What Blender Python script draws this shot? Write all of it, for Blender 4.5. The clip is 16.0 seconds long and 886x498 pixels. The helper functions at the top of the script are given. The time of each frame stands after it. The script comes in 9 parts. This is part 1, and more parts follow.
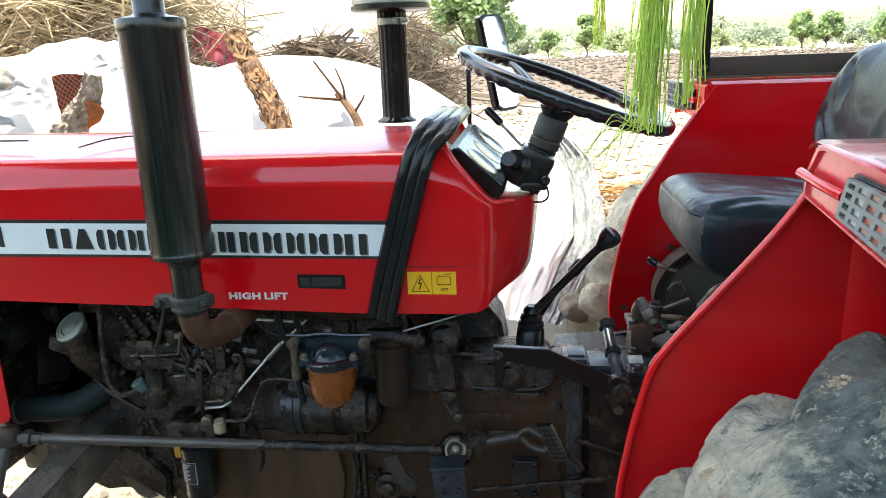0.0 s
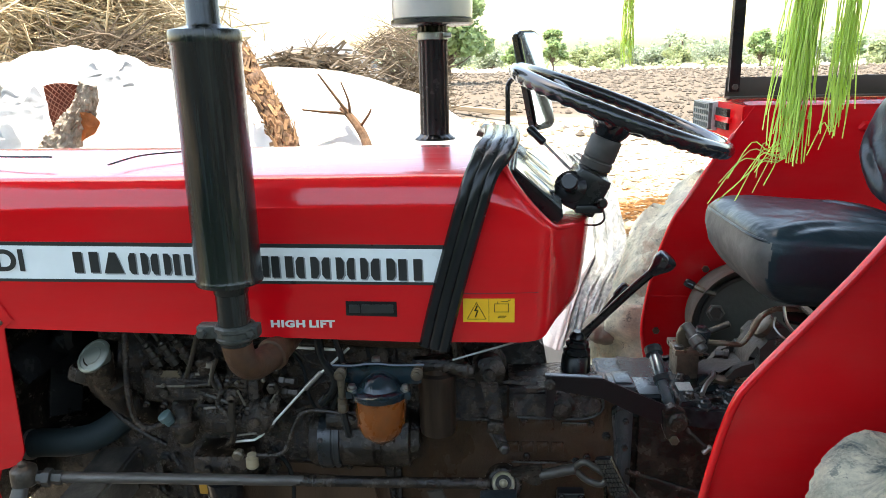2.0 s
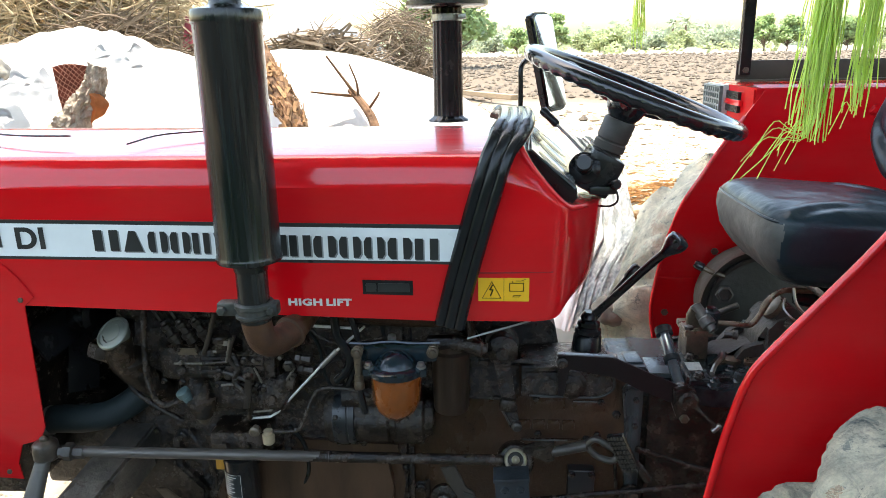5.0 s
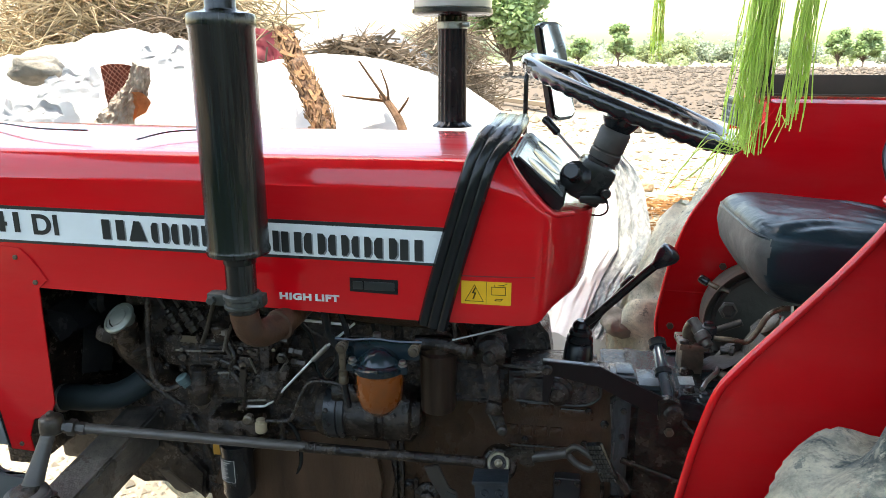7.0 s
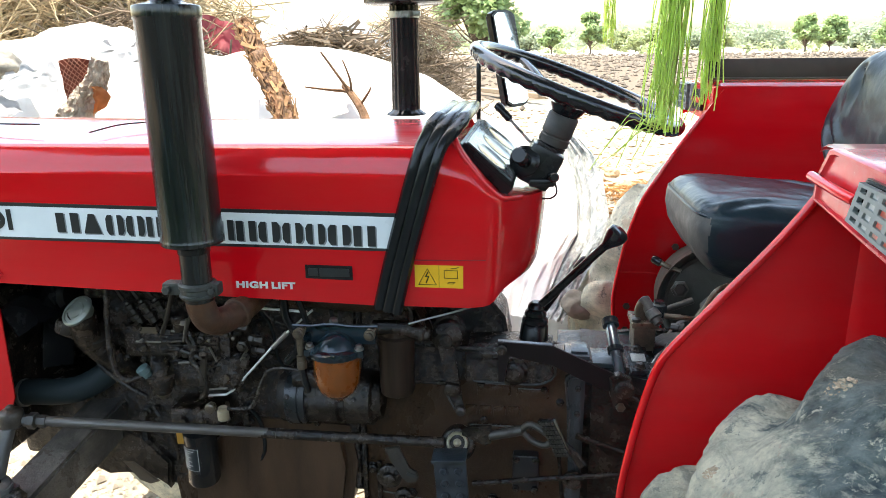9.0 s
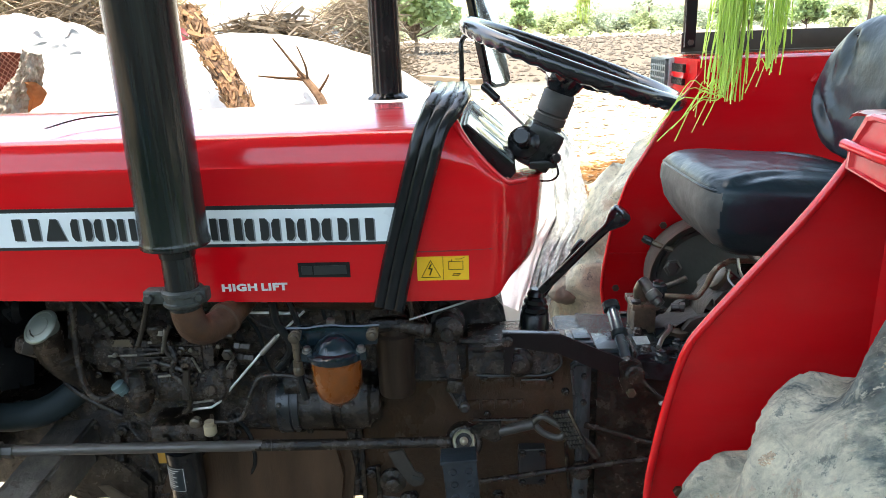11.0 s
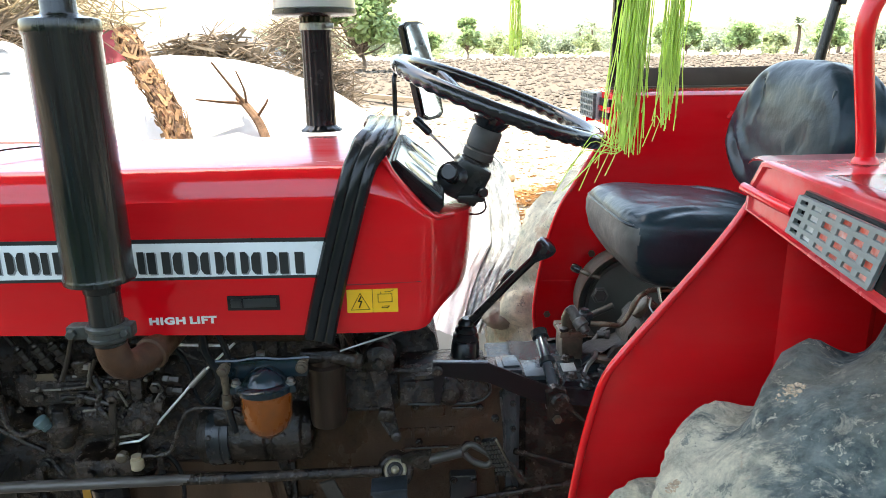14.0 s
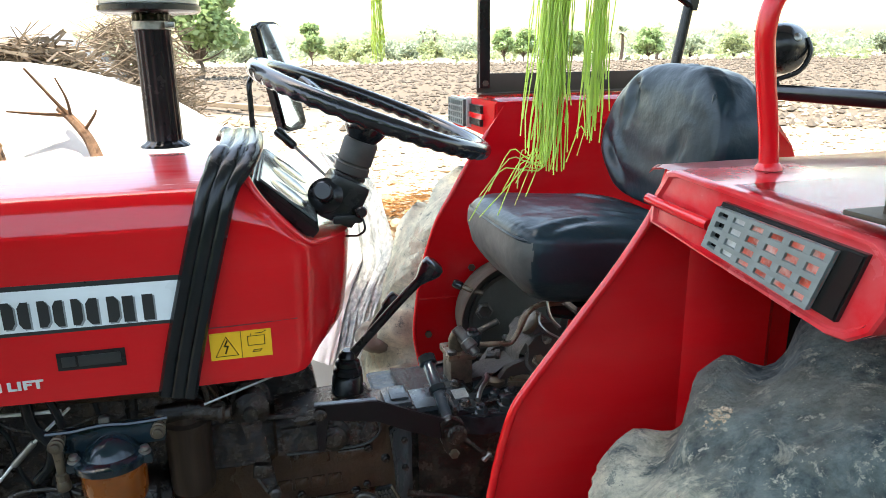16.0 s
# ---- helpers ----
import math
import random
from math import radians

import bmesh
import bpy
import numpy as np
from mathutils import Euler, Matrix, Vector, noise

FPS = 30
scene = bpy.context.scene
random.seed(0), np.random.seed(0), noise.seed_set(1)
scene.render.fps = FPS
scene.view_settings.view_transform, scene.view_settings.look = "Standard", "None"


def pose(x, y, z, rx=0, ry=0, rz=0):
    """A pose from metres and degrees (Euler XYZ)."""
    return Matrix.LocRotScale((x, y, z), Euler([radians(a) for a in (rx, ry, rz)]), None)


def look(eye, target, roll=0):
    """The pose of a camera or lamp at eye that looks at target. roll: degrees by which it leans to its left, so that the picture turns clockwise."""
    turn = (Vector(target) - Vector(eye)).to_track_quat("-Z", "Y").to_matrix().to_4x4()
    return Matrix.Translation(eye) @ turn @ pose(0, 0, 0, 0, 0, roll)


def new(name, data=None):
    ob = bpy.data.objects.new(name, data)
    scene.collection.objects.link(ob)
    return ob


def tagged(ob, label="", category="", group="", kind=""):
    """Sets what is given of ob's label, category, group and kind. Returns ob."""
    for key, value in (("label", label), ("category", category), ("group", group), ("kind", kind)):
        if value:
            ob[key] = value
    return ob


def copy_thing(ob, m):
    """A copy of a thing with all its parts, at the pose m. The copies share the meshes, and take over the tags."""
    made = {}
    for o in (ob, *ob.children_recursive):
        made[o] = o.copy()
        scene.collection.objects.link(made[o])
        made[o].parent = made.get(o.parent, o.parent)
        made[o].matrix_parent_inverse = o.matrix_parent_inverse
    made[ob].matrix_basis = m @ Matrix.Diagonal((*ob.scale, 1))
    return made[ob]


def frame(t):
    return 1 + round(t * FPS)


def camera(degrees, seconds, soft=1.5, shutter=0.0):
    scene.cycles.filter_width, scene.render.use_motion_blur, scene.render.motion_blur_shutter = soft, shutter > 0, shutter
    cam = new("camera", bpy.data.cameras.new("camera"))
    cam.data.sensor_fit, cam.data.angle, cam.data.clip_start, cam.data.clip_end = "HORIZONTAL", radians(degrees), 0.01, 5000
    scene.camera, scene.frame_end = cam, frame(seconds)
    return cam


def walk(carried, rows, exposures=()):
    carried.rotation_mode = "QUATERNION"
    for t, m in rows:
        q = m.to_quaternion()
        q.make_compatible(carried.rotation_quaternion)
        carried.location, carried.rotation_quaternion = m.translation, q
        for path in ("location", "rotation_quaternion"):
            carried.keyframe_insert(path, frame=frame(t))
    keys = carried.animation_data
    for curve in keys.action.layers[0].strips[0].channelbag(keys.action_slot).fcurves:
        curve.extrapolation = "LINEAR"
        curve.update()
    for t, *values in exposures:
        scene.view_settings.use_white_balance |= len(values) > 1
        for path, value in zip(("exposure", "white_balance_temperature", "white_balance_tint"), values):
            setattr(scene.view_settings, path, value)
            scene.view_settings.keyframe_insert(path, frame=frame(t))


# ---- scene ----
cam = camera(64.2, 16.0, soft=0.8)
PATH = [
    (0, (0.054, 0.007, 1.576), (-0.18, 1.919, 1.038), -2.2),
    (0.5, (0.05, 0.008, 1.576), (-0.148, 1.918, 1.019), 0.2),
    (1, (0.0, 0.018, 1.568), (-0.203, 1.918, 0.977), -0.7),
    (1.5, (-0.06, 0.045, 1.574), (-0.14, 1.965, 1.017), -0.9),
    (2, (-0.108, 0.055, 1.588), (-0.246, 1.984, 1.079), -1.3),
    (2.5, (-0.107, 0.035, 1.583), (-0.259, 1.957, 1.051), 0.3),
    (3, (-0.124, 0.037, 1.585), (-0.426, 1.932, 1.021), 0.1),
    (3.5, (-0.133, 0.033, 1.585), (-0.345, 1.95, 1.052), -1.5),
    (3.7, (-0.143, 0.029, 1.583), (-0.27, 1.958, 1.071), -1.1),
    (5.8, (-0.102, 0.041, 1.585), (-0.282, 1.95, 1.017), -0.9),
    (6, (-0.087, 0.033, 1.591), (-0.327, 1.943, 1.047), -1.0),
    (6.5, (-0.052, 0.03, 1.589), (-0.355, 1.925, 1.025), -1.8),
    (7, (-0.011, 0.022, 1.581), (-0.303, 1.929, 1.052), 0.1),
    (7.5, (0.029, 0.019, 1.577), (-0.224, 1.929, 1.041), -0.9),
    (8, (0.034, 0.003, 1.574), (-0.22, 1.903, 1.001), -2.2),
    (8.5, (0.029, 0.001, 1.569), (-0.21, 1.901, 0.992), -1.6),
    (9, (0.037, -0.001, 1.577), (-0.191, 1.907, 1.024), -0.7),
    (9.2, (0.043, -0.01, 1.575), (-0.194, 1.901, 1.034), -0.9),
    (11.3, (-0.124, 0.093, 1.56), (-0.083, 1.996, 0.944), -2.8),
    (11.5, (-0.148, 0.114, 1.565), (0.085, 1.993, 0.918), -1.2),
    (12, (-0.144, 0.135, 1.564), (0.301, 1.965, 0.891), 0.0),
    (12.5, (-0.145, 0.129, 1.559), (0.35, 1.93, 0.843), -1.1),
    (13, (-0.121, 0.101, 1.578), (0.445, 1.934, 1.013), 0.5),
    (13.5, (-0.089, 0.078, 1.579), (0.24, 1.952, 0.961), -0.1),
    (14, (-0.043, 0.044, 1.594), (0.044, 1.966, 1.049), -0.9),
    (14.5, (0.001, 0.047, 1.592), (-0.012, 1.95, 0.977), -1.1),
    (15, (-0.013, 0.12, 1.59), (0.203, 2.001, 0.947), -1.9),
    (15.5, (-0.062, 0.168, 1.58), (0.35, 2.016, 0.935), -0.8),
    (16, (-0.07, 0.183, 1.589), (0.42, 2.047, 1.054), -0.8),
]
EXPOSURES = [(0, 2.25, 7050, 10), (1.5, 2.42, 7050, 10), (3, 2.15, 7050, 10), (6.0, 2.42, 7050, 10), (6.8, 2.25, 7050, 10), (9, 2.42, 7050, 10), (11.5, 2.57, 7050, 10), (12.5, 2.95, 7050, 10), (13, 3.05, 7050, 10), (14, 2.5, 7050, 10), (15, 2.3, 7050, 10), (16, 2.4, 7050, 10)]
walk(cam, [(t, look(eye, target, roll)) for t, eye, target, roll in PATH], EXPOSURES)

# world and sun: hot clear noon, thin haze
SUN_DIR = Vector((-0.22, 0.06, 0.97)).normalized()
world = bpy.data.worlds.new("sky")
scene.world = world
world.use_nodes = True
wn, wl = world.node_tree.nodes, world.node_tree.links
sky = wn.new("ShaderNodeTexSky")
sky.sky_type = "NISHITA"
sky.sun_disc = False
sky.sun_elevation = math.asin(SUN_DIR.z)
sky.sun_rotation = math.atan2(SUN_DIR.x, SUN_DIR.y)
sky.dust_density = 2.4
sky.air_density = 1.6
wn["Background"].inputs["Strength"].default_value = 0.15
wl.new(sky.outputs["Color"], wn["Background"].inputs["Color"])

sun_data = bpy.data.lights.new("sun", "SUN")
sun_data.energy = 2.9
sun_data.angle = radians(0.6)
sun_data.color = (1.0, 0.965, 0.91)
sun = new("sun", sun_data)
sun.matrix_world = look(SUN_DIR * 30, (0, 0, 0))


# ---- materials ----
def mat(name, base, rough=0.5, metal=0.0, var=0.12, scale=12.0, bump=0.0, bscale=60.0, dust=None, dscale=4.0, damount=0.4,
        coat=0.0, stretch=(1, 1, 1), spec=0.5, rvar=0.08, island=False, brough=0.5):
    """A surface of one base colour with fine grain, broad dirt of another colour, and relief."""
    m = bpy.data.materials.new(name)
    m.use_nodes = True
    n, l = m.node_tree.nodes, m.node_tree.links
    b = n["Principled BSDF"]
    b.inputs["Metallic"].default_value = metal
    b.inputs["Specular IOR Level"].default_value = spec
    b.inputs["Coat Weight"].default_value = coat
    b.inputs["Coat Roughness"].default_value = 0.06
    tc = n.new("ShaderNodeTexCoord")
    mp = n.new("ShaderNodeMapping")
    mp.inputs["Scale"].default_value = stretch
    l.new(tc.outputs["Object"], mp.inputs["Vector"])
    fine = n.new("ShaderNodeTexNoise")
    fine.inputs["Scale"].default_value = scale
    fine.inputs["Detail"].default_value = 6
    l.new(mp.outputs["Vector"], fine.inputs["Vector"])
    ramp = n.new("ShaderNodeMix")
    ramp.data_type = "RGBA"
    ramp.inputs["A"].default_value = (*[max(0, c * (1 - var)) for c in base], 1)
    ramp.inputs["B"].default_value = (*[min(1, c * (1 + var)) for c in base], 1)
    grow = n.new("ShaderNodeMapRange")
    grow.inputs["From Min"].default_value, grow.inputs["From Max"].default_value = 0.3, 0.7
    l.new(fine.outputs["Fac"], grow.inputs["Value"])
    if island:
        geo = n.new("ShaderNodeNewGeometry")
        add = n.new("ShaderNodeMath")
        add.operation = "MULTIPLY_ADD"
        add.inputs[1].default_value = 0.5
        l.new(grow.outputs["Result"], add.inputs[0])
        half = n.new("ShaderNodeMath")
        half.operation = "MULTIPLY"
        half.inputs[1].default_value = 0.6
        l.new(geo.outputs["Random Per Island"], half.inputs[0])
        l.new(half.outputs[0], add.inputs[2])
        l.new(add.outputs[0], ramp.inputs["Factor"])
    else:
        l.new(grow.outputs["Result"], ramp.inputs["Factor"])
    colour = ramp.outputs["Result"]
    rough_out = None
    if dust:
        wide = n.new("ShaderNodeTexNoise")
        wide.inputs["Scale"].default_value = dscale
        wide.inputs["Detail"].default_value = 8
        wide.inputs["Roughness"].default_value = 0.65
        l.new(mp.outputs["Vector"], wide.inputs["Vector"])
        sel = n.new("ShaderNodeMapRange")
        sel.inputs["From Min"].default_value, sel.inputs["From Max"].default_value = 0.42, 0.68
        sel.inputs["To Max"].default_value = damount
        l.new(wide.outputs["Fac"], sel.inputs["Value"])
        over = n.new("ShaderNodeMix")
        over.data_type = "RGBA"
        l.new(sel.outputs["Result"], over.inputs["Factor"])
        l.new(colour, over.inputs["A"])
        over.inputs["B"].default_value = (*dust, 1)
        colour = over.outputs["Result"]
        rr = n.new("ShaderNodeMapRange")
        rr.inputs["To Min"].default_value, rr.inputs["To Max"].default_value = rough, min(1, rough + 0.45)
        l.new(sel.outputs["Result"], rr.inputs["Value"])
        rough_out = rr.outputs["Result"]
    l.new(colour, b.inputs["Base Color"])
    if rough_out is None:
        rr = n.new("ShaderNodeMapRange")
        rr.inputs["To Min"].default_value, rr.inputs["To Max"].default_value = max(0.02, rough - rvar), min(1, rough + rvar)
        l.new(fine.outputs["Fac"], rr.inputs["Value"])
        rough_out = rr.outputs["Result"]
    l.new(rough_out, b.inputs["Roughness"])
    if bump:
        bn = n.new("ShaderNodeTexNoise")
        bn.inputs["Scale"].default_value = bscale
        bn.inputs["Detail"].default_value = 5
        bn.inputs["Roughness"].default_value = brough
        l.new(mp.outputs["Vector"], bn.inputs["Vector"])
        bp = n.new("ShaderNodeBump")
        bp.inputs["Strength"].default_value = bump
        bp.inputs["Distance"].default_value = 0.02
        l.new(bn.outputs["Fac"], bp.inputs["Height"])
        l.new(bp.outputs["Normal"], b.inputs["Normal"])
    return m


def leafy(name, base):
    """Leaves: part of the light shines through them."""
    m = mat(name, base, 0.55, var=0.4, scale=2, island=True)
    n, l = m.node_tree.nodes, m.node_tree.links
    b, out = n["Principled BSDF"], n["Material Output"]
    tr = n.new("ShaderNodeBsdfTranslucent")
    src = b.inputs["Base Color"].links[0].from_socket
    l.new(src, tr.inputs["Color"])
    mx = n.new("ShaderNodeMixShader")
    mx.inputs["Fac"].default_value = 0.45
    l.new(b.outputs[0], mx.inputs[1])
    l.new(tr.outputs[0], mx.inputs[2])
    l.new(mx.outputs[0], out.inputs["Surface"])
    return m


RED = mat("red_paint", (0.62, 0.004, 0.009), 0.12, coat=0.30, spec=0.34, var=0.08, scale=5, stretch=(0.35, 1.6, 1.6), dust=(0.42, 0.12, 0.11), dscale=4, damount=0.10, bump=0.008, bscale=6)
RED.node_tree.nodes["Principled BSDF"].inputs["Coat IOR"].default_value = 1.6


def brushed(m, stretch, scale, strength):
    """Long shallow ripples and polish marks that break up the mirror image in a painted sheet."""
    n, l = m.node_tree.nodes, m.node_tree.links
    mp = n.new("ShaderNodeMapping")
    mp.inputs["Scale"].default_value = stretch
    l.new(n["Texture Coordinate"].outputs["Object"], mp.inputs["Vector"])
    q = n.new("ShaderNodeTexNoise")
    q.inputs["Scale"].default_value, q.inputs["Detail"].default_value, q.inputs["Roughness"].default_value = scale, 5, 0.6
    l.new(mp.outputs["Vector"], q.inputs["Vector"])
    bp = n.new("ShaderNodeBump")
    bp.inputs["Strength"].default_value, bp.inputs["Distance"].default_value = strength, 0.02
    l.new(q.outputs["Fac"], bp.inputs["Height"])
    if "Bump" in n and n["Bump"] is not bp:
        l.new(bp.outputs["Normal"], n["Bump"].inputs["Normal"])
    else:
        l.new(bp.outputs["Normal"], n["Principled BSDF"].inputs["Normal"])


brushed(RED, (1.0, 9.0, 9.0), 4.0, 0.06)
# pale pink in this red is part dust, part painted sky reflection
HOODTOP = mat("dusty_sheen_paint", (0.58, 0.012, 0.020), 0.16, coat=0.72, spec=0.45, var=0.10, scale=5, stretch=(0.3, 2.4, 2.4), dust=(0.52, 0.34, 0.34), dscale=2.0, damount=0.5, bump=0.006, bscale=8)
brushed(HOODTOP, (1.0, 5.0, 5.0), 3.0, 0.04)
# pink patches stand for the sky mirrored in the lamp housing's paint
REDSHEEN = mat("pink_sheen_red_paint", (0.56, 0.010, 0.018), 0.16, coat=0.10, spec=0.5, var=0.05, scale=6, dust=(0.52, 0.22, 0.23), dscale=5, damount=0.40, bump=0.01, bscale=8)
REDTUBE = mat("red_tube_paint", (0.60, 0.005, 0.011), 0.2, var=0.06, scale=20)
BLACKP = mat("black_paint", (0.009, 0.010, 0.011), 0.22, var=0.3, scale=14, dust=(0.055, 0.048, 0.04), dscale=6, damount=0.16, spec=0.36)
MUFFLER = mat("muffler_paint", (0.006, 0.010, 0.0105), 0.16, var=0.8, scale=5, stretch=(24, 24, 0.9), dust=(0.075, 0.062, 0.046), dscale=2.2, damount=0.26, bump=0.06, bscale=14)
RUBBER = mat("black_rubber", (0.009, 0.011, 0.012), 0.22, var=0.2, scale=25, dust=(0.035, 0.037, 0.037), dscale=9, damount=0.15, spec=0.30)
VINYL = mat("black_vinyl", (0.0070, 0.0200, 0.0275), 0.31, var=0.25, scale=9, bump=0.16, bscale=24, dust=(0.060, 0.064, 0.062), dscale=4, damount=0.05, spec=0.30)
_n, _l = VINYL.node_tree.nodes, VINYL.node_tree.links
_cr = _n.new("ShaderNodeTexNoise")
_cr.inputs["Scale"].default_value, _cr.inputs["Detail"].default_value, _cr.inputs["Distortion"].default_value = 4.0, 0.6, 0.6
_l.new(_n["Mapping"].outputs["Vector"], _cr.inputs["Vector"])
_ab = _n.new("ShaderNodeMath")
_ab.operation = "PINGPONG"
_ab.inputs[1].default_value = 0.25
_l.new(_cr.outputs["Fac"], _ab.inputs[0])
_bp = _n.new("ShaderNodeBump")
_bp.inputs["Strength"].default_value, _bp.inputs["Distance"].default_value = 0.35, 0.02
_l.new(_ab.outputs[0], _bp.inputs["Height"])
_l.new(_bp.outputs["Normal"], _n["Bump"].inputs["Normal"])
WHEELRIM = mat("wheel_plastic", (0.010, 0.012, 0.015), 0.2, var=0.2, scale=30, coat=0.3)
GREASE = mat("greasy_iron", (0.0095, 0.0063, 0.0043), 0.14, var=0.8, scale=34, bump=0.55, bscale=50, brough=0.76, dust=(0.098, 0.062, 0.037), dscale=30, damount=0.58, spec=0.46)
BROWNIRON = mat("brown_cast_iron", (0.066, 0.032, 0.0145), 0.17, var=0.8, scale=7, bump=0.55, bscale=26, brough=0.74, dust=(0.0130, 0.0104, 0.0085), dscale=3.6, damount=0.88, stretch=(1, 1, .7), spec=0.46)
DARKIRON = mat("dark_iron", (0.0090, 0.0070, 0.0056), 0.13, var=0.7, scale=22, bump=0.42, bscale=50, brough=0.74, dust=(0.086, 0.060, 0.041), dscale=26, damount=0.48, spec=0.46)
QUADGREY = mat("olive_grey_housing", (0.072, 0.074, 0.062), 0.5, var=0.2, scale=10, dust=(0.04, 0.036, 0.03), dscale=5, damount=0.5, bump=0.1)
CASTGREY = mat("grey_cast_housing", (0.046, 0.046, 0.041), 0.36, metal=0.1, var=0.35, scale=14, dust=(0.022, 0.018, 0.014), dscale=7, damount=0.6, bump=0.2, spec=0.3)
CAPBLUE = mat("glossy_blue_black", (0.007, 0.018, 0.025), 0.10, var=0.4, scale=30, dust=(0.03, 0.034, 0.034), dscale=22, damount=0.25, bump=0.08, spec=0.5)
STEEL = mat("worn_steel", (0.34, 0.34, 0.32), 0.3, metal=0.9, var=0.25, scale=30, dust=(0.10, 0.08, 0.06), dscale=14, damount=0.4)
CREAM = mat("zinc_fitting", (0.155, 0.122, 0.082), 0.26, metal=0.4, var=0.45, scale=40, dust=(0.022, 0.016, 0.012), dscale=18, damount=0.85)
CANBROWN = mat("brown_can", (0.040, 0.026, 0.018), 0.28, metal=0.2, var=0.4, scale=10, stretch=(6, 6, .5), dust=(0.012, 0.009, 0.007), dscale=8, damount=0.6, spec=0.4)
BRACKETG = mat("dull_bracket_steel", (0.060, 0.055, 0.048), 0.32, metal=0.3, var=0.4, scale=35, dust=(0.014, 0.011, 0.009), dscale=18, damount=0.7, bump=0.15, bscale=70)
RUST = mat("rusty_iron", (0.092, 0.039, 0.017), 0.42, var=0.5, scale=14, bump=0.22, bscale=60, brough=0.7, dust=(0.030, 0.019, 0.013), dscale=9, damount=0.85)
GREYPAINT = mat("grey_paint", (0.25, 0.275, 0.275), 0.4, var=0.1, scale=10, dust=(0.32, 0.29, 0.24), dscale=6, damount=0.2)
LAMPGREY = mat("grey_plastic", (0.165, 0.195, 0.195), 0.45, var=0.12, scale=40)
STRIPE = mat("pale_stripe", (0.76, 0.80, 0.79), 0.3, var=0.05, scale=15, coat=0.2)
INK = mat("dark_ink", (0.022, 0.026, 0.026), 0.3, var=0.1, scale=30, coat=0.2)
SILVERINK = mat("silver_ink", (0.62, 0.60, 0.56), 0.35, var=0.06, scale=30)
YELLOW = mat("yellow_sticker", (0.80, 0.44, 0.02), 0.4, var=0.06, scale=30)
AMBER = mat("fuel_in_bowl", (0.205, 0.050, 0.005), 0.16, var=0.3, scale=14, dust=(0.10, 0.032, 0.006), dscale=12, damount=0.6, coat=0.3)
WHITEPL = mat("cream_plastic", (0.30, 0.24, 0.15), 0.5, var=0.15, scale=30)
def tyre_rubber(name, wiped):
    """Weathered rubber: blue-grey where wiped, chalky where dry mud clings, with crusts of tan mud."""
    m = bpy.data.materials.new(name)
    m.use_nodes = True
    n, l = m.node_tree.nodes, m.node_tree.links
    b = n["Principled BSDF"]
    b.inputs["Roughness"].default_value = 0.72
    b.inputs["Specular IOR Level"].default_value = 0.35
    tc = n.new("ShaderNodeTexCoord")

    def noise_of(scale, detail, rough, shift, distort=0.0):
        mp = n.new("ShaderNodeMapping")
        mp.inputs["Location"].default_value = shift
        l.new(tc.outputs["Object"], mp.inputs["Vector"])
        q = n.new("ShaderNodeTexNoise")
        q.inputs["Scale"].default_value, q.inputs["Detail"].default_value = scale, detail
        q.inputs["Roughness"].default_value, q.inputs["Distortion"].default_value = rough, distort
        l.new(mp.outputs["Vector"], q.inputs["Vector"])
        return q.outputs["Fac"]

    def step(src, a, b_, lo=0.0, hi=1.0):
        q = n.new("ShaderNodeMapRange")
        for k, v in (("From Min", a), ("From Max", b_), ("To Min", lo), ("To Max", hi)):
            q.inputs[k].default_value = v
        l.new(src, q.inputs["Value"])
        return q.outputs["Result"]

    def over(fac, below, above):
        q = n.new("ShaderNodeMix")
        q.data_type = "RGBA"
        l.new(fac, q.inputs["Factor"])
        for key, v in (("A", below), ("B", above)):
            if isinstance(v, tuple):
                q.inputs[key].default_value = (*v, 1)
            else:
                l.new(v, q.inputs[key])
        return q.outputs["Result"]

    grain = noise_of(30, 8, 0.7, (0, 0, 0))
    rubber = over(step(grain, 0.36, 0.64), (0.032, 0.058, 0.066), (0.200, 0.250, 0.236))
    chalk = over(step(noise_of(13, 14, 0.78, (4, 1, 2)), 0.36, 0.60), (0.30, 0.325, 0.26), (0.76, 0.73, 0.57))
    wide = noise_of(2.3, 14, 0.72, (3.1, 0.4, 1.7), 0.3)
    thin = noise_of(9.0, 10, 0.75, (0.2, 5.0, 1.0), 0.5)
    sep = n.new("ShaderNodeSeparateXYZ")
    l.new(tc.outputs["Object"], sep.inputs[0])
    high = n.new("ShaderNodeMath")
    high.operation = "MULTIPLY_ADD"
    high.inputs[1].default_value = -0.9
    l.new(sep.outputs["Z"], high.inputs[0])
    l.new(wide, high.inputs[2])
    col = over(step(high.outputs[0], 0.03 - 0.5 * (1 - wiped), 0.065 - 0.5 * (1 - wiped), 0.0, 0.94), rubber, chalk)
    col = over(step(thin, 0.56, 0.62, 0.0, 0.35), col, chalk)
    dark = noise_of(4.0, 10, 0.7, (7.0, 2.0, 4.0), 0.4)
    col = over(step(dark, 0.53, 0.58, 0.0, 0.6 * wiped), col, rubber)
    chip = noise_of(38, 12, 0.8, (2.0, 3.0, 9.0))
    col = over(step(chip, 0.575, 0.59, 0.0, 0.75), col, chalk)
    col = over(step(chip, 0.42, 0.395, 0.0, 0.75), col, rubber)
    streak = noise_of(16, 12, 0.75, (5.0, 5.0, 1.0), 1.2)
    col = over(step(streak, 0.50, 0.60, 0.0, 0.40 * wiped), col, rubber)
    col = over(step(streak, 0.44, 0.38, 0.0, 0.55), col, chalk)
    stain = noise_of(3.4, 10, 0.7, (9.0, 1.5, 6.0), 0.4)
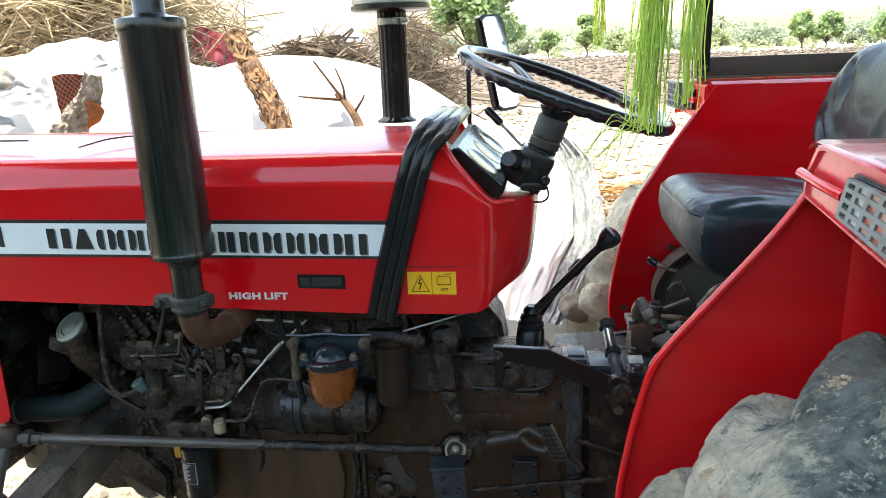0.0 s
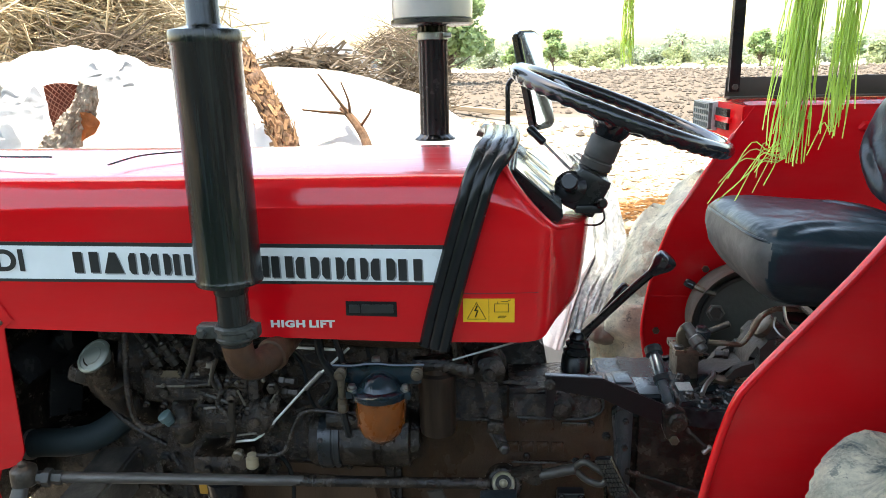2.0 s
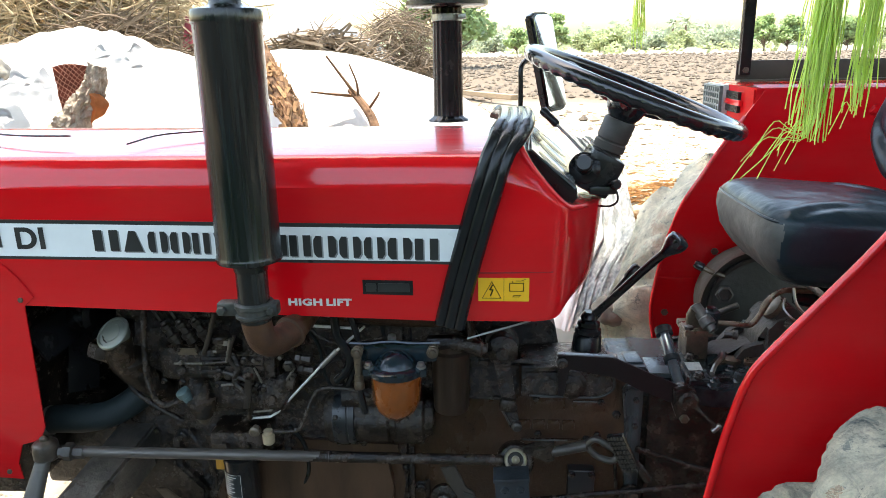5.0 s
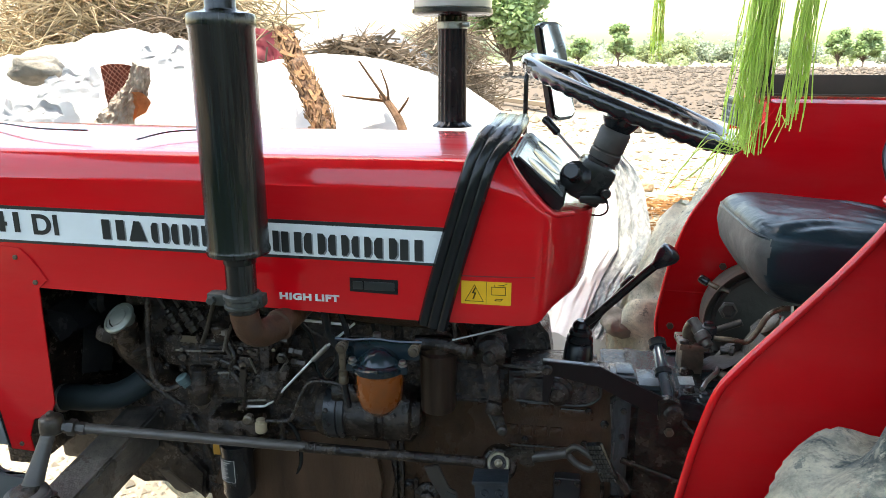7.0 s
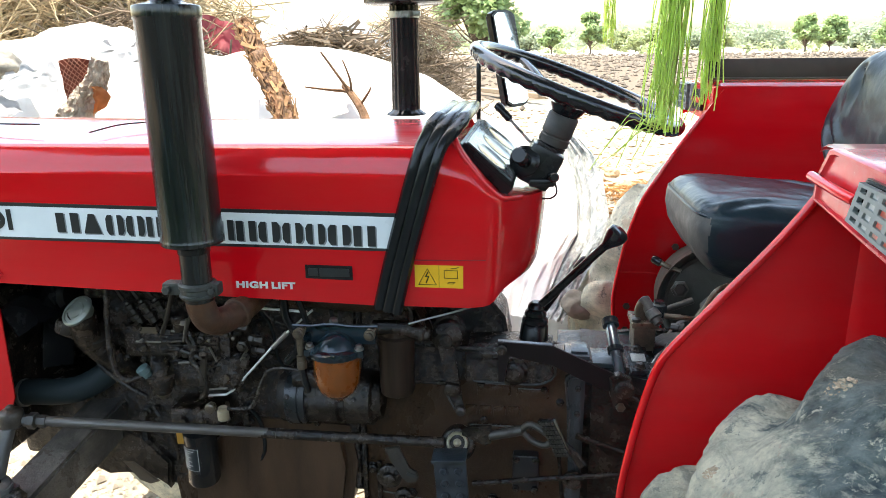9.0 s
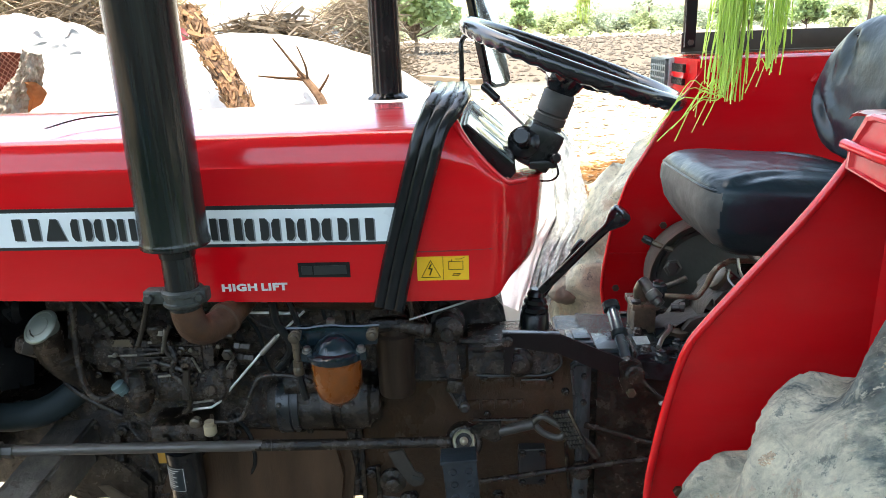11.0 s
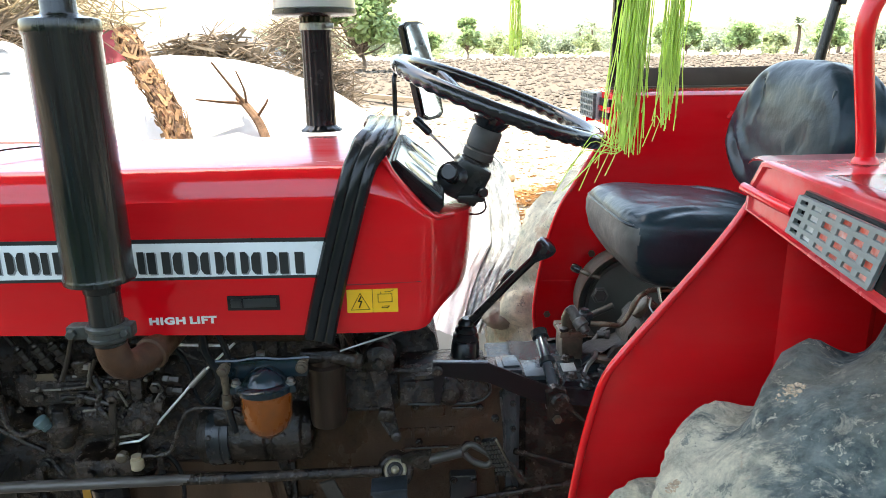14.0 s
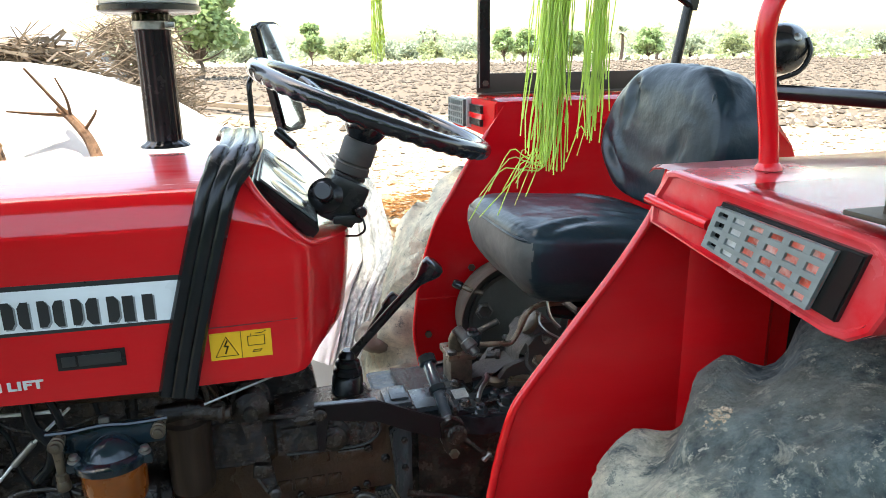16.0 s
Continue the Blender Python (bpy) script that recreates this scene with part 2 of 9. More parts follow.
    col = over(step(stain, 0.52, 0.62, 0.0, 0.45 * wiped), col, (0.20, 0.18, 0.135))
    crust = noise_of(2.9, 12, 0.7, (1.0, 8.0, 3.3), 0.25)
    rag = n.new("ShaderNodeMath")
    rag.operation = "MULTIPLY_ADD"
    rag.inputs[1].default_value = 0.45
    l.new(chip, rag.inputs[0])
    l.new(crust, rag.inputs[2])
    mud = step(rag.outputs[0], 0.80, 0.815)
    col = over(mud, col, over(step(grain, 0.3, 0.7), (0.34, 0.28, 0.20), (0.66, 0.58, 0.46)))
    l.new(col, b.inputs["Base Color"])
    hgt = n.new("ShaderNodeMath")
    hgt.operation = "MULTIPLY_ADD"
    hgt.inputs[1].default_value = 0.6
    l.new(mud, hgt.inputs[0])
    l.new(noise_of(45, 8, 0.75, (0, 1, 0)), hgt.inputs[2])
    bp = n.new("ShaderNodeBump")
    bp.inputs["Strength"].default_value = 1.0
    bp.inputs["Distance"].default_value = 0.021
    l.new(hgt.outputs[0], bp.inputs["Height"])
    l.new(bp.outputs["Normal"], b.inputs["Normal"])
    return m


TYRE = tyre_rubber("dusty_tyre", 1.0)
# paler copy of the tyre rubber, so the far wheel looks sunlit
SUNTYRE = tyre_rubber("sun_paled_tyre", 0.35)
TUBEBROWN = mat("weathered_steel_post", (0.040, 0.028, 0.020), 0.45, var=0.25, scale=12, dust=(0.09, 0.07, 0.055), dscale=8, damount=0.35)
LENS_O = mat("orange_lens", (0.46, 0.075, 0.045), 0.3, var=0.5, scale=70, coat=0.4, dust=(0.50, 0.40, 0.37), dscale=55, damount=0.9)
LENS_C = mat("clear_lens", (0.40, 0.42, 0.42), 0.15, var=0.2, scale=60, coat=0.5)
MIRROR = bpy.data.materials.new("mirror_glass")
MIRROR.use_nodes = True
MIRROR.node_tree.nodes["Principled BSDF"].inputs["Metallic"].default_value = 1.0
MIRROR.node_tree.nodes["Principled BSDF"].inputs["Roughness"].default_value = 0.05
MIRROR.node_tree.nodes["Principled BSDF"].inputs["Base Color"].default_value = (0.78, 0.80, 0.80, 1)
GAUGE = mat("gauge_glass", (0.13, 0.15, 0.15), 0.14, var=0.4, scale=14, coat=0.25)
CLOTH = mat("white_sheet", (0.58, 0.57, 0.545), 0.6, var=0.08, scale=7, bump=0.35, bscale=9, dust=(0.38, 0.345, 0.29), dscale=2.4, damount=0.5)
NET = mat("grey_plastic_net", (0.52, 0.54, 0.51), 0.5, var=0.45, scale=30, stretch=(3, 3, 0.5), dust=(0.16, 0.20, 0.22), dscale=7, damount=0.85, bump=0.8, bscale=40, brough=0.7)
PALEBARK = mat("weathered_pale_bark", (0.42, 0.35, 0.27), 0.85, var=0.5, scale=22, stretch=(1, 1, 0.5), bump=0.8, bscale=35, dust=(0.11, 0.07, 0.04), dscale=17, damount=0.9)
ORANGEWOOD = mat("fresh_split_wood", (0.48, 0.17, 0.05), 0.8, var=0.3, scale=14, bump=0.4)
# whiter copy of the sheet's colour, so its hanging end looks sunlit
SUNSHEET = mat("sun_whitened_sheet", (0.80, 0.79, 0.76), 0.5, var=0.08, scale=12, bump=0.4, bscale=18, dust=(0.42, 0.40, 0.35), dscale=6, damount=0.4)
CRUMPLE = mat("grey_plastic_sheet", (0.46, 0.47, 0.48), 0.45, var=0.15, scale=9, bump=0.4, bscale=14)
TARP2 = mat("pale_tarpaulin", (0.31, 0.32, 0.33), 0.5, var=0.15, scale=4, bump=0.7, bscale=8, dust=(0.06, 0.10, 0.13), dscale=3.4, damount=0.85)
BARK = mat("shaggy_bark", (0.19, 0.098, 0.045), 0.85, var=0.6, scale=24, stretch=(1, 1, 0.4), bump=0.8, bscale=40, dust=(0.03, 0.016, 0.009), dscale=13, damount=0.9)
STONE = mat("rough_stone", (0.19, 0.175, 0.145), 0.85, var=0.3, scale=12, bump=0.7, bscale=26, dust=(0.30, 0.26, 0.19), dscale=6, damount=0.5)
BRICK = mat("red_mesh_sack", (0.17, 0.055, 0.035), 0.8, var=0.3, scale=20)
CLOTHRED = mat("red_cloth", (0.16, 0.008, 0.016), 0.7, var=0.3, scale=9)
TWIG = mat("dry_twig", (0.40, 0.31, 0.19), 0.85, var=0.55, scale=6, island=True)
TWIGD = mat("dark_twig", (0.13, 0.094, 0.062), 0.9, var=0.5, scale=6, island=True)
WOOD = mat("weathered_wood", (0.20, 0.145, 0.09), 0.8, var=0.25, scale=9, stretch=(1, 6, 6), bump=0.3)
GROUND = mat("sandy_soil", (0.34, 0.295, 0.225), 0.95, var=0.3, scale=5.0, bump=0.9, bscale=11, dust=(0.30, 0.24, 0.165), dscale=0.7, damount=0.5, spec=0.2)
CLOD = mat("ploughed_clod", (0.116, 0.097, 0.076), 0.95, var=0.45, scale=4, island=True, spec=0.2, bump=0.3, bscale=12)
STRAW = mat("straw_litter", (0.25, 0.125, 0.045), 0.9, var=0.5, scale=6, island=True, spec=0.2)
LEAF = leafy("leaf_green", (0.15, 0.25, 0.06))
# the next three greens are paled to carry distance haze in the leaf colour
LEAF2 = leafy("leaf_olive_hazed", (0.33, 0.38, 0.20))
LEAF3 = leafy("leaf_far_hazed", (0.31, 0.36, 0.25))
LEAFP = leafy("leaf_green_hazed", (0.31, 0.41, 0.19))
GREENSTR = leafy("lime_plastic_string", (0.62, 0.84, 0.20))
STRAWSTR = leafy("faded_string", (0.62, 0.62, 0.20))
TRUNK = mat("tree_bark", (0.13, 0.095, 0.07), 0.9, var=0.35, scale=5, bump=0.5, bscale=14)
# the ploughed field is browner than the trodden soil before it
_n, _l = GROUND.node_tree.nodes, GROUND.node_tree.links
_b = _n["Principled BSDF"]
_src = _b.inputs["Base Color"].links[0].from_socket
_sep = _n.new("ShaderNodeSeparateXYZ")
_tc = _n.new("ShaderNodeTexCoord")
_l.new(_tc.outputs["Object"], _sep.inputs[0])
_nz = _n.new("ShaderNodeTexNoise")
_nz.inputs["Scale"].default_value = 0.35
_l.new(_tc.outputs["Object"], _nz.inputs["Vector"])
_add = _n.new("ShaderNodeMath")
_add.operation = "MULTIPLY_ADD"
_add.inputs[1].default_value = 6.0
_l.new(_nz.outputs["Fac"], _add.inputs[0])
_xa = _n.new("ShaderNodeMapRange")
_xa.inputs["From Min"].default_value, _xa.inputs["From Max"].default_value, _xa.inputs["To Max"].default_value = 2.0, 8.0, 9.5
_l.new(_sep.outputs["X"], _xa.inputs["Value"])
_ya = _n.new("ShaderNodeMath")
_l.new(_xa.outputs["Result"], _ya.inputs[0])
_l.new(_sep.outputs["Y"], _ya.inputs[1])
_l.new(_ya.outputs[0], _add.inputs[2])
_mr = _n.new("ShaderNodeMapRange")
_mr.inputs["From Min"].default_value, _mr.inputs["From Max"].default_value = 17.5, 21.0
_l.new(_add.outputs[0], _mr.inputs["Value"])
_mr2 = _n.new("ShaderNodeMapRange")
_mr2.inputs["From Min"].default_value, _mr2.inputs["From Max"].default_value = 75.0, 110.0
_mr2.inputs["To Min"].default_value, _mr2.inputs["To Max"].default_value = 1.0, 0.0
_l.new(_sep.outputs["Y"], _mr2.inputs["Value"])
_mul = _n.new("ShaderNodeMath")
_mul.operation = "MULTIPLY"
_l.new(_mr.outputs["Result"], _mul.inputs[0])
_l.new(_mr2.outputs["Result"], _mul.inputs[1])
_mx = _n.new("ShaderNodeMix")
_mx.data_type = "RGBA"
_l.new(_mul.outputs[0], _mx.inputs["Factor"])
_l.new(_src, _mx.inputs["A"])
_mx.inputs["B"].default_value = (0.115, 0.088, 0.062, 1)
# soil under and before the tractor darkened in colour to cut bounced light
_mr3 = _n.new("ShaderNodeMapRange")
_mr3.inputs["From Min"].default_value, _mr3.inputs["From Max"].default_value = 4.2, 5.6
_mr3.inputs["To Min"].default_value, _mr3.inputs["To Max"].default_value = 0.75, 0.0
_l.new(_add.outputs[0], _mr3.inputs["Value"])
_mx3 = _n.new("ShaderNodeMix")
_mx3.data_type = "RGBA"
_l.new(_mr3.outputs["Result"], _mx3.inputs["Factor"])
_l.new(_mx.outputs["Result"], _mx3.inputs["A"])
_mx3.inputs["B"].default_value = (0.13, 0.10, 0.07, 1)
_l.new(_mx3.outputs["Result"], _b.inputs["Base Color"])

# ---- building blocks ----
WORLD_AT = {}
DEPTH = {}


def hang(ob, parent):
    """Parents a part; nothing hangs deeper than thing > part > sub-part."""
    while DEPTH.get(parent, 0) >= 2:
        parent = parent.parent
    DEPTH[ob] = DEPTH.get(parent, 0) + 1
    ob.parent = parent
    ob.location = WORLD_AT[ob] - WORLD_AT[parent]


def sharp(me, deg=38):
    me.polygons.foreach_set("use_smooth", [True] * len(me.polygons))
    me.set_sharp_from_angle(angle=radians(deg))


def part(name, bm, material, parent=None, label="", deg=38, recentre=True):
    """Links a bmesh as one mesh object, under a thing or a part where one is given."""
    me = bpy.data.meshes.new(name)
    bmesh.ops.recalc_face_normals(bm, faces=bm.faces)
    c = Vector((0, 0, 0))
    if recentre and len(bm.verts):
        xs = [v.co for v in bm.verts]
        lo = Vector([min(v[i] for v in xs) for i in range(3)])
        hi = Vector([max(v[i] for v in xs) for i in range(3)])
        c = (lo + hi) / 2
        bmesh.ops.translate(bm, vec=-c, verts=bm.verts)
    bm.to_mesh(me)
    bm.free()
    for m in material if isinstance(material, (list, tuple)) else (material,):
        me.materials.append(m)
    sharp(me, deg)
    ob = new(name, me)
    WORLD_AT[ob] = c
    if parent:
        hang(ob, parent)
    else:
        ob.location = c
    if label:
        tagged(ob, label)
    return ob


def empty(name, at, label, category, group=""):
    ob = new(name)
    ob.empty_display_size = 0.1
    ob.location = at
    WORLD_AT[ob] = Vector(at)
    return tagged(ob, label, category, group)


def frame_of(d):
    d = Vector(d).normalized()
    a = Vector((0, 0, 1)) if abs(d.z) < 0.9 else Vector((1, 0, 0))
    x = d.cross(a).normalized()
    return x, d.cross(x).normalized(), d


def ring(bm, c, x, y, r, seg, ry=None):
    ry = r if ry is None else ry
    return [bm.verts.new(Vector(c) + x * (r * math.cos(2 * math.pi * i / seg)) + y * (ry * math.sin(2 * math.pi * i / seg))) for i in range(seg)]


def skin(bm, rings, caps=True, closed=False):
    n = len(rings[0])
    for a, b in zip(rings, rings[1:] + ([rings[0]] if closed else [])):
        for i in range(n):
            bm.faces.new((a[i], a[(i + 1) % n], b[(i + 1) % n], b[i]))
    if caps and not closed:
        bm.faces.new(rings[0][::-1])
        bm.faces.new(rings[-1])


def turned(bm, p0, axis, profile, seg=24, caps=True):
    """A turned body along an axis from p0: profile rows (distance, radius)."""
    x, y, d = frame_of(axis)
    skin(bm, [ring(bm, Vector(p0) + d * s, x, y, max(r, 1e-4), seg) for s, r in profile], caps)
    return bm


def rod(bm, p0, p1, r, r1=None, seg=12):
    p0, p1 = Vector(p0), Vector(p1)
    n = (p1 - p0).length
    r1 = r if r1 is None else r1
    e = min(r, r1, n) * 0.2
    return turned(bm, p0, p1 - p0, [(0, r - e), (e, r), (n - e, r1), (n, r1 - e)], seg)


def spline(pts, per=6):
    P = [Vector(p) for p in pts]
    P = [P[0] * 2 - P[1]] + P + [P[-1] * 2 - P[-2]]
    out = []
    for i in range(1, len(P) - 2):
        for k in range(per):
            t = k / per
            a, b, c, d = P[i - 1:i + 3]
            out.append(0.5 * ((2 * b) + (c - a) * t + (2 * a - 5 * b + 4 * c - d) * t * t + (3 * b - a - 3 * c + d) * t ** 3))
    out.append(P[-2])
    return out


def pipe(bm, pts, r, seg=10, per=6, smooth=True, radii=None):
    """A tube swept along points."""
    Q = spline(pts, per) if smooth else [Vector(p) for p in pts]
    x, y, d = frame_of(Q[1] - Q[0])
    rings = []
    for i, p in enumerate(Q):
        t = (Q[min(i + 1, len(Q) - 1)] - Q[max(i - 1, 0)]).normalized()
        x = (x - t * x.dot(t)).normalized()
        y = t.cross(x)
        rr = r if radii is None else radii[0] + (radii[1] - radii[0]) * i / (len(Q) - 1)
        rings.append(ring(bm, p, x, y, rr, seg))
    skin(bm, rings)
    return bm


def box(bm, lo, hi, m=None, bev=0.0):
    """A block between two corners, turned by m, its edges rounded by bev."""
    lo, hi = Vector(lo), Vector(hi)
    v = [bm.verts.new((a, b, c)) for a in (lo.x, hi.x) for b in (lo.y, hi.y) for c in (lo.z, hi.z)]
    fs = [bm.faces.new([v[i] for i in q]) for q in ((0, 1, 3, 2), (4, 6, 7, 5), (0, 4, 5, 1), (2, 3, 7, 6), (0, 2, 6, 4), (1, 5, 7, 3))]
    if bev:
        es = list({e for f in fs for e in f.edges})
        r = bmesh.ops.bevel(bm, geom=es, offset=bev, segments=2, profile=0.6, affect="EDGES")
        v = list({w for f in r["faces"] for w in f.verts} | {w for w in v if w.is_valid})
    if m is not None:
        bmesh.ops.transform(bm, matrix=m, verts=v)
    return bm


def turn_about(c, rx=0, ry=0, rz=0):
    return Matrix.Translation(c) @ pose(0, 0, 0, rx, ry, rz) @ Matrix.Translation(-Vector(c))


def slab(bm, outline, axis, a, b, bev=0.0):
    """A plate: a flat outline (pairs) thrust from a to b along an axis. The pairs are the two other axes in order."""
    def at(p, s):
        q = list(p)
        q.insert("xyz".index(axis), s)
        return q
    A = [bm.verts.new(at(p, a)) for p in outline]
    B = [bm.verts.new(at(p, b)) for p in outline]
    n = len(A)
    fs = [bm.faces.new(A[::-1]), bm.faces.new(B)]
    fs += [bm.faces.new((A[i], A[(i + 1) % n], B[(i + 1) % n], B[i])) for i in range(n)]
    if bev:
        bmesh.ops.bevel(bm, geom=list(fs[0].edges) + list(fs[1].edges), offset=bev, segments=2, affect="EDGES")
    return bm


def lerp_table(tab, x):
    if x <= tab[0][0]:
        return tab[0][1]
    for (a, va), (b, vb) in zip(tab, tab[1:]):
        if x <= b:
            return va + (vb - va) * (x - a) / (b - a)
    return tab[-1][1]


def smooth01(a, b, x):
    t = min(1, max(0, (x - a) / (b - a)))
    return t * t * (3 - 2 * t)


def nz(x, y, z=0.0, s=1.0):
    return noise.noise(Vector((x * s, y * s, z * s)))


def grid_mesh(bm, nu, nv, f, close_u=False):
    V = [[bm.verts.new(f(i, j)) for j in range(nv)] for i in range(nu)]
    for i in range(nu if close_u else nu - 1):
        for j in range(nv - 1):
            bm.faces.new((V[i][j], V[(i + 1) % nu][j], V[(i + 1) % nu][j + 1], V[i][j + 1]))
    return V


def bolt(bm, p, axis, r=0.008, h=0.006):
    x, y, d = frame_of(axis)
    skin(bm, [ring(bm, Vector(p) + d * s, x, y, q, 6) for s, q in ((0, r), (h * 0.8, r), (h, r * 0.8))])
    return bm


def writing(name, text, at, height, length, material, parent, squash=1.0, bold=0.0, label=""):
    """Raised letters on an upright face that looks to -y, from the built-in font."""
    cu = bpy.data.curves.new(name, "FONT")
    cu.body = text
    cu.size = 1.0
    cu.extrude = 0.0006 / height
    cu.offset = bold
    cu.space_character = 1 + 2.4 * bold
    tmp = bpy.data.objects.new(name, cu)
    scene.collection.objects.link(tmp)
    dg = bpy.context.evaluated_depsgraph_get()
    me = bpy.data.meshes.new_from_object(tmp.evaluated_get(dg))
    bpy.data.objects.remove(tmp)
    xs = [v.co.x for v in me.vertices]
    ys = [v.co.y for v in me.vertices]
    w, h = max(xs) - min(xs), max(ys) - min(ys)
    x0, y0 = min(xs), min(ys)
    for v in me.vertices:
        v.co = Vector(((v.co.x - x0) / w * length, -v.co.z * height, (v.co.y - y0) / h * height))
    me.materials.clear()
    me.materials.append(material)
    ob = new(name, me)
    WORLD_AT[ob] = Vector(at)
    hang(ob, parent)
    if label:
        tagged(ob, label)
    return ob

# ---- the ground ----
def ground_z(x, y):
    if y < 1.9:
        return 0.012 * nz(x, y, 3.1, 2.2)
    bank = smooth01(2.25 - 0.3 * smooth01(-0.3, 0.5, x), 3.15, y)
    back = 0.30 + 0.65 * math.exp(-max(0.0, y - 3.2) / 4.5)
    z = bank * (0.95 if y < 3.2 else back)
    rough = 0.05 * smooth01(2, 3, y) * (1 - smooth01(12, 30, y))
    return z + rough * nz(x, y, 0.5, 1.1) + 0.4 * rough * nz(x, y, 1.5, 4.0)


def make_ground():
    ys = [-400, -120, -40, -14, -6, -3] + [-2 + 0.25 * i for i in range(16)] + [2 + 0.1 * i for i in range(30)]
    ys += [5 * 1.09 ** i for i in range(1, 52)] + [900, 1800, 3500]
    bm = bmesh.new()
    nu = 81

    def f(i, j):
        y = ys[j]
        half = 6 + 1.6 * abs(y)
        u = (i / (nu - 1)) * 2 - 1
        x = half * (0.35 * u + 0.65 * u ** 3) + 0.3
        return (x, y, ground_z(x, y))
    grid_mesh(bm, nu, len(ys), f)
    return tagged(part("ground", bm, GROUND, recentre=False), "pale dusty soil, darkened near the tractor, with a low bank behind it", "ground", kind="structure")


make_ground()


def lump(bm, c, r, seed, n=1, flat=0.7):
    """A rough lump from a small ball."""
    rnd = random.Random(seed)
    o = [bm.verts.new(Vector(c) + Vector((dx * r * rnd.uniform(.6, 1.25), dy * r * rnd.uniform(.6, 1.25), dz * r * flat * rnd.uniform(.6, 1.25))))
         for dx, dy, dz in ((1, 0, 0), (0, 1, 0), (-1, 0, 0), (0, -1, 0), (0, 0, 1), (0, 0, -1))]
    for a, b, t in ((0, 1, 4), (1, 2, 4), (2, 3, 4), (3, 0, 4), (1, 0, 5), (2, 1, 5), (3, 2, 5), (0, 3, 5)):
        bm.faces.new((o[a], o[b], o[t]))


def from_lists(name, V, Fc, material, **tags):
    me = bpy.data.meshes.new(name)
    me.from_pydata(V, [], Fc)
    me.materials.append(material)
    ob = new(name, me)
    WORLD_AT[ob] = Vector((0, 0, 0))
    return tagged(ob, **tags)


def clods():
    """Ploughed clods on the field, smaller and thinner towards the tractor."""
    rnd = random.Random(5)
    V, Fc = [], []
    octa = ((1, 0, 0), (0, 1, 0), (-1, 0, 0), (0, -1, 0), (0, 0, 1), (0, 0, -1))
    tri = ((0, 1, 4), (1, 2, 4), (2, 3, 4), (3, 0, 4), (1, 0, 5), (2, 1, 5), (3, 2, 5), (0, 3, 5))
    for k in range(30000):
        y = 4.0 + 84 * rnd.random() ** 1.9
        x = rnd.uniform(-0.9, 2.4) * (y + 2)
        if y < 17 + 1.2 * nz(x, y, 2, 0.4) - 9.5 * min(1.0, max(0.0, (x - 2) / 6)) or x < -6:
            if rnd.random() < 0.97 or y < 9:
                continue
        r = rnd.uniform(0.03, 0.085) * (0.75 + y / 32)
        if rnd.random() < 0.25:
            r *= 0.5
        b = len(V)
        z = ground_z(x, y)
        a = rnd.uniform(0, 6.3)
        ca, sa = math.cos(a), math.sin(a)
        for dx, dy, dz in octa:
            px, py, pz = dx * r * rnd.uniform(.6, 1.5), dy * r * rnd.uniform(.6, 1.3), dz * r * rnd.uniform(.45, .9)
            V.append((x + px * ca - py * sa, y + px * sa + py * ca, z + 0.25 * r + pz))
        Fc += [tuple(b + i for i in t) for t in tri]
    return from_lists("ploughed_clods", V, Fc, CLOD, label="brown clods of a freshly ploughed field", category="soil", kind="stuff")


clods()

# ---- the covered heap behind the tractor ----
TOP = [(-4.4, 1.25), (-3.4, 1.45), (-2.6, 1.55), (-2.24, 1.60), (-2.05, 1.665), (-1.86, 1.675), (-1.68, 1.62), (-1.45, 1.56), (-1.28, 1.54), (-1.0, 1.585),
       (-0.81, 1.57), (-0.59, 1.525), (-0.36, 1.455), (-0.18, 1.355), (0.0, 1.27), (0.16, 1.17), (0.30, 1.00), (0.42, 0.70)]
RIDGE = [(-4.4, 3.1), (-0.5, 2.95), (0.0, 2.55), (0.3, 2.2), (0.42, 2.1)]
FOOT = [(-4.4, 2.38), (-0.5, 2.34), (-0.1, 2.12), (0.42, 1.92)]


def heap_z(x, y):
    top, rid, foot = lerp_table(TOP, x), lerp_table(RIDGE, x), lerp_table(FOOT, x)
    if y <= rid:
        t = max(0.0, (y - foot) / (rid - foot))
        k = 0.10 + 0.90 * t ** 0.42 if t > 0 else 0.10
        z = top * k
    else:
        t = (y - rid) / 1.6
        z = top - 0.75 * t * t * top
    fold = 0.016 * nz(x * 1.0, y * 2.2, 7.7, 2.6) + 0.010 * abs(nz(x + y, y - x, 1.2, 6.0))
    k = smooth01(-1.25, -1.6, x)
    fold += k * (0.052 * abs(nz(x * 1.4, y, 5.1, 5.0)) + 0.020 * nz(x, y * 1.6, 8.8, 11.0) + 0.010 * abs(nz(x + y, y * 1.3, 2.8, 19.0)))
    return z + fold


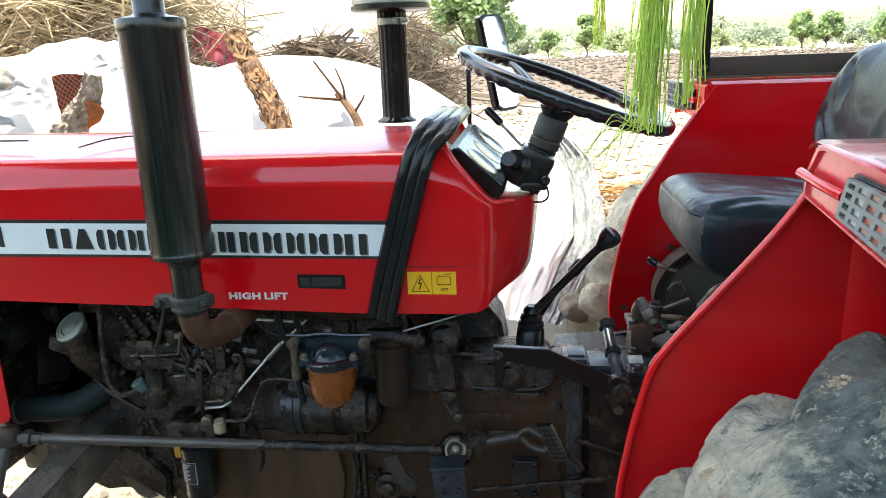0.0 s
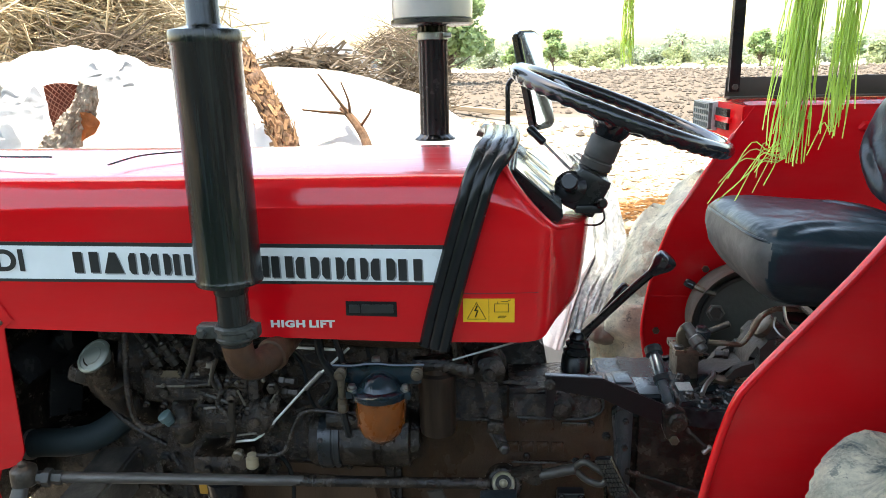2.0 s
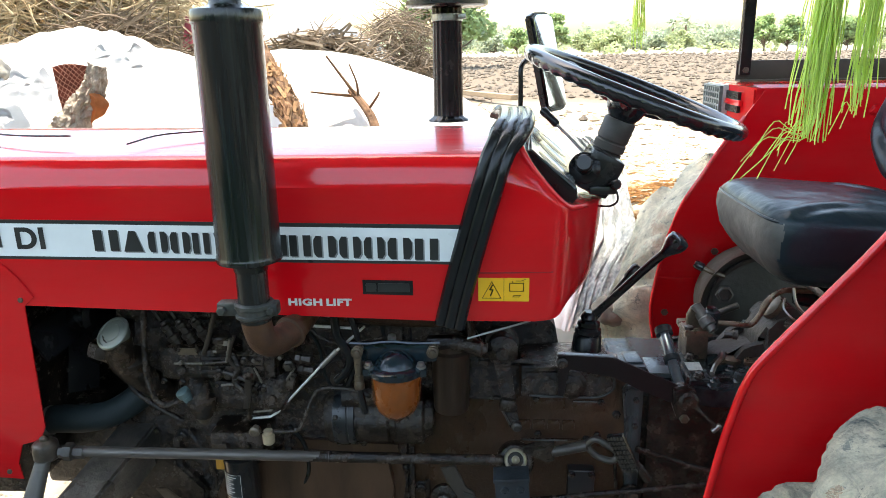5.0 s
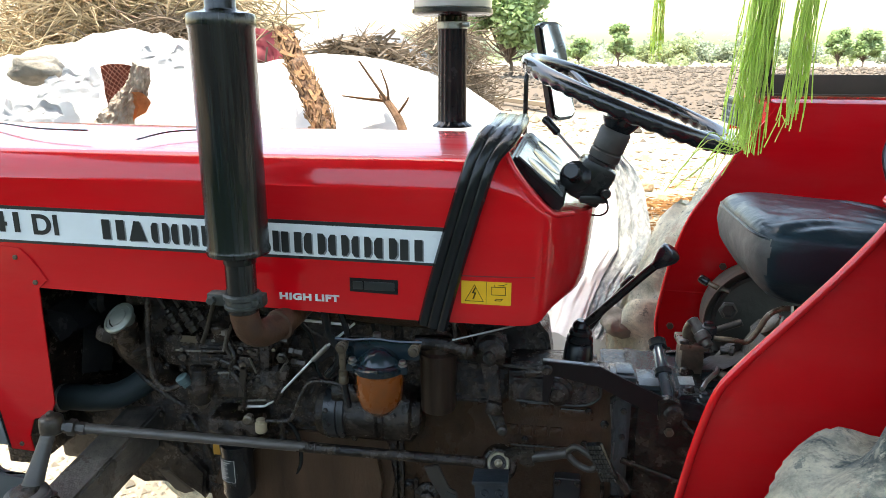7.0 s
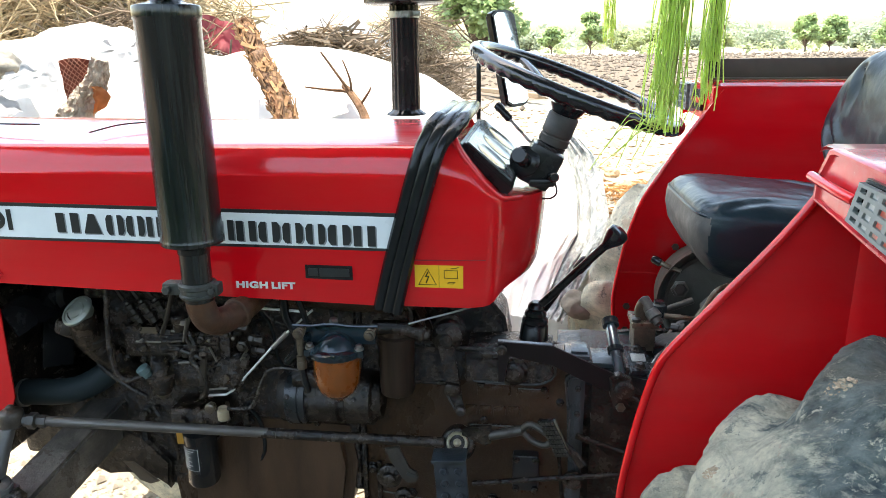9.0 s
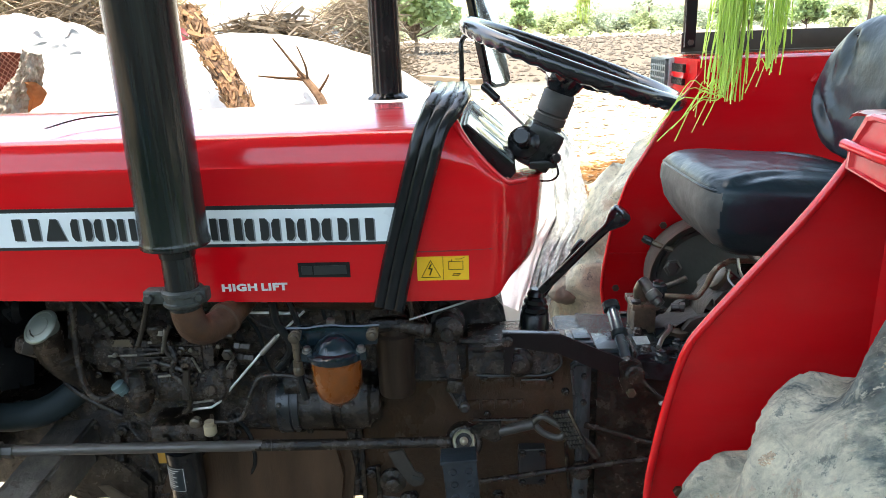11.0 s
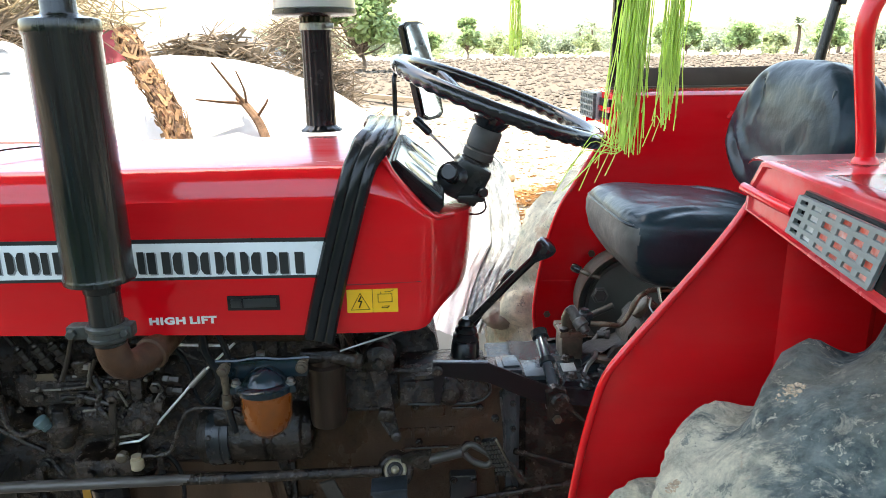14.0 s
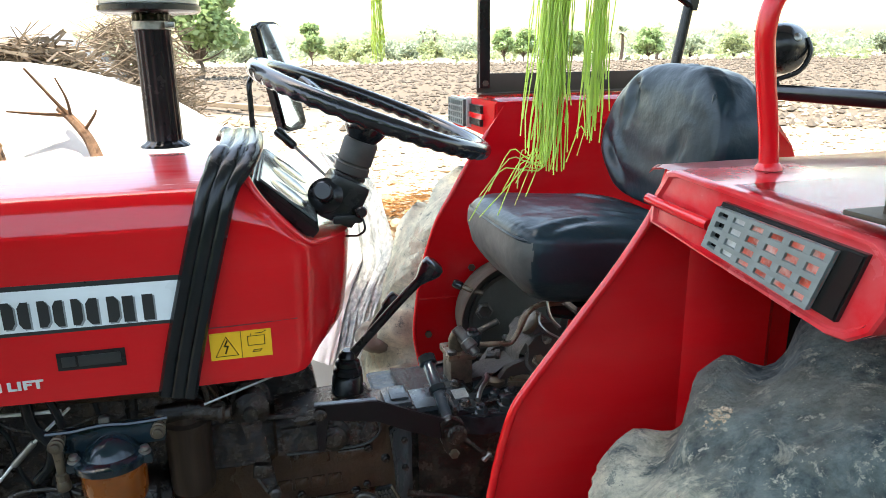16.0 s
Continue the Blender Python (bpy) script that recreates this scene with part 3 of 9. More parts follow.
def make_heap():
    bm = bmesh.new()
    nu, nv = 240, 70

    def f(i, j):
        x = -4.4 + 4.82 * i / (nu - 1)
        foot, rid = lerp_table(FOOT, x), lerp_table(RIDGE, x)
        t = j / (nv - 1)
        y = foot + (rid + 1.35 - foot) * t
        return (x, y, heap_z(x, y))
    grid_mesh(bm, nu, nv, f)
    heap = empty("covered_heap", (-1.9, 2.9, 0.3), "heap under a sunlit white sheet with soft folds", "heap")
    part("sheet", bm, CLOTH, heap, "bright white cloth sheet, loosely draped")
    # torn sheet end that hangs down in folds, with a strip of grey net along its edge
    bm = bmesh.new()
    brim = [(0.74, 0.15), (0.85, 0.20), (0.95, 0.245), (1.03, 0.292), (1.12, 0.282), (1.20, 0.262), (1.26, 0.232), (1.31, 0.190), (1.36, 0.12)]

    def g(i, j):
        u, v = i / 89, j / 59
        z = 0.76 + 0.56 * v
        right = lerp_table(brim, z)
        left = -0.16 + 0.05 * v
        fold = 0.018 * nz(u * 7 + 1.6 * v, v * 1.6, 1.7, 1.0) + 0.010 * nz(u * 17 + 2 * v, v * 3.0, 5.7, 1.0) + 0.006 * nz(u * 36, v * 9, 2.7, 1.0)
        fold += smooth01(0.70, 0.78, u) * (0.016 * nz(u * 46 + 2 * v, v * 2.2, 6.1, 1.0) + 0.008 * nz(u * 90, v * 14, 1.3, 1.0))
        x = left + (right - left) * u + 0.010 * nz(u * 8, v * 5, 3.3, 1.0)
        y = 2.13 - 0.10 * u + fold + 0.10 * v
        z += 0.02 * nz(u * 6, v, 3, 1.0)
        slope = 0.55 * (z - 1.03)
        k = 1 + slope / (y - 0.03)
        return (x * k, y + slope, 1.58 - (1.58 - z) * k)
    grid_mesh(bm, 24, 60, lambda i, j: g(i + 66, j))
    part("net_edge", bm, NET, heap, "torn grey-green netting hanging in folds", deg=60)
    bm = bmesh.new()

    def g2(i, j):
        x, y, z = g(i, j)
        return (x, y - 0.012 + 0.012 * nz(i * 0.12, j * 0.05, 3.1, 1.0), z)
    grid_mesh(bm, 70, 60, g2)
    part("sheet_edge", bm, SUNSHEET, heap, "torn white sheet end hanging in folds, whitened to look sunlit", deg=60)
    # torn corner of a red mesh sack that shows through
    bm = bmesh.new()
    c = Vector((-1.62, 2.56, 1.485))
    def sack(i, j):
        u, v = i / 15 - .5, j / 11 - .5
        return (c.x + 0.150 * u + 0.02 * v, c.y - 0.03 - 0.05 * v + 0.03 * u * u + 0.006 * nz(u * 4, v * 4, 1.0, 1.0), c.z - 0.005 + (0.140 - 0.05 * u) * v + 0.02 * u - 0.05 * u * u)
    grid_mesh(bm, 16, 12, sack)
    bmesh.ops.solidify(bm, geom=list(bm.faces), thickness=0.004)
    ms = part("mesh_sack", bm, BRICK, heap, "dark red mesh sack showing through a tear")
    bm = bmesh.new()
    for s in (-1, 1):
        for k in range(-8, 24):
            P = [(k + (q if s > 0 else -q) * 1.25, q) for q in range(12)]
            P = [Vector(sack(a, q)) - Vector((0, 0.005, 0)) for a, q in P if 0 <= a <= 15]
            if len(P) > 2 and k % 2 == 0:
                pipe(bm, P, 0.0016, seg=4, smooth=False)
    tagged(part("cord", bm, mat("pale_red_cord", (0.36, 0.17, 0.12), 0.7, var=0.2, scale=30), ms), "crossing cords of the mesh", kind="stuff")
    return heap


make_heap()


def rough_log(name, pts, r0, r1, label, mat_=BARK, seed=3, amp=0.35):
    bm = bmesh.new()
    Q = spline(pts, 40)
    x, y, d = frame_of(Q[1] - Q[0])
    rings = []
    seg = 56
    for i, p in enumerate(Q):
        t = (Q[min(i + 1, len(Q) - 1)] - Q[max(i - 1, 0)]).normalized()
        x = (x - t * x.dot(t)).normalized()
        y = t.cross(x)
        r = r0 + (r1 - r0) * i / (len(Q) - 1)
        rings.append([bm.verts.new(p + (x * math.cos(a) + y * math.sin(a)) * r * (0.88 + amp * nz(math.cos(a) * 1.1 + seed, math.sin(a) * 1.1, i * 0.035, 2.0) + 0.26 * abs(nz(math.cos(a) * 3.4, math.sin(a) * 3.4 + seed, i * 0.05, 1.8)) + 0.13 * nz(math.cos(a) * 9, math.sin(a) * 9, i * 0.10 + seed, 1.7) + 0.07 * nz(math.cos(a) * 17, math.sin(a) * 17, i * 0.45, 1.7)))
                      for a in [2 * math.pi * k / seg for k in range(seg)]])
    skin(bm, rings)
    ob = empty(name, Q[0], label, "log")
    part("trunk", bm, mat_, ob, deg=35)
    return ob


def bark_flakes(log, pts, r0, r1):
    """Loose curling flakes of bark that stand off the log."""
    rnd = random.Random(12)
    Q = spline(pts, 20)
    V, Fc = [], []
    for k in range(330):
        i = rnd.randrange(len(Q) - 1)
        d = (Q[i + 1] - Q[i]).normalized()
        x, y, _ = frame_of(d)
        a = rnd.uniform(0, 6.3)
        out = x * math.cos(a) + y * math.sin(a)
        tw = rnd.gauss(0, 0.5)
        side = d.cross(out)
        d, side = d * math.cos(tw) + side * math.sin(tw), side * math.cos(tw) - d * math.sin(tw)
        r = (r0 + (r1 - r0) * i / len(Q)) * rnd.uniform(0.82, 1.14)
        c = Q[i] + d * rnd.uniform(0, 0.01) + out * r
        L, w, lift = rnd.uniform(0.005, 0.030) * rnd.uniform(.5, 1.2), rnd.uniform(0.002, 0.008), rnd.uniform(-0.002, 0.012)
        b = len(V)
        for e, p in ((0.0, -L), (lift * 0.3, 0.0), (lift, L)):
            for q in (-w, w):
                for t in (0.0, 0.0025):
                    V.append(tuple(c + d * p + side * q * rnd.uniform(.6, 1.2) + out * (e + t) - log.location))
        for m in (0, 4):
            Fc += [(b + m, b + m + 2, b + m + 6, b + m + 4), (b + m + 1, b + m + 5, b + m + 7, b + m + 3), (b + m, b + m + 4, b + m + 5, b + m + 1), (b + m + 2, b + m + 3, b + m + 7, b + m + 6)]
        Fc += [(b, b + 1, b + 3, b + 2), (b + 8, b + 10, b + 11, b + 9)]
    me = bpy.data.meshes.new("loose_bark")
    me.from_pydata(V, [], Fc)
    me.materials.append(FLAKE)
    ob = new("loose_bark", me)
    ob.parent = log
    tagged(ob, "curling tan flakes of loose bark", kind="stuff")


FLAKE = mat("loose_bark", (0.25, 0.135, 0.058), 0.85, var=0.8, scale=9, island=True)
bark_flakes(rough_log("bark_log", [(-0.785, 2.42, 1.24), (-0.835, 2.50, 1.36), (-0.925, 2.60, 1.49), (-1.01, 2.70, 1.60), (-1.06, 2.76, 1.665)], 0.041, 0.035, "thick log with shaggy brown bark on the white sheet"),
            [(-0.785, 2.42, 1.24), (-0.835, 2.50, 1.36), (-0.925, 2.60, 1.49), (-1.01, 2.70, 1.60), (-1.06, 2.76, 1.665)], 0.041, 0.035)
stump = rough_log("tree_stump", [(-1.66, 2.48, 1.30), (-1.60, 2.49, 1.38), (-1.54, 2.50, 1.46), (-1.51, 2.50, 1.545)], 0.060, 0.030, "broken weathered stump with peeling bark", PALEBARK, seed=8)
bm = bmesh.new()
grid_mesh(bm, 12, 10, lambda i, j: (-1.555 + (0.030 + 0.045 * math.sin(math.pi * (j + 1) / 11)) * i / 11 + 0.012 * nz(i, j, 2, .4), 2.455 + 0.06 * abs(i / 11 - 0.5) + 0.01 * nz(i, j, 4, .5), 1.34 + (0.11 - 0.03 * i / 11) * j / 9 + 0.03 * i / 11))
bmesh.ops.solidify(bm, geom=list(bm.faces), thickness=0.01)
part("split_wood", bm, ORANGEWOOD, stump, "orange freshly split wood")


def branch():
    ob = empty("forked_branch", (-0.55, 2.7, 1.28), "small forked dead branch lying on the sheet", "branch")
    for k, (pts, r) in enumerate((([(-0.55, 2.62, 1.27), (-0.585, 2.68, 1.34), (-0.64, 2.74, 1.40), (-0.68, 2.78, 1.43)], (0.020, 0.012)),
                                  ([(-0.64, 2.74, 1.40), (-0.70, 2.75, 1.48), (-0.76, 2.76, 1.56)], (0.007, 0.004)),
                                  ([(-0.64, 2.74, 1.40), (-0.645, 2.74, 1.46), (-0.67, 2.74, 1.53)], (0.006, 0.003)),
                                  ([(-0.66, 2.76, 1.41), (-0.75, 2.74, 1.42), (-0.82, 2.72, 1.43)], (0.007, 0.003)),
                                  ([(-0.60, 2.70, 1.36), (-0.56, 2.68, 1.41), (-0.55, 2.68, 1.43)], (0.006, 0.003)))):
        part("limb" if k == 0 else "twig", pipe(bmesh.new(), pts, 0, seg=7, per=5, radii=r), BARK if k == 0 else BARK, ob)


branch()


def stone(name, c, r, seed, label, material=STONE, flat=0.7):
    bm = bmesh.new()
    bmesh.ops.create_icosphere(bm, subdivisions=4, radius=1)
    for v in bm.verts:
        p = v.co.copy()
        k = 1 + 0.30 * nz(p.x + seed, p.y, p.z, 1.3) + 0.10 * nz(p.x, p.y + seed, p.z, 4)
        v.co = Vector(c) + Vector((p.x * r * k, p.y * r * k, p.z * r * flat * k))
    return tagged(part(name, bm, material, deg=60), label, "stone")


stone("rock", (-2.05, 2.64, 1.525), 0.105, 2, "grey rough rock lying on the sheet", flat=0.55)
stone("rock", (0.16, 2.36, 1.14), 0.045, 5, "small round pale stone on the bank", flat=0.9)
stone("rock", (0.19, 1.93, 0.86), 0.05, 9, "small tan stone beside the net", flat=0.8)
stone("rock", (0.25, 1.99, 0.84), 0.035, 12, "small tan stone beside the net", flat=0.8)


for k, (x, y, r) in enumerate(((0.33, 2.62, .045), (0.25, 2.80, .030), (0.42, 2.50, .028), (0.47, 2.95, .035), (0.38, 2.75, .022), (0.55, 4.3, .05))):
    stone("tan_stone", (x, y, ground_z(x, y) + r * .5), r, 60 + k, "small tan stone on the white ground", mat("tan_stone", (0.42, 0.29, 0.17), 0.85, var=0.4, scale=20, bump=0.5, bscale=40))


def crumpled(name, at, size, seed, label, rag=0.25):
    """A crumpled scrap of plastic sheet with a torn edge."""
    bm = bmesh.new()

    def f(i, j):
        u, v = i / 31 - .5, j / 19
        torn = 1 - rag * (0.5 + 0.9 * nz(u * 7, seed, 2.2, 1.0)) * v
        return (at[0] + size[0] * u + 0.02 * nz(u * 3, v * 3, seed, 2), at[1] + 0.022 * nz(u * 4, v * 3, seed + 3, 1.2) + 0.10 * v, at[2] + size[1] * v * torn + 0.004 * nz(u * 9, v * 9, seed, 1))
    grid_mesh(bm, 32, 20, f)
    bmesh.ops.solidify(bm, geom=list(bm.faces), thickness=0.003)
    return tagged(part(name, bm, CRUMPLE, deg=60), label, "plastic sheet")


crumpled("plastic_scrap", (-1.98, 2.42, 1.30), (0.24, 0.14), 3, "crumpled grey plastic scrap on the sheet", 0.6)
crumpled("plastic_scrap", (-1.83, 2.50, 1.42), (0.26, 0.13), 7, "torn pale plastic hanging over the heap", 0.5)
crumpled("plastic_scrap", (-1.52, 2.62, 1.53), (0.22, 0.10), 11, "torn pale plastic over the red sack", 0.5)


def brush(name, n, centre, size, seed, label, material, rr=(0.004, 0.011), ln=(0.35, 1.1), flat=0.5):
    """A tangle of dry branches in one mesh."""
    rnd = random.Random(seed)
    V, Fc = [], []
    for k in range(n):
        u = Vector((rnd.gauss(0, 0.42), rnd.gauss(0, 0.42), abs(rnd.gauss(0, 0.5))))
        top = max(0.1, 1 - (abs(u.x) / 1.15) ** 2.2)
        p = Vector(centre) + Vector((u.x * size[0], u.y * size[1], min(u.z, 1.0) * size[2] * top))
        d = Vector((rnd.uniform(-1, 1), rnd.uniform(-0.8, 0.8), rnd.uniform(-flat, flat * 1.1))).normalized()
        L = rnd.uniform(*ln)
        r = rnd.uniform(*rr)
        side = Vector((rnd.uniform(-1, 1), rnd.uniform(-1, 1), rnd.uniform(-1, 1))) * 0.16 * L
        pts = [p - d * L * 0.5, p + side * 0.8, p + d * L * 0.25 + side * 0.6, p + d * L * 0.5]
        x, y, _ = frame_of(d)
        b = len(V)
        for i, q in enumerate(pts):
            q = Vector((q.x, q.y, max(q.z, ground_z(q.x, q.y) - 0.02)))
            w = r * (1 - 0.22 * i)
            for a in (0, 2.09, 4.19):
                V.append(tuple(q + x * w * math.cos(a) + y * w * math.sin(a)))
        for i in range(3):
            for a in range(3):
                Fc.append((b + 3 * i + a, b + 3 * i + (a + 1) % 3, b + 3 * i + 3 + (a + 1) % 3, b + 3 * i + 3 + a))
    return from_lists(name, V, Fc, material, label=label, category="brushwood", kind="stuff")


TWIGF = mat("fine_grey_twig", (0.17, 0.13, 0.09), 0.9, var=0.55, scale=6, island=True)
brush("brushwood_pile", 11000, (-2.95, 4.75, 0.9), (1.35, 0.6, 1.75), 21, "tall tangled pile of dry thorn branches", TWIG, rr=(0.0025, 0.007), ln=(0.2, 0.8))
brush("brushwood_pile", 3200, (-2.3, 4.2, 0.85), (0.75, 0.3, 0.90), 22, "dark tangle of dry branches behind the heap", TWIGD, rr=(0.003, 0.008), ln=(0.15, 0.6))
brush("brushwood_pile", 4200, (-0.80, 5.25, 0.75), (0.50, 0.45, 1.02), 23, "grey heap of thin dry twigs", TWIGF, rr=(0.002, 0.0055), ln=(0.15, 0.55))
brush("brushwood_pile", 4200, (-1.15, 4.22, 0.8), (0.62, 0.16, 0.84), 24, "brown sticks and bark at the foot of the tarpaulin", TWIGF, rr=(0.004, 0.010), ln=(0.15, 0.5), flat=0.25)


def tarp():
    bm = bmesh.new()

    def f(i, j):
        u, v = i / 47, j / 25
        x = -2.35 + 1.57 * u
        prof = lerp_table([(0, 1.62), (0.25, 1.80), (0.5, 1.86), (0.75, 1.80), (0.9, 1.66), (1, 1.50)], u)
        y = 4.35 + 1.0 * v
        z = prof - 0.36 * (1 - v) ** 1.7 + 0.04 * nz(u, v, 4.4, 7) + 0.05 * abs(nz(u * 2, v, 1, 5)) - 0.25 * v * v * 0.3
        return (x + 0.05 * nz(u, v, 2, 6), y + 0.05 * nz(v, u, 6, 6), z)
    grid_mesh(bm, 48, 26, f)
    ob = tagged(part("tarpaulin", bm, TARP2, deg=60), "crumpled pale tarpaulin thrown over brushwood", "tarpaulin")
    bm = bmesh.new()

    def g(i, j):
        u, v = i / 15, j / 9
        return (-1.98 + 0.32 * u, 4.3 + 0.1 * v + 0.03 * math.sin(9 * u), 1.60 + 0.19 * v - 0.10 * u + 0.03 * nz(u, v, 8, 6))
    grid_mesh(bm, 16, 10, g)
    tagged(part("red_rag", bm, CLOTHRED, deg=60), "crumpled dark red rag among the branches", "rag")
    return ob


tarp()


def crumbs():
    """Crumbs of dry soil on the bank and the bare ground behind it."""
    rnd = random.Random(41)
    V, Fc = [], []
    tri = ((0, 1, 4), (1, 2, 4), (2, 3, 4), (3, 0, 4), (1, 0, 5), (2, 1, 5), (3, 2, 5), (0, 3, 5))
    for k in range(9000):
        y = 2.4 + 13 * rnd.random() ** 1.7
        x = rnd.uniform(-0.45, 1.5) * (y + 0.5)
        r = rnd.uniform(0.004, 0.014) * (1 + 0.28 * y) * (2.2 if rnd.random() < 0.06 else 1)
        z, b = ground_z(x, y), len(V)
        for dx, dy, dz in ((1, 0, 0), (0, 1, 0), (-1, 0, 0), (0, -1, 0), (0, 0, 1), (0, 0, -1)):
            V.append((x + dx * r * rnd.uniform(.6, 1.5), y + dy * r * rnd.uniform(.6, 1.3), z + r * .2 + dz * r * rnd.uniform(.4, .8)))
        Fc += [tuple(b + i for i in t) for t in tri]
    from_lists("soil_crumbs", V, Fc, CRUMB, label="crumbs of dry pale soil on the bank", category="soil", kind="stuff")


CRUMB = mat("dry_soil_crumb", (0.34, 0.26, 0.17), 0.95, var=0.4, scale=4, island=True, spec=0.2)
crumbs()


def gravel():
    """Pale gravel and crumbs on the bare ground under and behind the tractor."""
    rnd = random.Random(57)
    V, Fc = [], []
    tri = ((0, 1, 4), (1, 2, 4), (2, 3, 4), (3, 0, 4), (1, 0, 5), (2, 1, 5), (3, 2, 5), (0, 3, 5))
    for k in range(9000):
        x, y = rnd.uniform(-2.6, 0.9), rnd.uniform(1.1, 2.6)
        r = rnd.uniform(0.004, 0.012) * (2.2 if rnd.random() < 0.06 else 1)
        z, b = ground_z(x, y), len(V)
        for dx, dy, dz in ((1, 0, 0), (0, 1, 0), (-1, 0, 0), (0, -1, 0), (0, 0, 1), (0, 0, -1)):
            V.append((x + dx * r * rnd.uniform(.6, 1.5), y + dy * r * rnd.uniform(.6, 1.3), z + r * .25 + dz * r * rnd.uniform(.4, .9)))
        Fc += [tuple(b + i for i in t) for t in tri]
    from_lists("gravel", V, Fc, GRIT, label="pale gravel on the bare ground under the tractor", category="gravel", kind="stuff")


GRIT = mat("pale_grit", (0.33, 0.29, 0.23), 0.95, var=0.5, scale=4, island=True, spec=0.2)
gravel()


def plank():
    bm = bmesh.new()
    a, b = Vector((-1.5, 19.6, 0.40)), Vector((0.35, 15.6, 0.46))
    d = (b - a).normalized()
    s = Vector((-d.y, d.x, 0)) * 0.10
    up = Vector((0, 0, 0.11))
    v = [bm.verts.new(p) for p in (a - s, a + s, b + s, b - s, a - s + up, a + s + up, b + s + up, b - s + up)]
    for q in ((0, 1, 2, 3), (7, 6, 5, 4), (0, 4, 5, 1), (1, 5, 6, 2), (2, 6, 7, 3), (3, 7, 4, 0)):
        bm.faces.new([v[i] for i in q])
    bmesh.ops.bevel(bm, geom=list(bm.edges), offset=0.012, segments=1, affect="EDGES")
    tagged(part("timber_beam", bm, WOOD), "weathered timber beam lying on pale soil", "timber")


plank()


def litter():
    """Straw and chips on the bank."""
    rnd = random.Random(11)
    V, Fc = [], []
    for k in range(2600):
        x = rnd.gauss(0.62, 0.28)
        y = rnd.gauss(3.0, 0.35)
        if rnd.random() < 0.35:
            x, y = rnd.uniform(-0.2, 2.4), rnd.uniform(2.4, 7)
        z = ground_z(x, y) + 0.004
        a, L, w = rnd.uniform(0, 6.3), rnd.uniform(0.01, 0.06), rnd.uniform(0.002, 0.008)
        dx, dy = math.cos(a) * L, math.sin(a) * L
        t = rnd.uniform(0, 0.02)
        b = len(V)
        V += [(x - dx - dy * w / L, y - dy + dx * w / L, z), (x - dx + dy * w / L, y - dy - dx * w / L, z),
              (x + dx, y + dy, z + t), (x, y, z + 0.010)]
        Fc += [(b, b + 1, b + 2), (b, b + 3, b + 2), (b + 1, b + 3, b + 2)]
    return from_lists("straw_litter", V, Fc, STRAW, label="orange-brown straw and chips on the bank", category="straw", kind="stuff")


litter()


# ---- trees ----
def leaf_cloud(blobs, n, size, seed, V, Fc):
    rnd = random.Random(seed)
    tot = sum(b[3] ** 2 for b in blobs)
    for (bx, by, bz, br) in blobs:
        for k in range(int(n * br * br / tot)):
            while True:
                u = Vector((rnd.uniform(-1, 1), rnd.uniform(-1, 1), rnd.uniform(-1, 1)))
                if u.length < 1:
                    break
            u = u * (0.55 + 0.45 * rnd.random()) if rnd.random() < 0.4 else u.normalized() * rnd.uniform(0.7, 1.08)
            p = Vector((bx, by, bz)) + Vector((u.x * br, u.y * br, u.z * br * 0.8))
            s = size * rnd.uniform(0.6, 1.4)
            a = Vector((rnd.gauss(0, 1), rnd.gauss(0, 1), rnd.gauss(0, 0.6))).normalized() * s
            c = a.cross(Vector((rnd.gauss(0, 1), rnd.gauss(0, 1), rnd.gauss(0, 1)))).normalized() * s * 0.55
            b = len(V)
            V += [tuple(p - a), tuple(p + c), tuple(p + a), tuple(p - c)]
            Fc.append((b, b + 1, b + 2, b + 3))


def tree(name, at, h, w, seed, label, leaf=LEAF, n=1600, size=0.16, trunk=0.35, dense=9, group="trees at the field's edge"):
    rnd = random.Random(seed)
    z0 = ground_z(at[0], at[1])
    base = Vector((at[0], at[1], z0))
    ob = empty(name, base, label, "tree", group)
    tb = bmesh.new()
    top = base + Vector((rnd.uniform(-.1, .1) * w, 0, h * (trunk + 0.25)))
    pipe(tb, [base - Vector((0, 0, 0.2)), base + Vector((0.03 * w, 0, h * trunk * 0.6)), top], 0, seg=8, per=4, radii=(h * 0.022, h * 0.010))
    blobs = []
    for k in range(dense):
        a = rnd.uniform(0, 6.3)
        q = rnd.random()
        rr = w * 0.5 * (0.15 + 0.62 * rnd.random())
        zz = h * (trunk + (1 - trunk) * (0.18 + 0.62 * q))
        br = w * rnd.uniform(0.09, 0.19)
        c = base + Vector((math.cos(a) * rr * (1.15 - 0.5 * q), math.sin(a) * rr * (1.15 - 0.5 * q), zz))
        blobs.append((c.x, c.y, c.z, br))
        s = base + Vector((0, 0, h * trunk * rnd.uniform(0.7, 1.2)))
        pipe(tb, [s, (s + c) / 2 + Vector((0, 0, -0.04 * h)), c], 0, seg=5, per=3, radii=(h * 0.010, h * 0.003))
    part("trunk", tb, TRUNK, ob)
    V, Fc = [], []
    leaf_cloud(blobs, n, size, seed, V, Fc)
    V = [tuple(Vector(v) - base) for v in V]
    me = bpy.data.meshes.new("crown")
    me.from_pydata(V, [], Fc)
    me.materials.append(leaf)
    cr = new("crown", me)
    cr.parent = ob
    WORLD_AT[cr] = base
    return ob


def at_bearing(deg, dist):
    return (dist * math.sin(radians(deg)), dist * math.cos(radians(deg)))


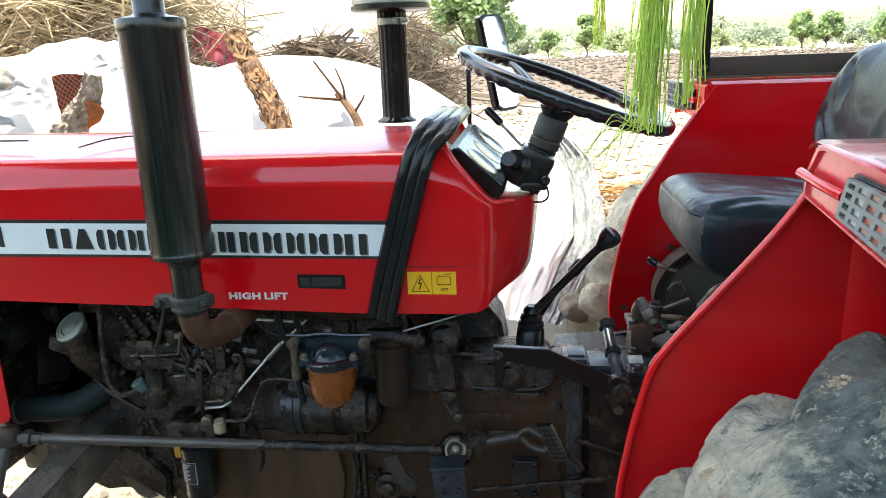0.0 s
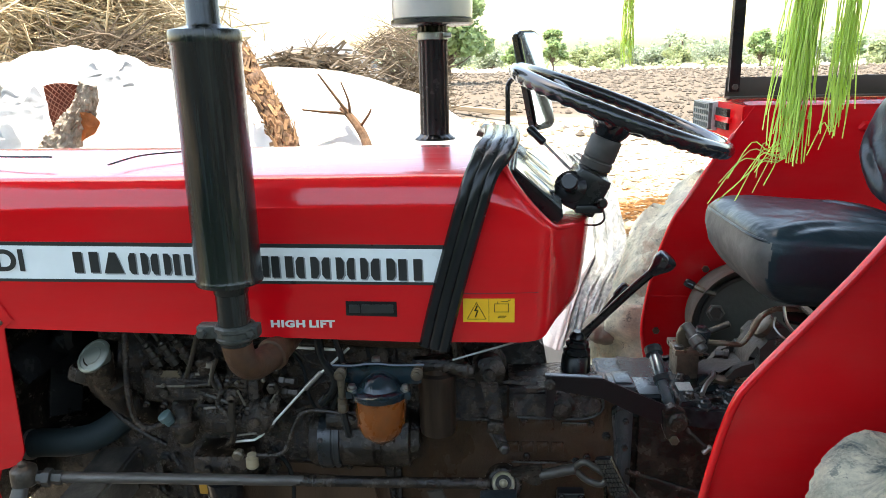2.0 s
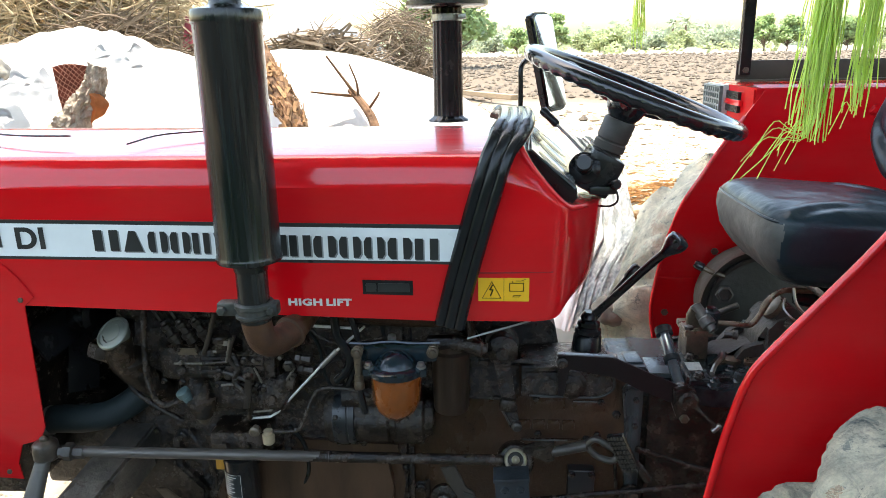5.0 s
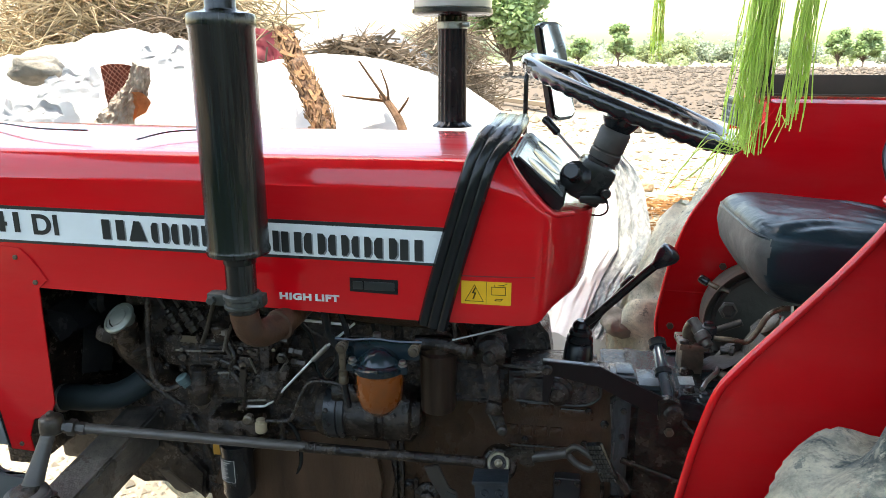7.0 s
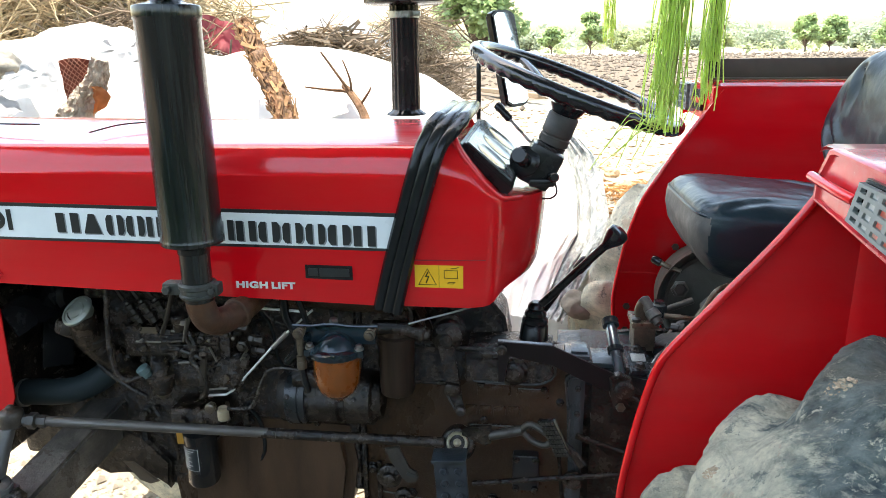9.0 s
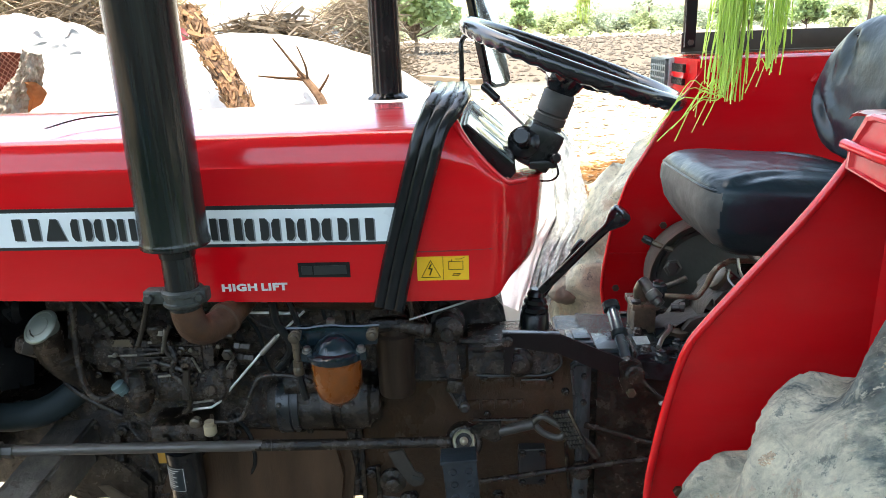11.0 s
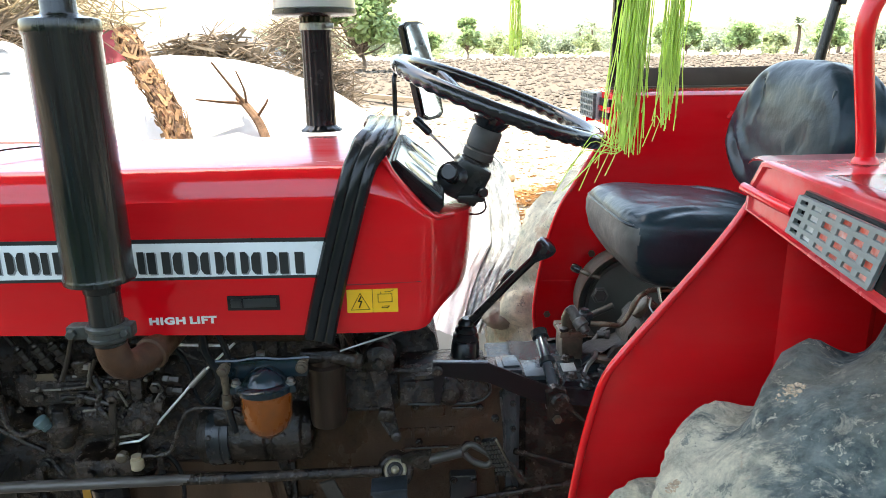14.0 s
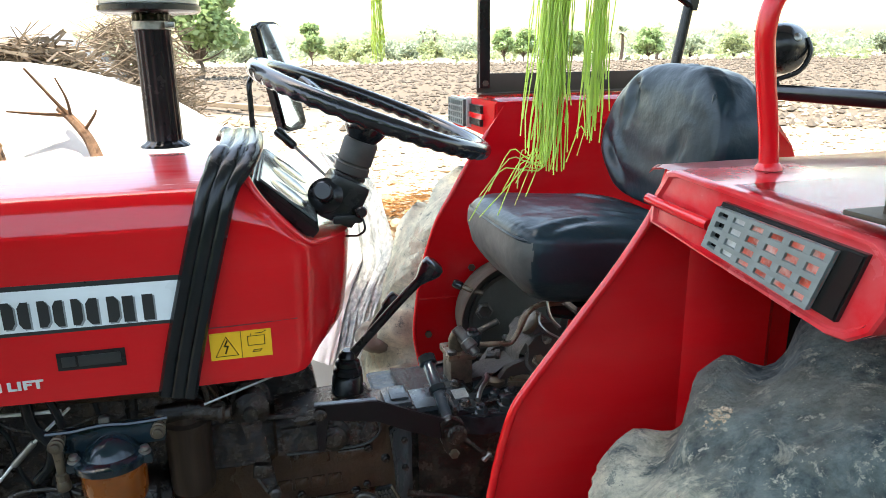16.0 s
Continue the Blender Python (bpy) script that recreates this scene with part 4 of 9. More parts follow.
tree("shade_tree_by_field", (-2.85, 45.0), 7.2, 6.2, 31, "broad leafy green tree at the edge of the ploughed field", LEAFP, n=12000, size=0.21, trunk=0.17, dense=60)
for k, (deg, dist, h, w, kind) in enumerate([
        (1.75, 100, 4.5, 3.8, 0), (4.7, 96, 6.2, 3.6, 0), (7.2, 130, 4.6, 7, 1), (8.8, 118, 4.9, 8, 1), (10.6, 150, 5.0, 9, 2), (12.2, 140, 4.4, 7, 2), (13.9, 130, 4.8, 5, 1),
        (16.2, 150, 4.8, 9, 2), (17.6, 150, 5.0, 8, 2), (19.6, 104, 5.3, 4.2, 0), (21.1, 106, 5.0, 4.4, 0), (23.1, 140, 4.4, 8, 2), (24.8, 100, 4.7, 4.8, 0), (27.2, 102, 3.5, 4.2, 1), (30.5, 100, 4.7, 4.6, 0),
        (33.5, 135, 5.4, 6.5, 2), (36.5, 130, 5.4, 6, 1), (39.2, 105, 5.2, 5, 0), (40.8, 100, 4.2, 5, 1), (46.0, 150, 5.6, 9, 2), (51.0, 150, 5.6, 9, 2), (55.5, 90, 8.0, 8, 0), (57.5, 85, 7.0, 8, 1), (61.0, 110, 8.0, 9, 0),
        (0.0, 140, 5, 8, 2), (-2.5, 150, 6, 9, 2), (-6, 150, 7, 9, 2), (-10, 160, 7, 10, 2)]):
    tree("field_tree", at_bearing(deg, dist), h * (0.95, 0.8, 0.75)[kind], w, 200 + k, ("leafy green tree beyond the field", "low spreading olive-green tree beyond the field", "bushy tree far beyond the field, its leaves paled for haze")[kind],
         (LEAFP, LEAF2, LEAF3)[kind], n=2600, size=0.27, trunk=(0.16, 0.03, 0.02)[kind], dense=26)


def palm(at, h, seed):
    rnd = random.Random(seed)
    base = Vector((at[0], at[1], ground_z(*at)))
    ob = empty("palm_tree", base, "slim palm tree beyond the ploughed field", "palm", "palms beyond the field")
    part("trunk", pipe(bmesh.new(), [base - Vector((0, 0, .2)), base + Vector((0.2, 0, h * .5)), base + Vector((0.1, 0, h))], 0, seg=7, per=4, radii=(0.26, 0.17)), TRUNK, ob)
    V, Fc = [], []
    top = base + Vector((0.1, 0, h))
    for k in range(34):
        a, e = rnd.uniform(0, 6.3), rnd.uniform(-0.5, 1.2)
        L = rnd.uniform(1.3, 1.9)
        d = Vector((math.cos(a) * math.cos(e), math.sin(a) * math.cos(e), math.sin(e)))
        s = d.cross(Vector((0, 0, 1))).normalized() * 0.28
        q = [top, top + d * L * 0.55 + Vector((0, 0, -0.1)), top + d * L + Vector((0, 0, -0.5))]
        b = len(V)
        V += [tuple(p - base) for p in (q[0], q[1] - s, q[2], q[1] + s, q[1] + Vector((0, 0, 0.1)))]
        Fc += [(b, b + 1, b + 4), (b, b + 4, b + 3), (b + 1, b + 2, b + 4), (b + 4, b + 2, b + 3)]
    me = bpy.data.meshes.new("crown")
    me.from_pydata(V, [], Fc)
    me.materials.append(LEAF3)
    cr = new("crown", me)
    cr.parent = ob
    WORLD_AT[cr] = base


palm(at_bearing(28.5, 105), 3.7, 1)
palm(at_bearing(13.3, 150), 4.9, 2)
palm(at_bearing(14.2, 155), 5.2, 3)
palm(at_bearing(31.1, 110), 3.6, 4)


def far_belt():
    """The belt of woods at the horizon, paled in colour for haze, clump by clump."""
    V, Fc = [], []
    rnd = random.Random(9)
    blobs = []
    for k in range(900):
        deg = rnd.uniform(-48, 78)
        dist = rnd.uniform(200, 420)
        x, y = at_bearing(deg, dist)
        r = rnd.uniform(2.2, 5.2)
        blobs.append((x, y, ground_z(x, y) + r * 0.55, r))
        if rnd.random() < 0.3:
            blobs.append((x + rnd.uniform(-3, 3), y, ground_z(x, y) + r * rnd.uniform(1.1, 1.7), r * 0.6))
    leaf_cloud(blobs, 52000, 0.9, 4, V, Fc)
    from_lists("far_woods", V, Fc, LEAF3, label="green belt of far trees along the horizon, paled for haze", category="woods", kind="stuff")
    V, Fc = [], []
    blobs = []
    for k in range(240):
        deg = rnd.uniform(-20, 75)
        dist = rnd.uniform(95, 200)
        x, y = at_bearing(deg, dist)
        r = rnd.uniform(0.5, 1.4)
        blobs.append((x, y, ground_z(x, y) + r * 0.4, r))
    leaf_cloud(blobs, 9000, 0.32, 6, V, Fc)
    from_lists("field_scrub", V, Fc, LEAF2, label="low green scrub along the far edge of the field", category="scrub", kind="stuff")


far_belt()


def shade_tree():
    """An unseen big tree, set behind the camera to cast the tractor's shade."""
    base = Vector((2.6, -2.2, 0.0))
    ob = empty("shade_tree", base, "large spreading tree, out of view, placed to shade the tractor", "tree")
    tb = bmesh.new()
    pipe(tb, [base - Vector((0, 0, .2)), base + Vector((-.1, .1, 2.6)), base + Vector((-.3, .6, 5.4))], 0, seg=14, per=6, radii=(0.26, 0.19))
    rnd = random.Random(3)
    V, Fc = [], []
    blobs = []
    for k in range(250):
        x = rnd.uniform(-6.0, 3.6)
        y = rnd.uniform(-4.6, 1.56 + 0.70 * smooth01(-2.7, -2.0, x))
        blobs.append((x, y, 7.6 + rnd.uniform(-0.5, 0.9) + 0.05 * (abs(x) + abs(y)), rnd.uniform(0.5, 0.85)))
    for c in blobs[::7]:
        s = base + Vector((-.3, .6, 5.3))
        pipe(tb, [s, (s + Vector(c[:3])) / 2 + Vector((0, 0, .25)), Vector(c[:3])], 0, seg=6, per=4, radii=(0.09, 0.02))
    part("trunk", tb, TRUNK, ob)
    leaf_cloud(blobs, 80000, 0.16, 14, V, Fc)
    V = [tuple(Vector(v) - base) for v in V]
    me = bpy.data.meshes.new("crown")
    me.from_pydata(V, [], Fc)
    me.materials.append(LEAF)
    cr = new("crown", me)
    cr.parent = ob
    # unseen dense green growth, added to close the yard and darken reflections
    V, Fc = [], []
    blobs = []
    for k in range(150):
        x = rnd.uniform(-9, 10)
        blobs.append((x, -5.2 + rnd.uniform(-.5, .5) + 0.03 * x * x * (1 if x < 0 else .3), rnd.uniform(0.2, 2.5), rnd.uniform(0.5, 0.85)))
    leaf_cloud(blobs, 26000, 0.17, 15, V, Fc)
    from_lists("hedge", V, Fc, LEAF, label="unseen dark green hedge, added to darken reflections", category="hedge", kind="stuff")


shade_tree()

# ---- the tractor ----
CY = 1.395
tractor = empty("tractor", (0.0, CY, 0.0), "red farm tractor with black muffler, seat and steering wheel", "tractor")
Y0, Y1 = 1.19, 1.60
REAR_EDGE = [(1.10, -0.205), (1.18, -0.192), (1.25, -0.176), (1.31, -0.156), (1.365, -0.134), (1.405, -0.117), (1.43, -0.104), (1.45, -0.094)]


def hood_bottom(x):
    return 1.145 - 0.031 * (x + 0.98)


def make_hood():
    bm = bmesh.new()
    xs = [-1.62, -1.58, -1.52, -1.44, -1.34, -1.22, -1.10] + [-0.98 + 0.087 * i for i in range(10)]
    half = (Y1 - Y0) / 2
    mid = (Y0 + Y1) / 2

    def section(x):
        drop = 0.0 if x > -1.2 else 0.55 * (x + 1.2) ** 2
        top = 1.4385 - drop + 0.004 * smooth01(-0.5, -1.1, x)
        zb = hood_bottom(x) if x > -0.985 else hood_bottom(-0.98)
        side = [(-half, zb), (-half, 1.235), (-half, 1.360 - drop), (-half + .004, 1.364 - drop), (-half + .007, 1.377 - drop), (-half + .012, 1.390 - drop), (-half + .018, 1.400 - drop),
                (-half + .025, 1.4068 - drop), (-half + .033, 1.4105 - drop), (-half + .043, 1.4130 - drop), (-half + .09, 1.4215 - drop), (-half + .14, 1.4300 - drop), (-half + .185, top - .0015), (0, top)]
        return [(mid + a, z) for a, z in side] + [(mid - a, z) for a, z in side[-2::-1]]
    def lean(x, z):
        return x + smooth01(-0.36, -0.197, x) * (lerp_table(REAR_EDGE, z) - xs[-1])
    outer = [[bm.verts.new((lean(x, z), a, z)) for a, z in section(x)] for x in xs]
    for A, B in zip(outer, outer[1:]):
        for i in range(len(A) - 1):
            bm.faces.new((A[i], A[i + 1], B[i + 1], B[i]))
    inner = [[bm.verts.new((lean(x, z), mid + (a - mid) * 0.982, z - (0.004 if z > 1.36 else 0.0))) for a, z in section(x)] for x in xs]
    for A, B in zip(inner, inner[1:]):
        for i in range(len(A) - 1):
            bm.faces.new((A[i], B[i], B[i + 1], A[i + 1]))
    for A, B, C, D in zip(outer, outer[1:], inner, inner[1:]):
        bm.faces.new((A[0], B[0], D[0], C[0]))
        bm.faces.new((A[-1], C[-1], D[-1], B[-1]))
    for P, Q in ((outer[0], inner[0]), (outer[-1], inner[-1])):
        for i in range(len(P) - 1):
            bm.faces.new((P[i], Q[i], Q[i + 1], P[i + 1]))
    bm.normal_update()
    # upward faces get the red with sky sheen and dust in its colour
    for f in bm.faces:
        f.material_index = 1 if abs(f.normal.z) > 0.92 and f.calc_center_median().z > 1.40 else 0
    hood = part("hood", bm, [RED, HOODTOP], tractor, "glossy red sheet-metal hood, its top paled by dust and painted sky sheen")
    # front side panel that reaches down beside the radiator
    for y, s in ((Y0, 1), (Y1, -1)):
        bm = bmesh.new()
        zt = hood_bottom(-0.98) - 0.001
        slab(bm, [(-1.166, 1.235), (-1.158, 1.186), (-1.103, 0.785), (-1.05, 0.783), (-1.055, 0.82), (-1.04, 0.86), (-1.00, 0.87), (-0.985, 0.90), (-0.982, zt), (-0.960, zt + 0.018),
                  (-0.985, 1.20), (-1.01, 1.225)], "y", y - 0.002 * s - 0.0015, y - 0.002 * s + 0.0015, bev=0.001)
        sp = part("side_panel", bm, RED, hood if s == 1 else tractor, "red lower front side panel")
        if s == 1:
            for p in ((-1.10, 1.212), (-1.02, 1.206), (-0.985, 1.157), (-1.075, 0.80)):
                part("bolt", bolt(bmesh.new(), (p[0], y - 0.0035, p[1]), (0, -1, 0), 0.005, 0.004), CREAM, hood)
    # stripe with dark borders
    for y, s in ((Y0, -1),):
        def band(z0, z1, off, name, m, label):
            bm = bmesh.new()
            pts = [(-1.60, z0[0]), (-0.185, z0[1]), (-0.185, z1[1]), (-1.60, z1[0])]
            slab(bm, pts, "y", y + s * off - 0.0004, y + s * off + 0.0004)
            return part(name, bm, m, hood, label)
        band((1.2405, 1.2255), (1.3145, 1.2955), 0.0012, "stripe_border", INK, "dark border of the stripe")
        band((1.2465, 1.2310), (1.3080, 1.2885), 0.0024, "stripe", STRIPE, "pale grey-white stripe along the hood")
    # maker's name as plain blocks, each of its letter's width and rough outline
    def block(kind, w, h):
        if kind == "t":
            return [(0, 0), (w, 0), (w * .66, h), (w * .34, h)]
        if kind == "v":
            return [(w * .34, 0), (w * .66, 0), (w, h), (0, h)]
        if kind == "r":
            c = .17
            return [(w * c, 0), (w * (1 - c), 0), (w, h * c), (w, h * (1 - c)), (w * (1 - c), h), (w * c, h), (0, h * (1 - c)), (0, h * c)]
        return [(0, 0), (w, 0), (w, h), (0, h)]

    def bars(kind, w, h):
        """One block, or two upright bars of the same outline."""
        if kind in "tv":
            return [[(w * .08 + a * .8, b) for a, b in block(kind, w, h)]]
        c = .2 if kind == "r" else .02
        q = w * .36
        return [[(w * c * .6, 0), (q, 0), (q, h), (w * c * .6, h), (0, h * (1 - c)), (0, h * c)],
                [(w - q, 0), (w - w * c * .6, 0), (w, h * c), (w, h * (1 - c)), (w - w * c * .6, h), (w - q, h)]]
    name = [("b", .046), ("t", .045), ("r", .036), ("r", .036), ("b", .031), ("v", .042), (" ", .014), ("b", .031), ("b", .033), ("b", .038), ("r", .041), ("r", .039), ("r", .037), ("r", .043), ("b", .041)]
    gap = 0.0048
    x, k = -0.830, 0.605 / (sum(w for _, w in name) + gap * (len(name) - 1))
    for c, w in name:
        if c != " ":
            z0 = 1.2500 - 0.0162 * (x + 0.83) / 0.605
            for dx, dz, yy, m in ((0.0022, -0.0022, 0.0034, SILVERSH), (0, 0, 0.0042, INK)):
                bm = bmesh.new()
                for shape in bars(c, w * k, 0.0375):
                    slab(bm, [(x + dx + a, z0 + dz + b) for a, b in shape], "y", Y0 - yy - 0.0003, Y0 - yy + 0.0003)
                part("letter_block" if m is INK else "letter_shadow", bm, m, hood)
        x += (w + gap) * k
    writing("model_number", "241", (-1.100, Y0 - 0.004, 1.2560), 0.0395, 0.100, INK, hood, bold=0.03, label="dark model number on the stripe")
    writing("model_letters", "DI", (-0.972, Y0 - 0.004, 1.2530), 0.0395, 0.052, INK, hood, bold=0.03, label="dark model letters on the stripe")
    # HIGH LIFT in heavy capitals
    for txt, x0, w in (("HIGH", -0.4925, 0.0605), ("LIFT", -0.4245, 0.0450)):
        writing("hood_lettering", txt, (x0, Y0 - 0.0012, 1.1490), 0.0132, w, SILVERINK, hood, bold=0.045)
    # louvre plate
    bm = bmesh.new()
    x0, x1, z0, z1 = -0.3585, -0.2705, 1.1705, 1.1975
    slab(bm, [(x0, z0 + 0.001), (x1, z0 - 0.001), (x1, z1 - 0.001), (x0, z1)], "y", Y0 - 0.003, Y0 - 0.0008, bev=0.0008)
    lv = part("louvre", bm, BLACKP, hood, "small black side marker plate")
    bm = bmesh.new()
    box(bm, (x0 + 0.006, Y0 - 0.0045, z0 + 0.006), (x0 + 0.024, Y0 - 0.003, z1 - 0.006), bev=0.001)
    box(bm, (x0 + 0.027, Y0 - 0.004, z0 + 0.0055), (x1 - 0.006, Y0 - 0.003, z1 - 0.006), bev=0.001)
    part("louvre_inset", bm, INK, lv)
    # loose thin wire over the hood
    part("wire", pipe(bmesh.new(), [(-1.30, 1.40, 1.432), (-1.18, 1.36, 1.444), (-1.02, 1.30, 1.440), (-0.9, 1.28, 1.440)], 0.0018, seg=6), BLACKP, hood)
    part("straw", pipe(bmesh.new(), [(-0.78, 1.25, 1.428), (-0.74, 1.30, 1.438), (-0.66, 1.33, 1.441), (-0.61, 1.34, 1.442)], 0.0014, seg=5), BLACKP, hood)
    return hood


SILVERSH = mat("letter_shade", (0.26, 0.28, 0.28), 0.4, var=0.05)
hood = make_hood()


def make_grille():
    bm = bmesh.new()
    slab(bm, [(-1.70, 1.30), (-1.62, 1.35), (-1.56, 1.30), (-1.175, 1.23), (-1.164, 1.18), (-1.108, 0.785), (-1.155, 0.787), (-1.20, 0.82), (-1.30, 1.0)], "y", Y0 + 0.001, Y1 - 0.001, bev=0.006)
    g = part("grille_surround", bm, GREYPAINT, tractor, "grey front grille surround")
    bm = bmesh.new()
    slab(bm, [(-1.163, 1.18), (-1.107, 0.79), (-1.102, 0.79), (-1.158, 1.18)], "y", Y0 - 0.004, Y0 + 0.006)
    part("seal", bm, RUBBER, g)


make_grille()


def make_rubber():
    half = (Y1 - Y0) / 2
    mid = (Y0 + Y1) / 2
    near = [(-0.208, -half - .004, 1.114), (-0.192, -half - .004, 1.18), (-0.173, -half - .004, 1.25), (-0.156, -half - .004, 1.31), (-0.140, -half - .003, 1.365), (-0.127, -half + .004, 1.405),
            (-0.114, -half + .02, 1.431), (-0.102, -half + .05, 1.447), (-0.092, -half + .10, 1.456), (-0.089, 0, 1.460)]
    path = spline([(x, mid + a, z) for x, a, z in near] + [(x, mid - a, z) for x, a, z in near[-2:-5:-1]], 5)
    prof = []
    n = 25
    for i in range(n):
        u = i / (n - 1)
        h = (0.0065 + 0.0036 * abs(math.sin(3 * math.pi * u)) ** 0.5) * min(1.0, 8 * u + 0.35, 8 * (1 - u) + 0.35)
        prof.append((u - 0.5, h))
    bm = bmesh.new()
    rings = []
    for i, p in enumerate(path):
        t = (path[min(i + 1, len(path) - 1)] - path[max(i - 1, 0)]).normalized()
        out = Vector((0, (p.y - mid) * 1.0, (p.z - 1.30) * 0.9))
        out = (out - t * out.dot(t)).normalized()
        if p.z < 1.38:
            out = Vector((0, -1 if p.y < mid else 1, 0))
        elif p.z > 1.452:
            out = Vector((0, 0, 1))
        side = t.cross(out).normalized()
        out = side.cross(t).normalized()
        w = 0.0535 + 0.012 * smooth01(1.42, 1.452, p.z)
        row = [bm.verts.new(p + side * (u * w) + out * h) for u, h in prof]
        row += [bm.verts.new(p + side * (u * w) - out * 0.004) for u, h in (prof[-1], prof[0])]
        rings.append(row)
    skin(bm, rings)
    return part("hood_rubber_trim", bm, RUBBER, tractor, "black ribbed rubber strip over the hood's rear edge")


make_rubber()


def make_cowl():
    mid = CY
    # plan outline from the near front, round the chamfered rear corner, to the far front
    plan = [(-0.200, 1.196), (-0.12, 1.1955), (-0.06, 1.195), (-0.036, 1.1955), (-0.023, 1.198), (-0.013, 1.2025), (-0.005, 1.2095), (0.003, 1.220), (0.013, 1.236),
            (0.027, 1.258), (0.043, 1.286), (0.057, 1.316), (0.069, 1.350), (0.078, CY)]
    plan = plan + [(x, 2 * mid - y) for x, y in plan[-2::-1]]
    edge = [(-0.25, 1.420), (-0.13, 1.424), (-0.098, 1.430), (-0.088, 1.428), (-0.080, 1.409), (-0.068, 1.390), (-0.052, 1.369), (-0.027, 1.341), (-0.007, 1.321), (0.010, 1.317), (0.03, 1.314), (0.09, 1.304)]
    crease = [(-0.25, 1.390), (-0.106, 1.366), (-0.055, 1.350), (-0.025, 1.328), (-0.006, 1.3175), (0.01, 1.314), (0.09, 1.301)]
    foot = [(-0.25, 1.118), (-0.05, 1.1185), (-0.026, 1.123), (-0.012, 1.131), (-0.003, 1.140), (0.010, 1.145), (0.03, 1.147), (0.08, 1.150)]
    taper = [(1.10, -0.026), (1.14, -0.019), (1.18, -0.012), (1.23, -0.005), (1.29, 0.0), (1.34, 0.0)]
    levels = [(0, f) for f in (0.0, 0.02, 0.07, 0.2, 0.4, 0.6, 0.8, 0.95, 1.0)] + [(1, f) for f in (0.12, 0.45, 0.8, 1.0)]
    bm = bmesh.new()

    def at(k, lv):
        x, y = plan[k]
        upper, f = lv
        rear = smooth01(-0.03, 0.06, x)
        zb, zc, zt = lerp_table(foot, x), lerp_table(crease, x), lerp_table(edge, x)
        zc = min(zc, zt - 0.002)
        z = zc + (zt - zc) * f if upper else zb + (zc - zb) * f
        inset = (0.013 + 0.026 * smooth01(-0.06, -0.095, x)) * f ** 1.3 if upper else 0.004 * (1 - smooth01(0.0, 0.06, f))
        yy = y + (inset if y < mid else -inset) * (1 - 0.8 * rear)
        if x < -0.07:
            x = max(x, lerp_table(REAR_EDGE, z) + (-0.012 if x < -0.19 else 0.012))
        return (x + rear * (lerp_table(taper, z) - inset * 0.8), yy, z)
    V = [[bm.verts.new(at(k, lv)) for lv in levels] for k in range(len(plan))]
    for A, B in zip(V, V[1:]):
        for i in range(len(levels) - 1):
            bm.faces.new((A[i], A[i + 1], B[i + 1], B[i]))
    n = len(plan)
    for k in range(n // 2):
        a, b, c, d = V[k][-1], V[k + 1][-1], V[n - 2 - k][-1], V[n - 1 - k][-1]
        vs = []
        for v in (a, b, c, d):
            if v not in vs:
                vs.append(v)
        if len(vs) > 2:
            bm.faces.new(vs)
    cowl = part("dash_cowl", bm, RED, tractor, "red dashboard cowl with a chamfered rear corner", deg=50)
    # seam
    part("seam", pipe(bmesh.new(), [(-0.19, 1.1954, 1.2085), (-0.10, 1.1952, 1.2090), (-0.030, 1.1962, 1.2105)], 0.0010, seg=5), mat("dark_red_seam", (0.12, 0.003, 0.004), 0.5), cowl)
    # instrument panel, sloping to the driver
    ex = Vector((0.078, 0, -0.067)).normalized()
    ez = ex.cross(Vector((0.027, 0.24, 0.006))).normalized()
    ey = ez.cross(ex)
    m = Matrix(((ex.x, ey.x, ez.x, -0.019), (ex.y, ey.y, ez.y, 1.383), (ex.z, ey.z, ez.z, 1.3855), (0, 0, 0, 1))) @ Matrix.Translation((0, 0, -0.0245))
    bm = bmesh.new()
    o = [(-0.062, -0.129), (0.062, -0.136), (0.062, 0.136), (-0.062, 0.129)]
    slab(bm, o, "z", -0.004, 0.0205, bev=0.005)
    bmesh.ops.transform(bm, matrix=m, verts=bm.verts)
    pan = part("instrument_panel", bm, BLACKP, cowl, "black sloping instrument panel")
    bm = bmesh.new()
    slab(bm, [(-0.053, -0.119), (0.052, -0.125), (0.052, 0.125), (-0.053, 0.119)], "z", 0.0212, 0.0245, bev=0.001)
    bmesh.ops.transform(bm, matrix=m, verts=bm.verts)
    part("gauge_glass", bm, GAUGE, pan, "pale glossy gauge cover")
    for a in (-0.085, 0.0, 0.085):
        bm = bmesh.new()
        turned(bm, (0, a, 0.0246), (0, 0, 1), [(0, 0.036), (0.0006, 0.036), (0.0008, 0.034), (0.0004, 0.033), (0.0003, 0.001)], 24)
        bmesh.ops.transform(bm, matrix=m, verts=bm.verts)
        part("gauge", bm, GAUGE, pan)
    # raised rims beside the panel
    for y, s in ((1.212, 1), (2 * CY - 1.212, -1)):
        part("rim", pipe(bmesh.new(), [(-0.098, y + .06 * s, 1.440), (-0.096, y + .030 * s, 1.434), (-0.089, y + .018 * s, 1.426), (-0.080, y + .008 * s, 1.408), (-0.068, y, 1.389), (-0.052, y - .003 * s, 1.368), (-0.027, y - .003 * s, 1.340), (-0.006, y + .002 * s, 1.3205), (0.014, y + 0.020 * s, 1.3165), (0.03, y + .045 * s, 1.314)], 0.0052, seg=10), RED, cowl)
    # warning sticker
    bm = bmesh.new()
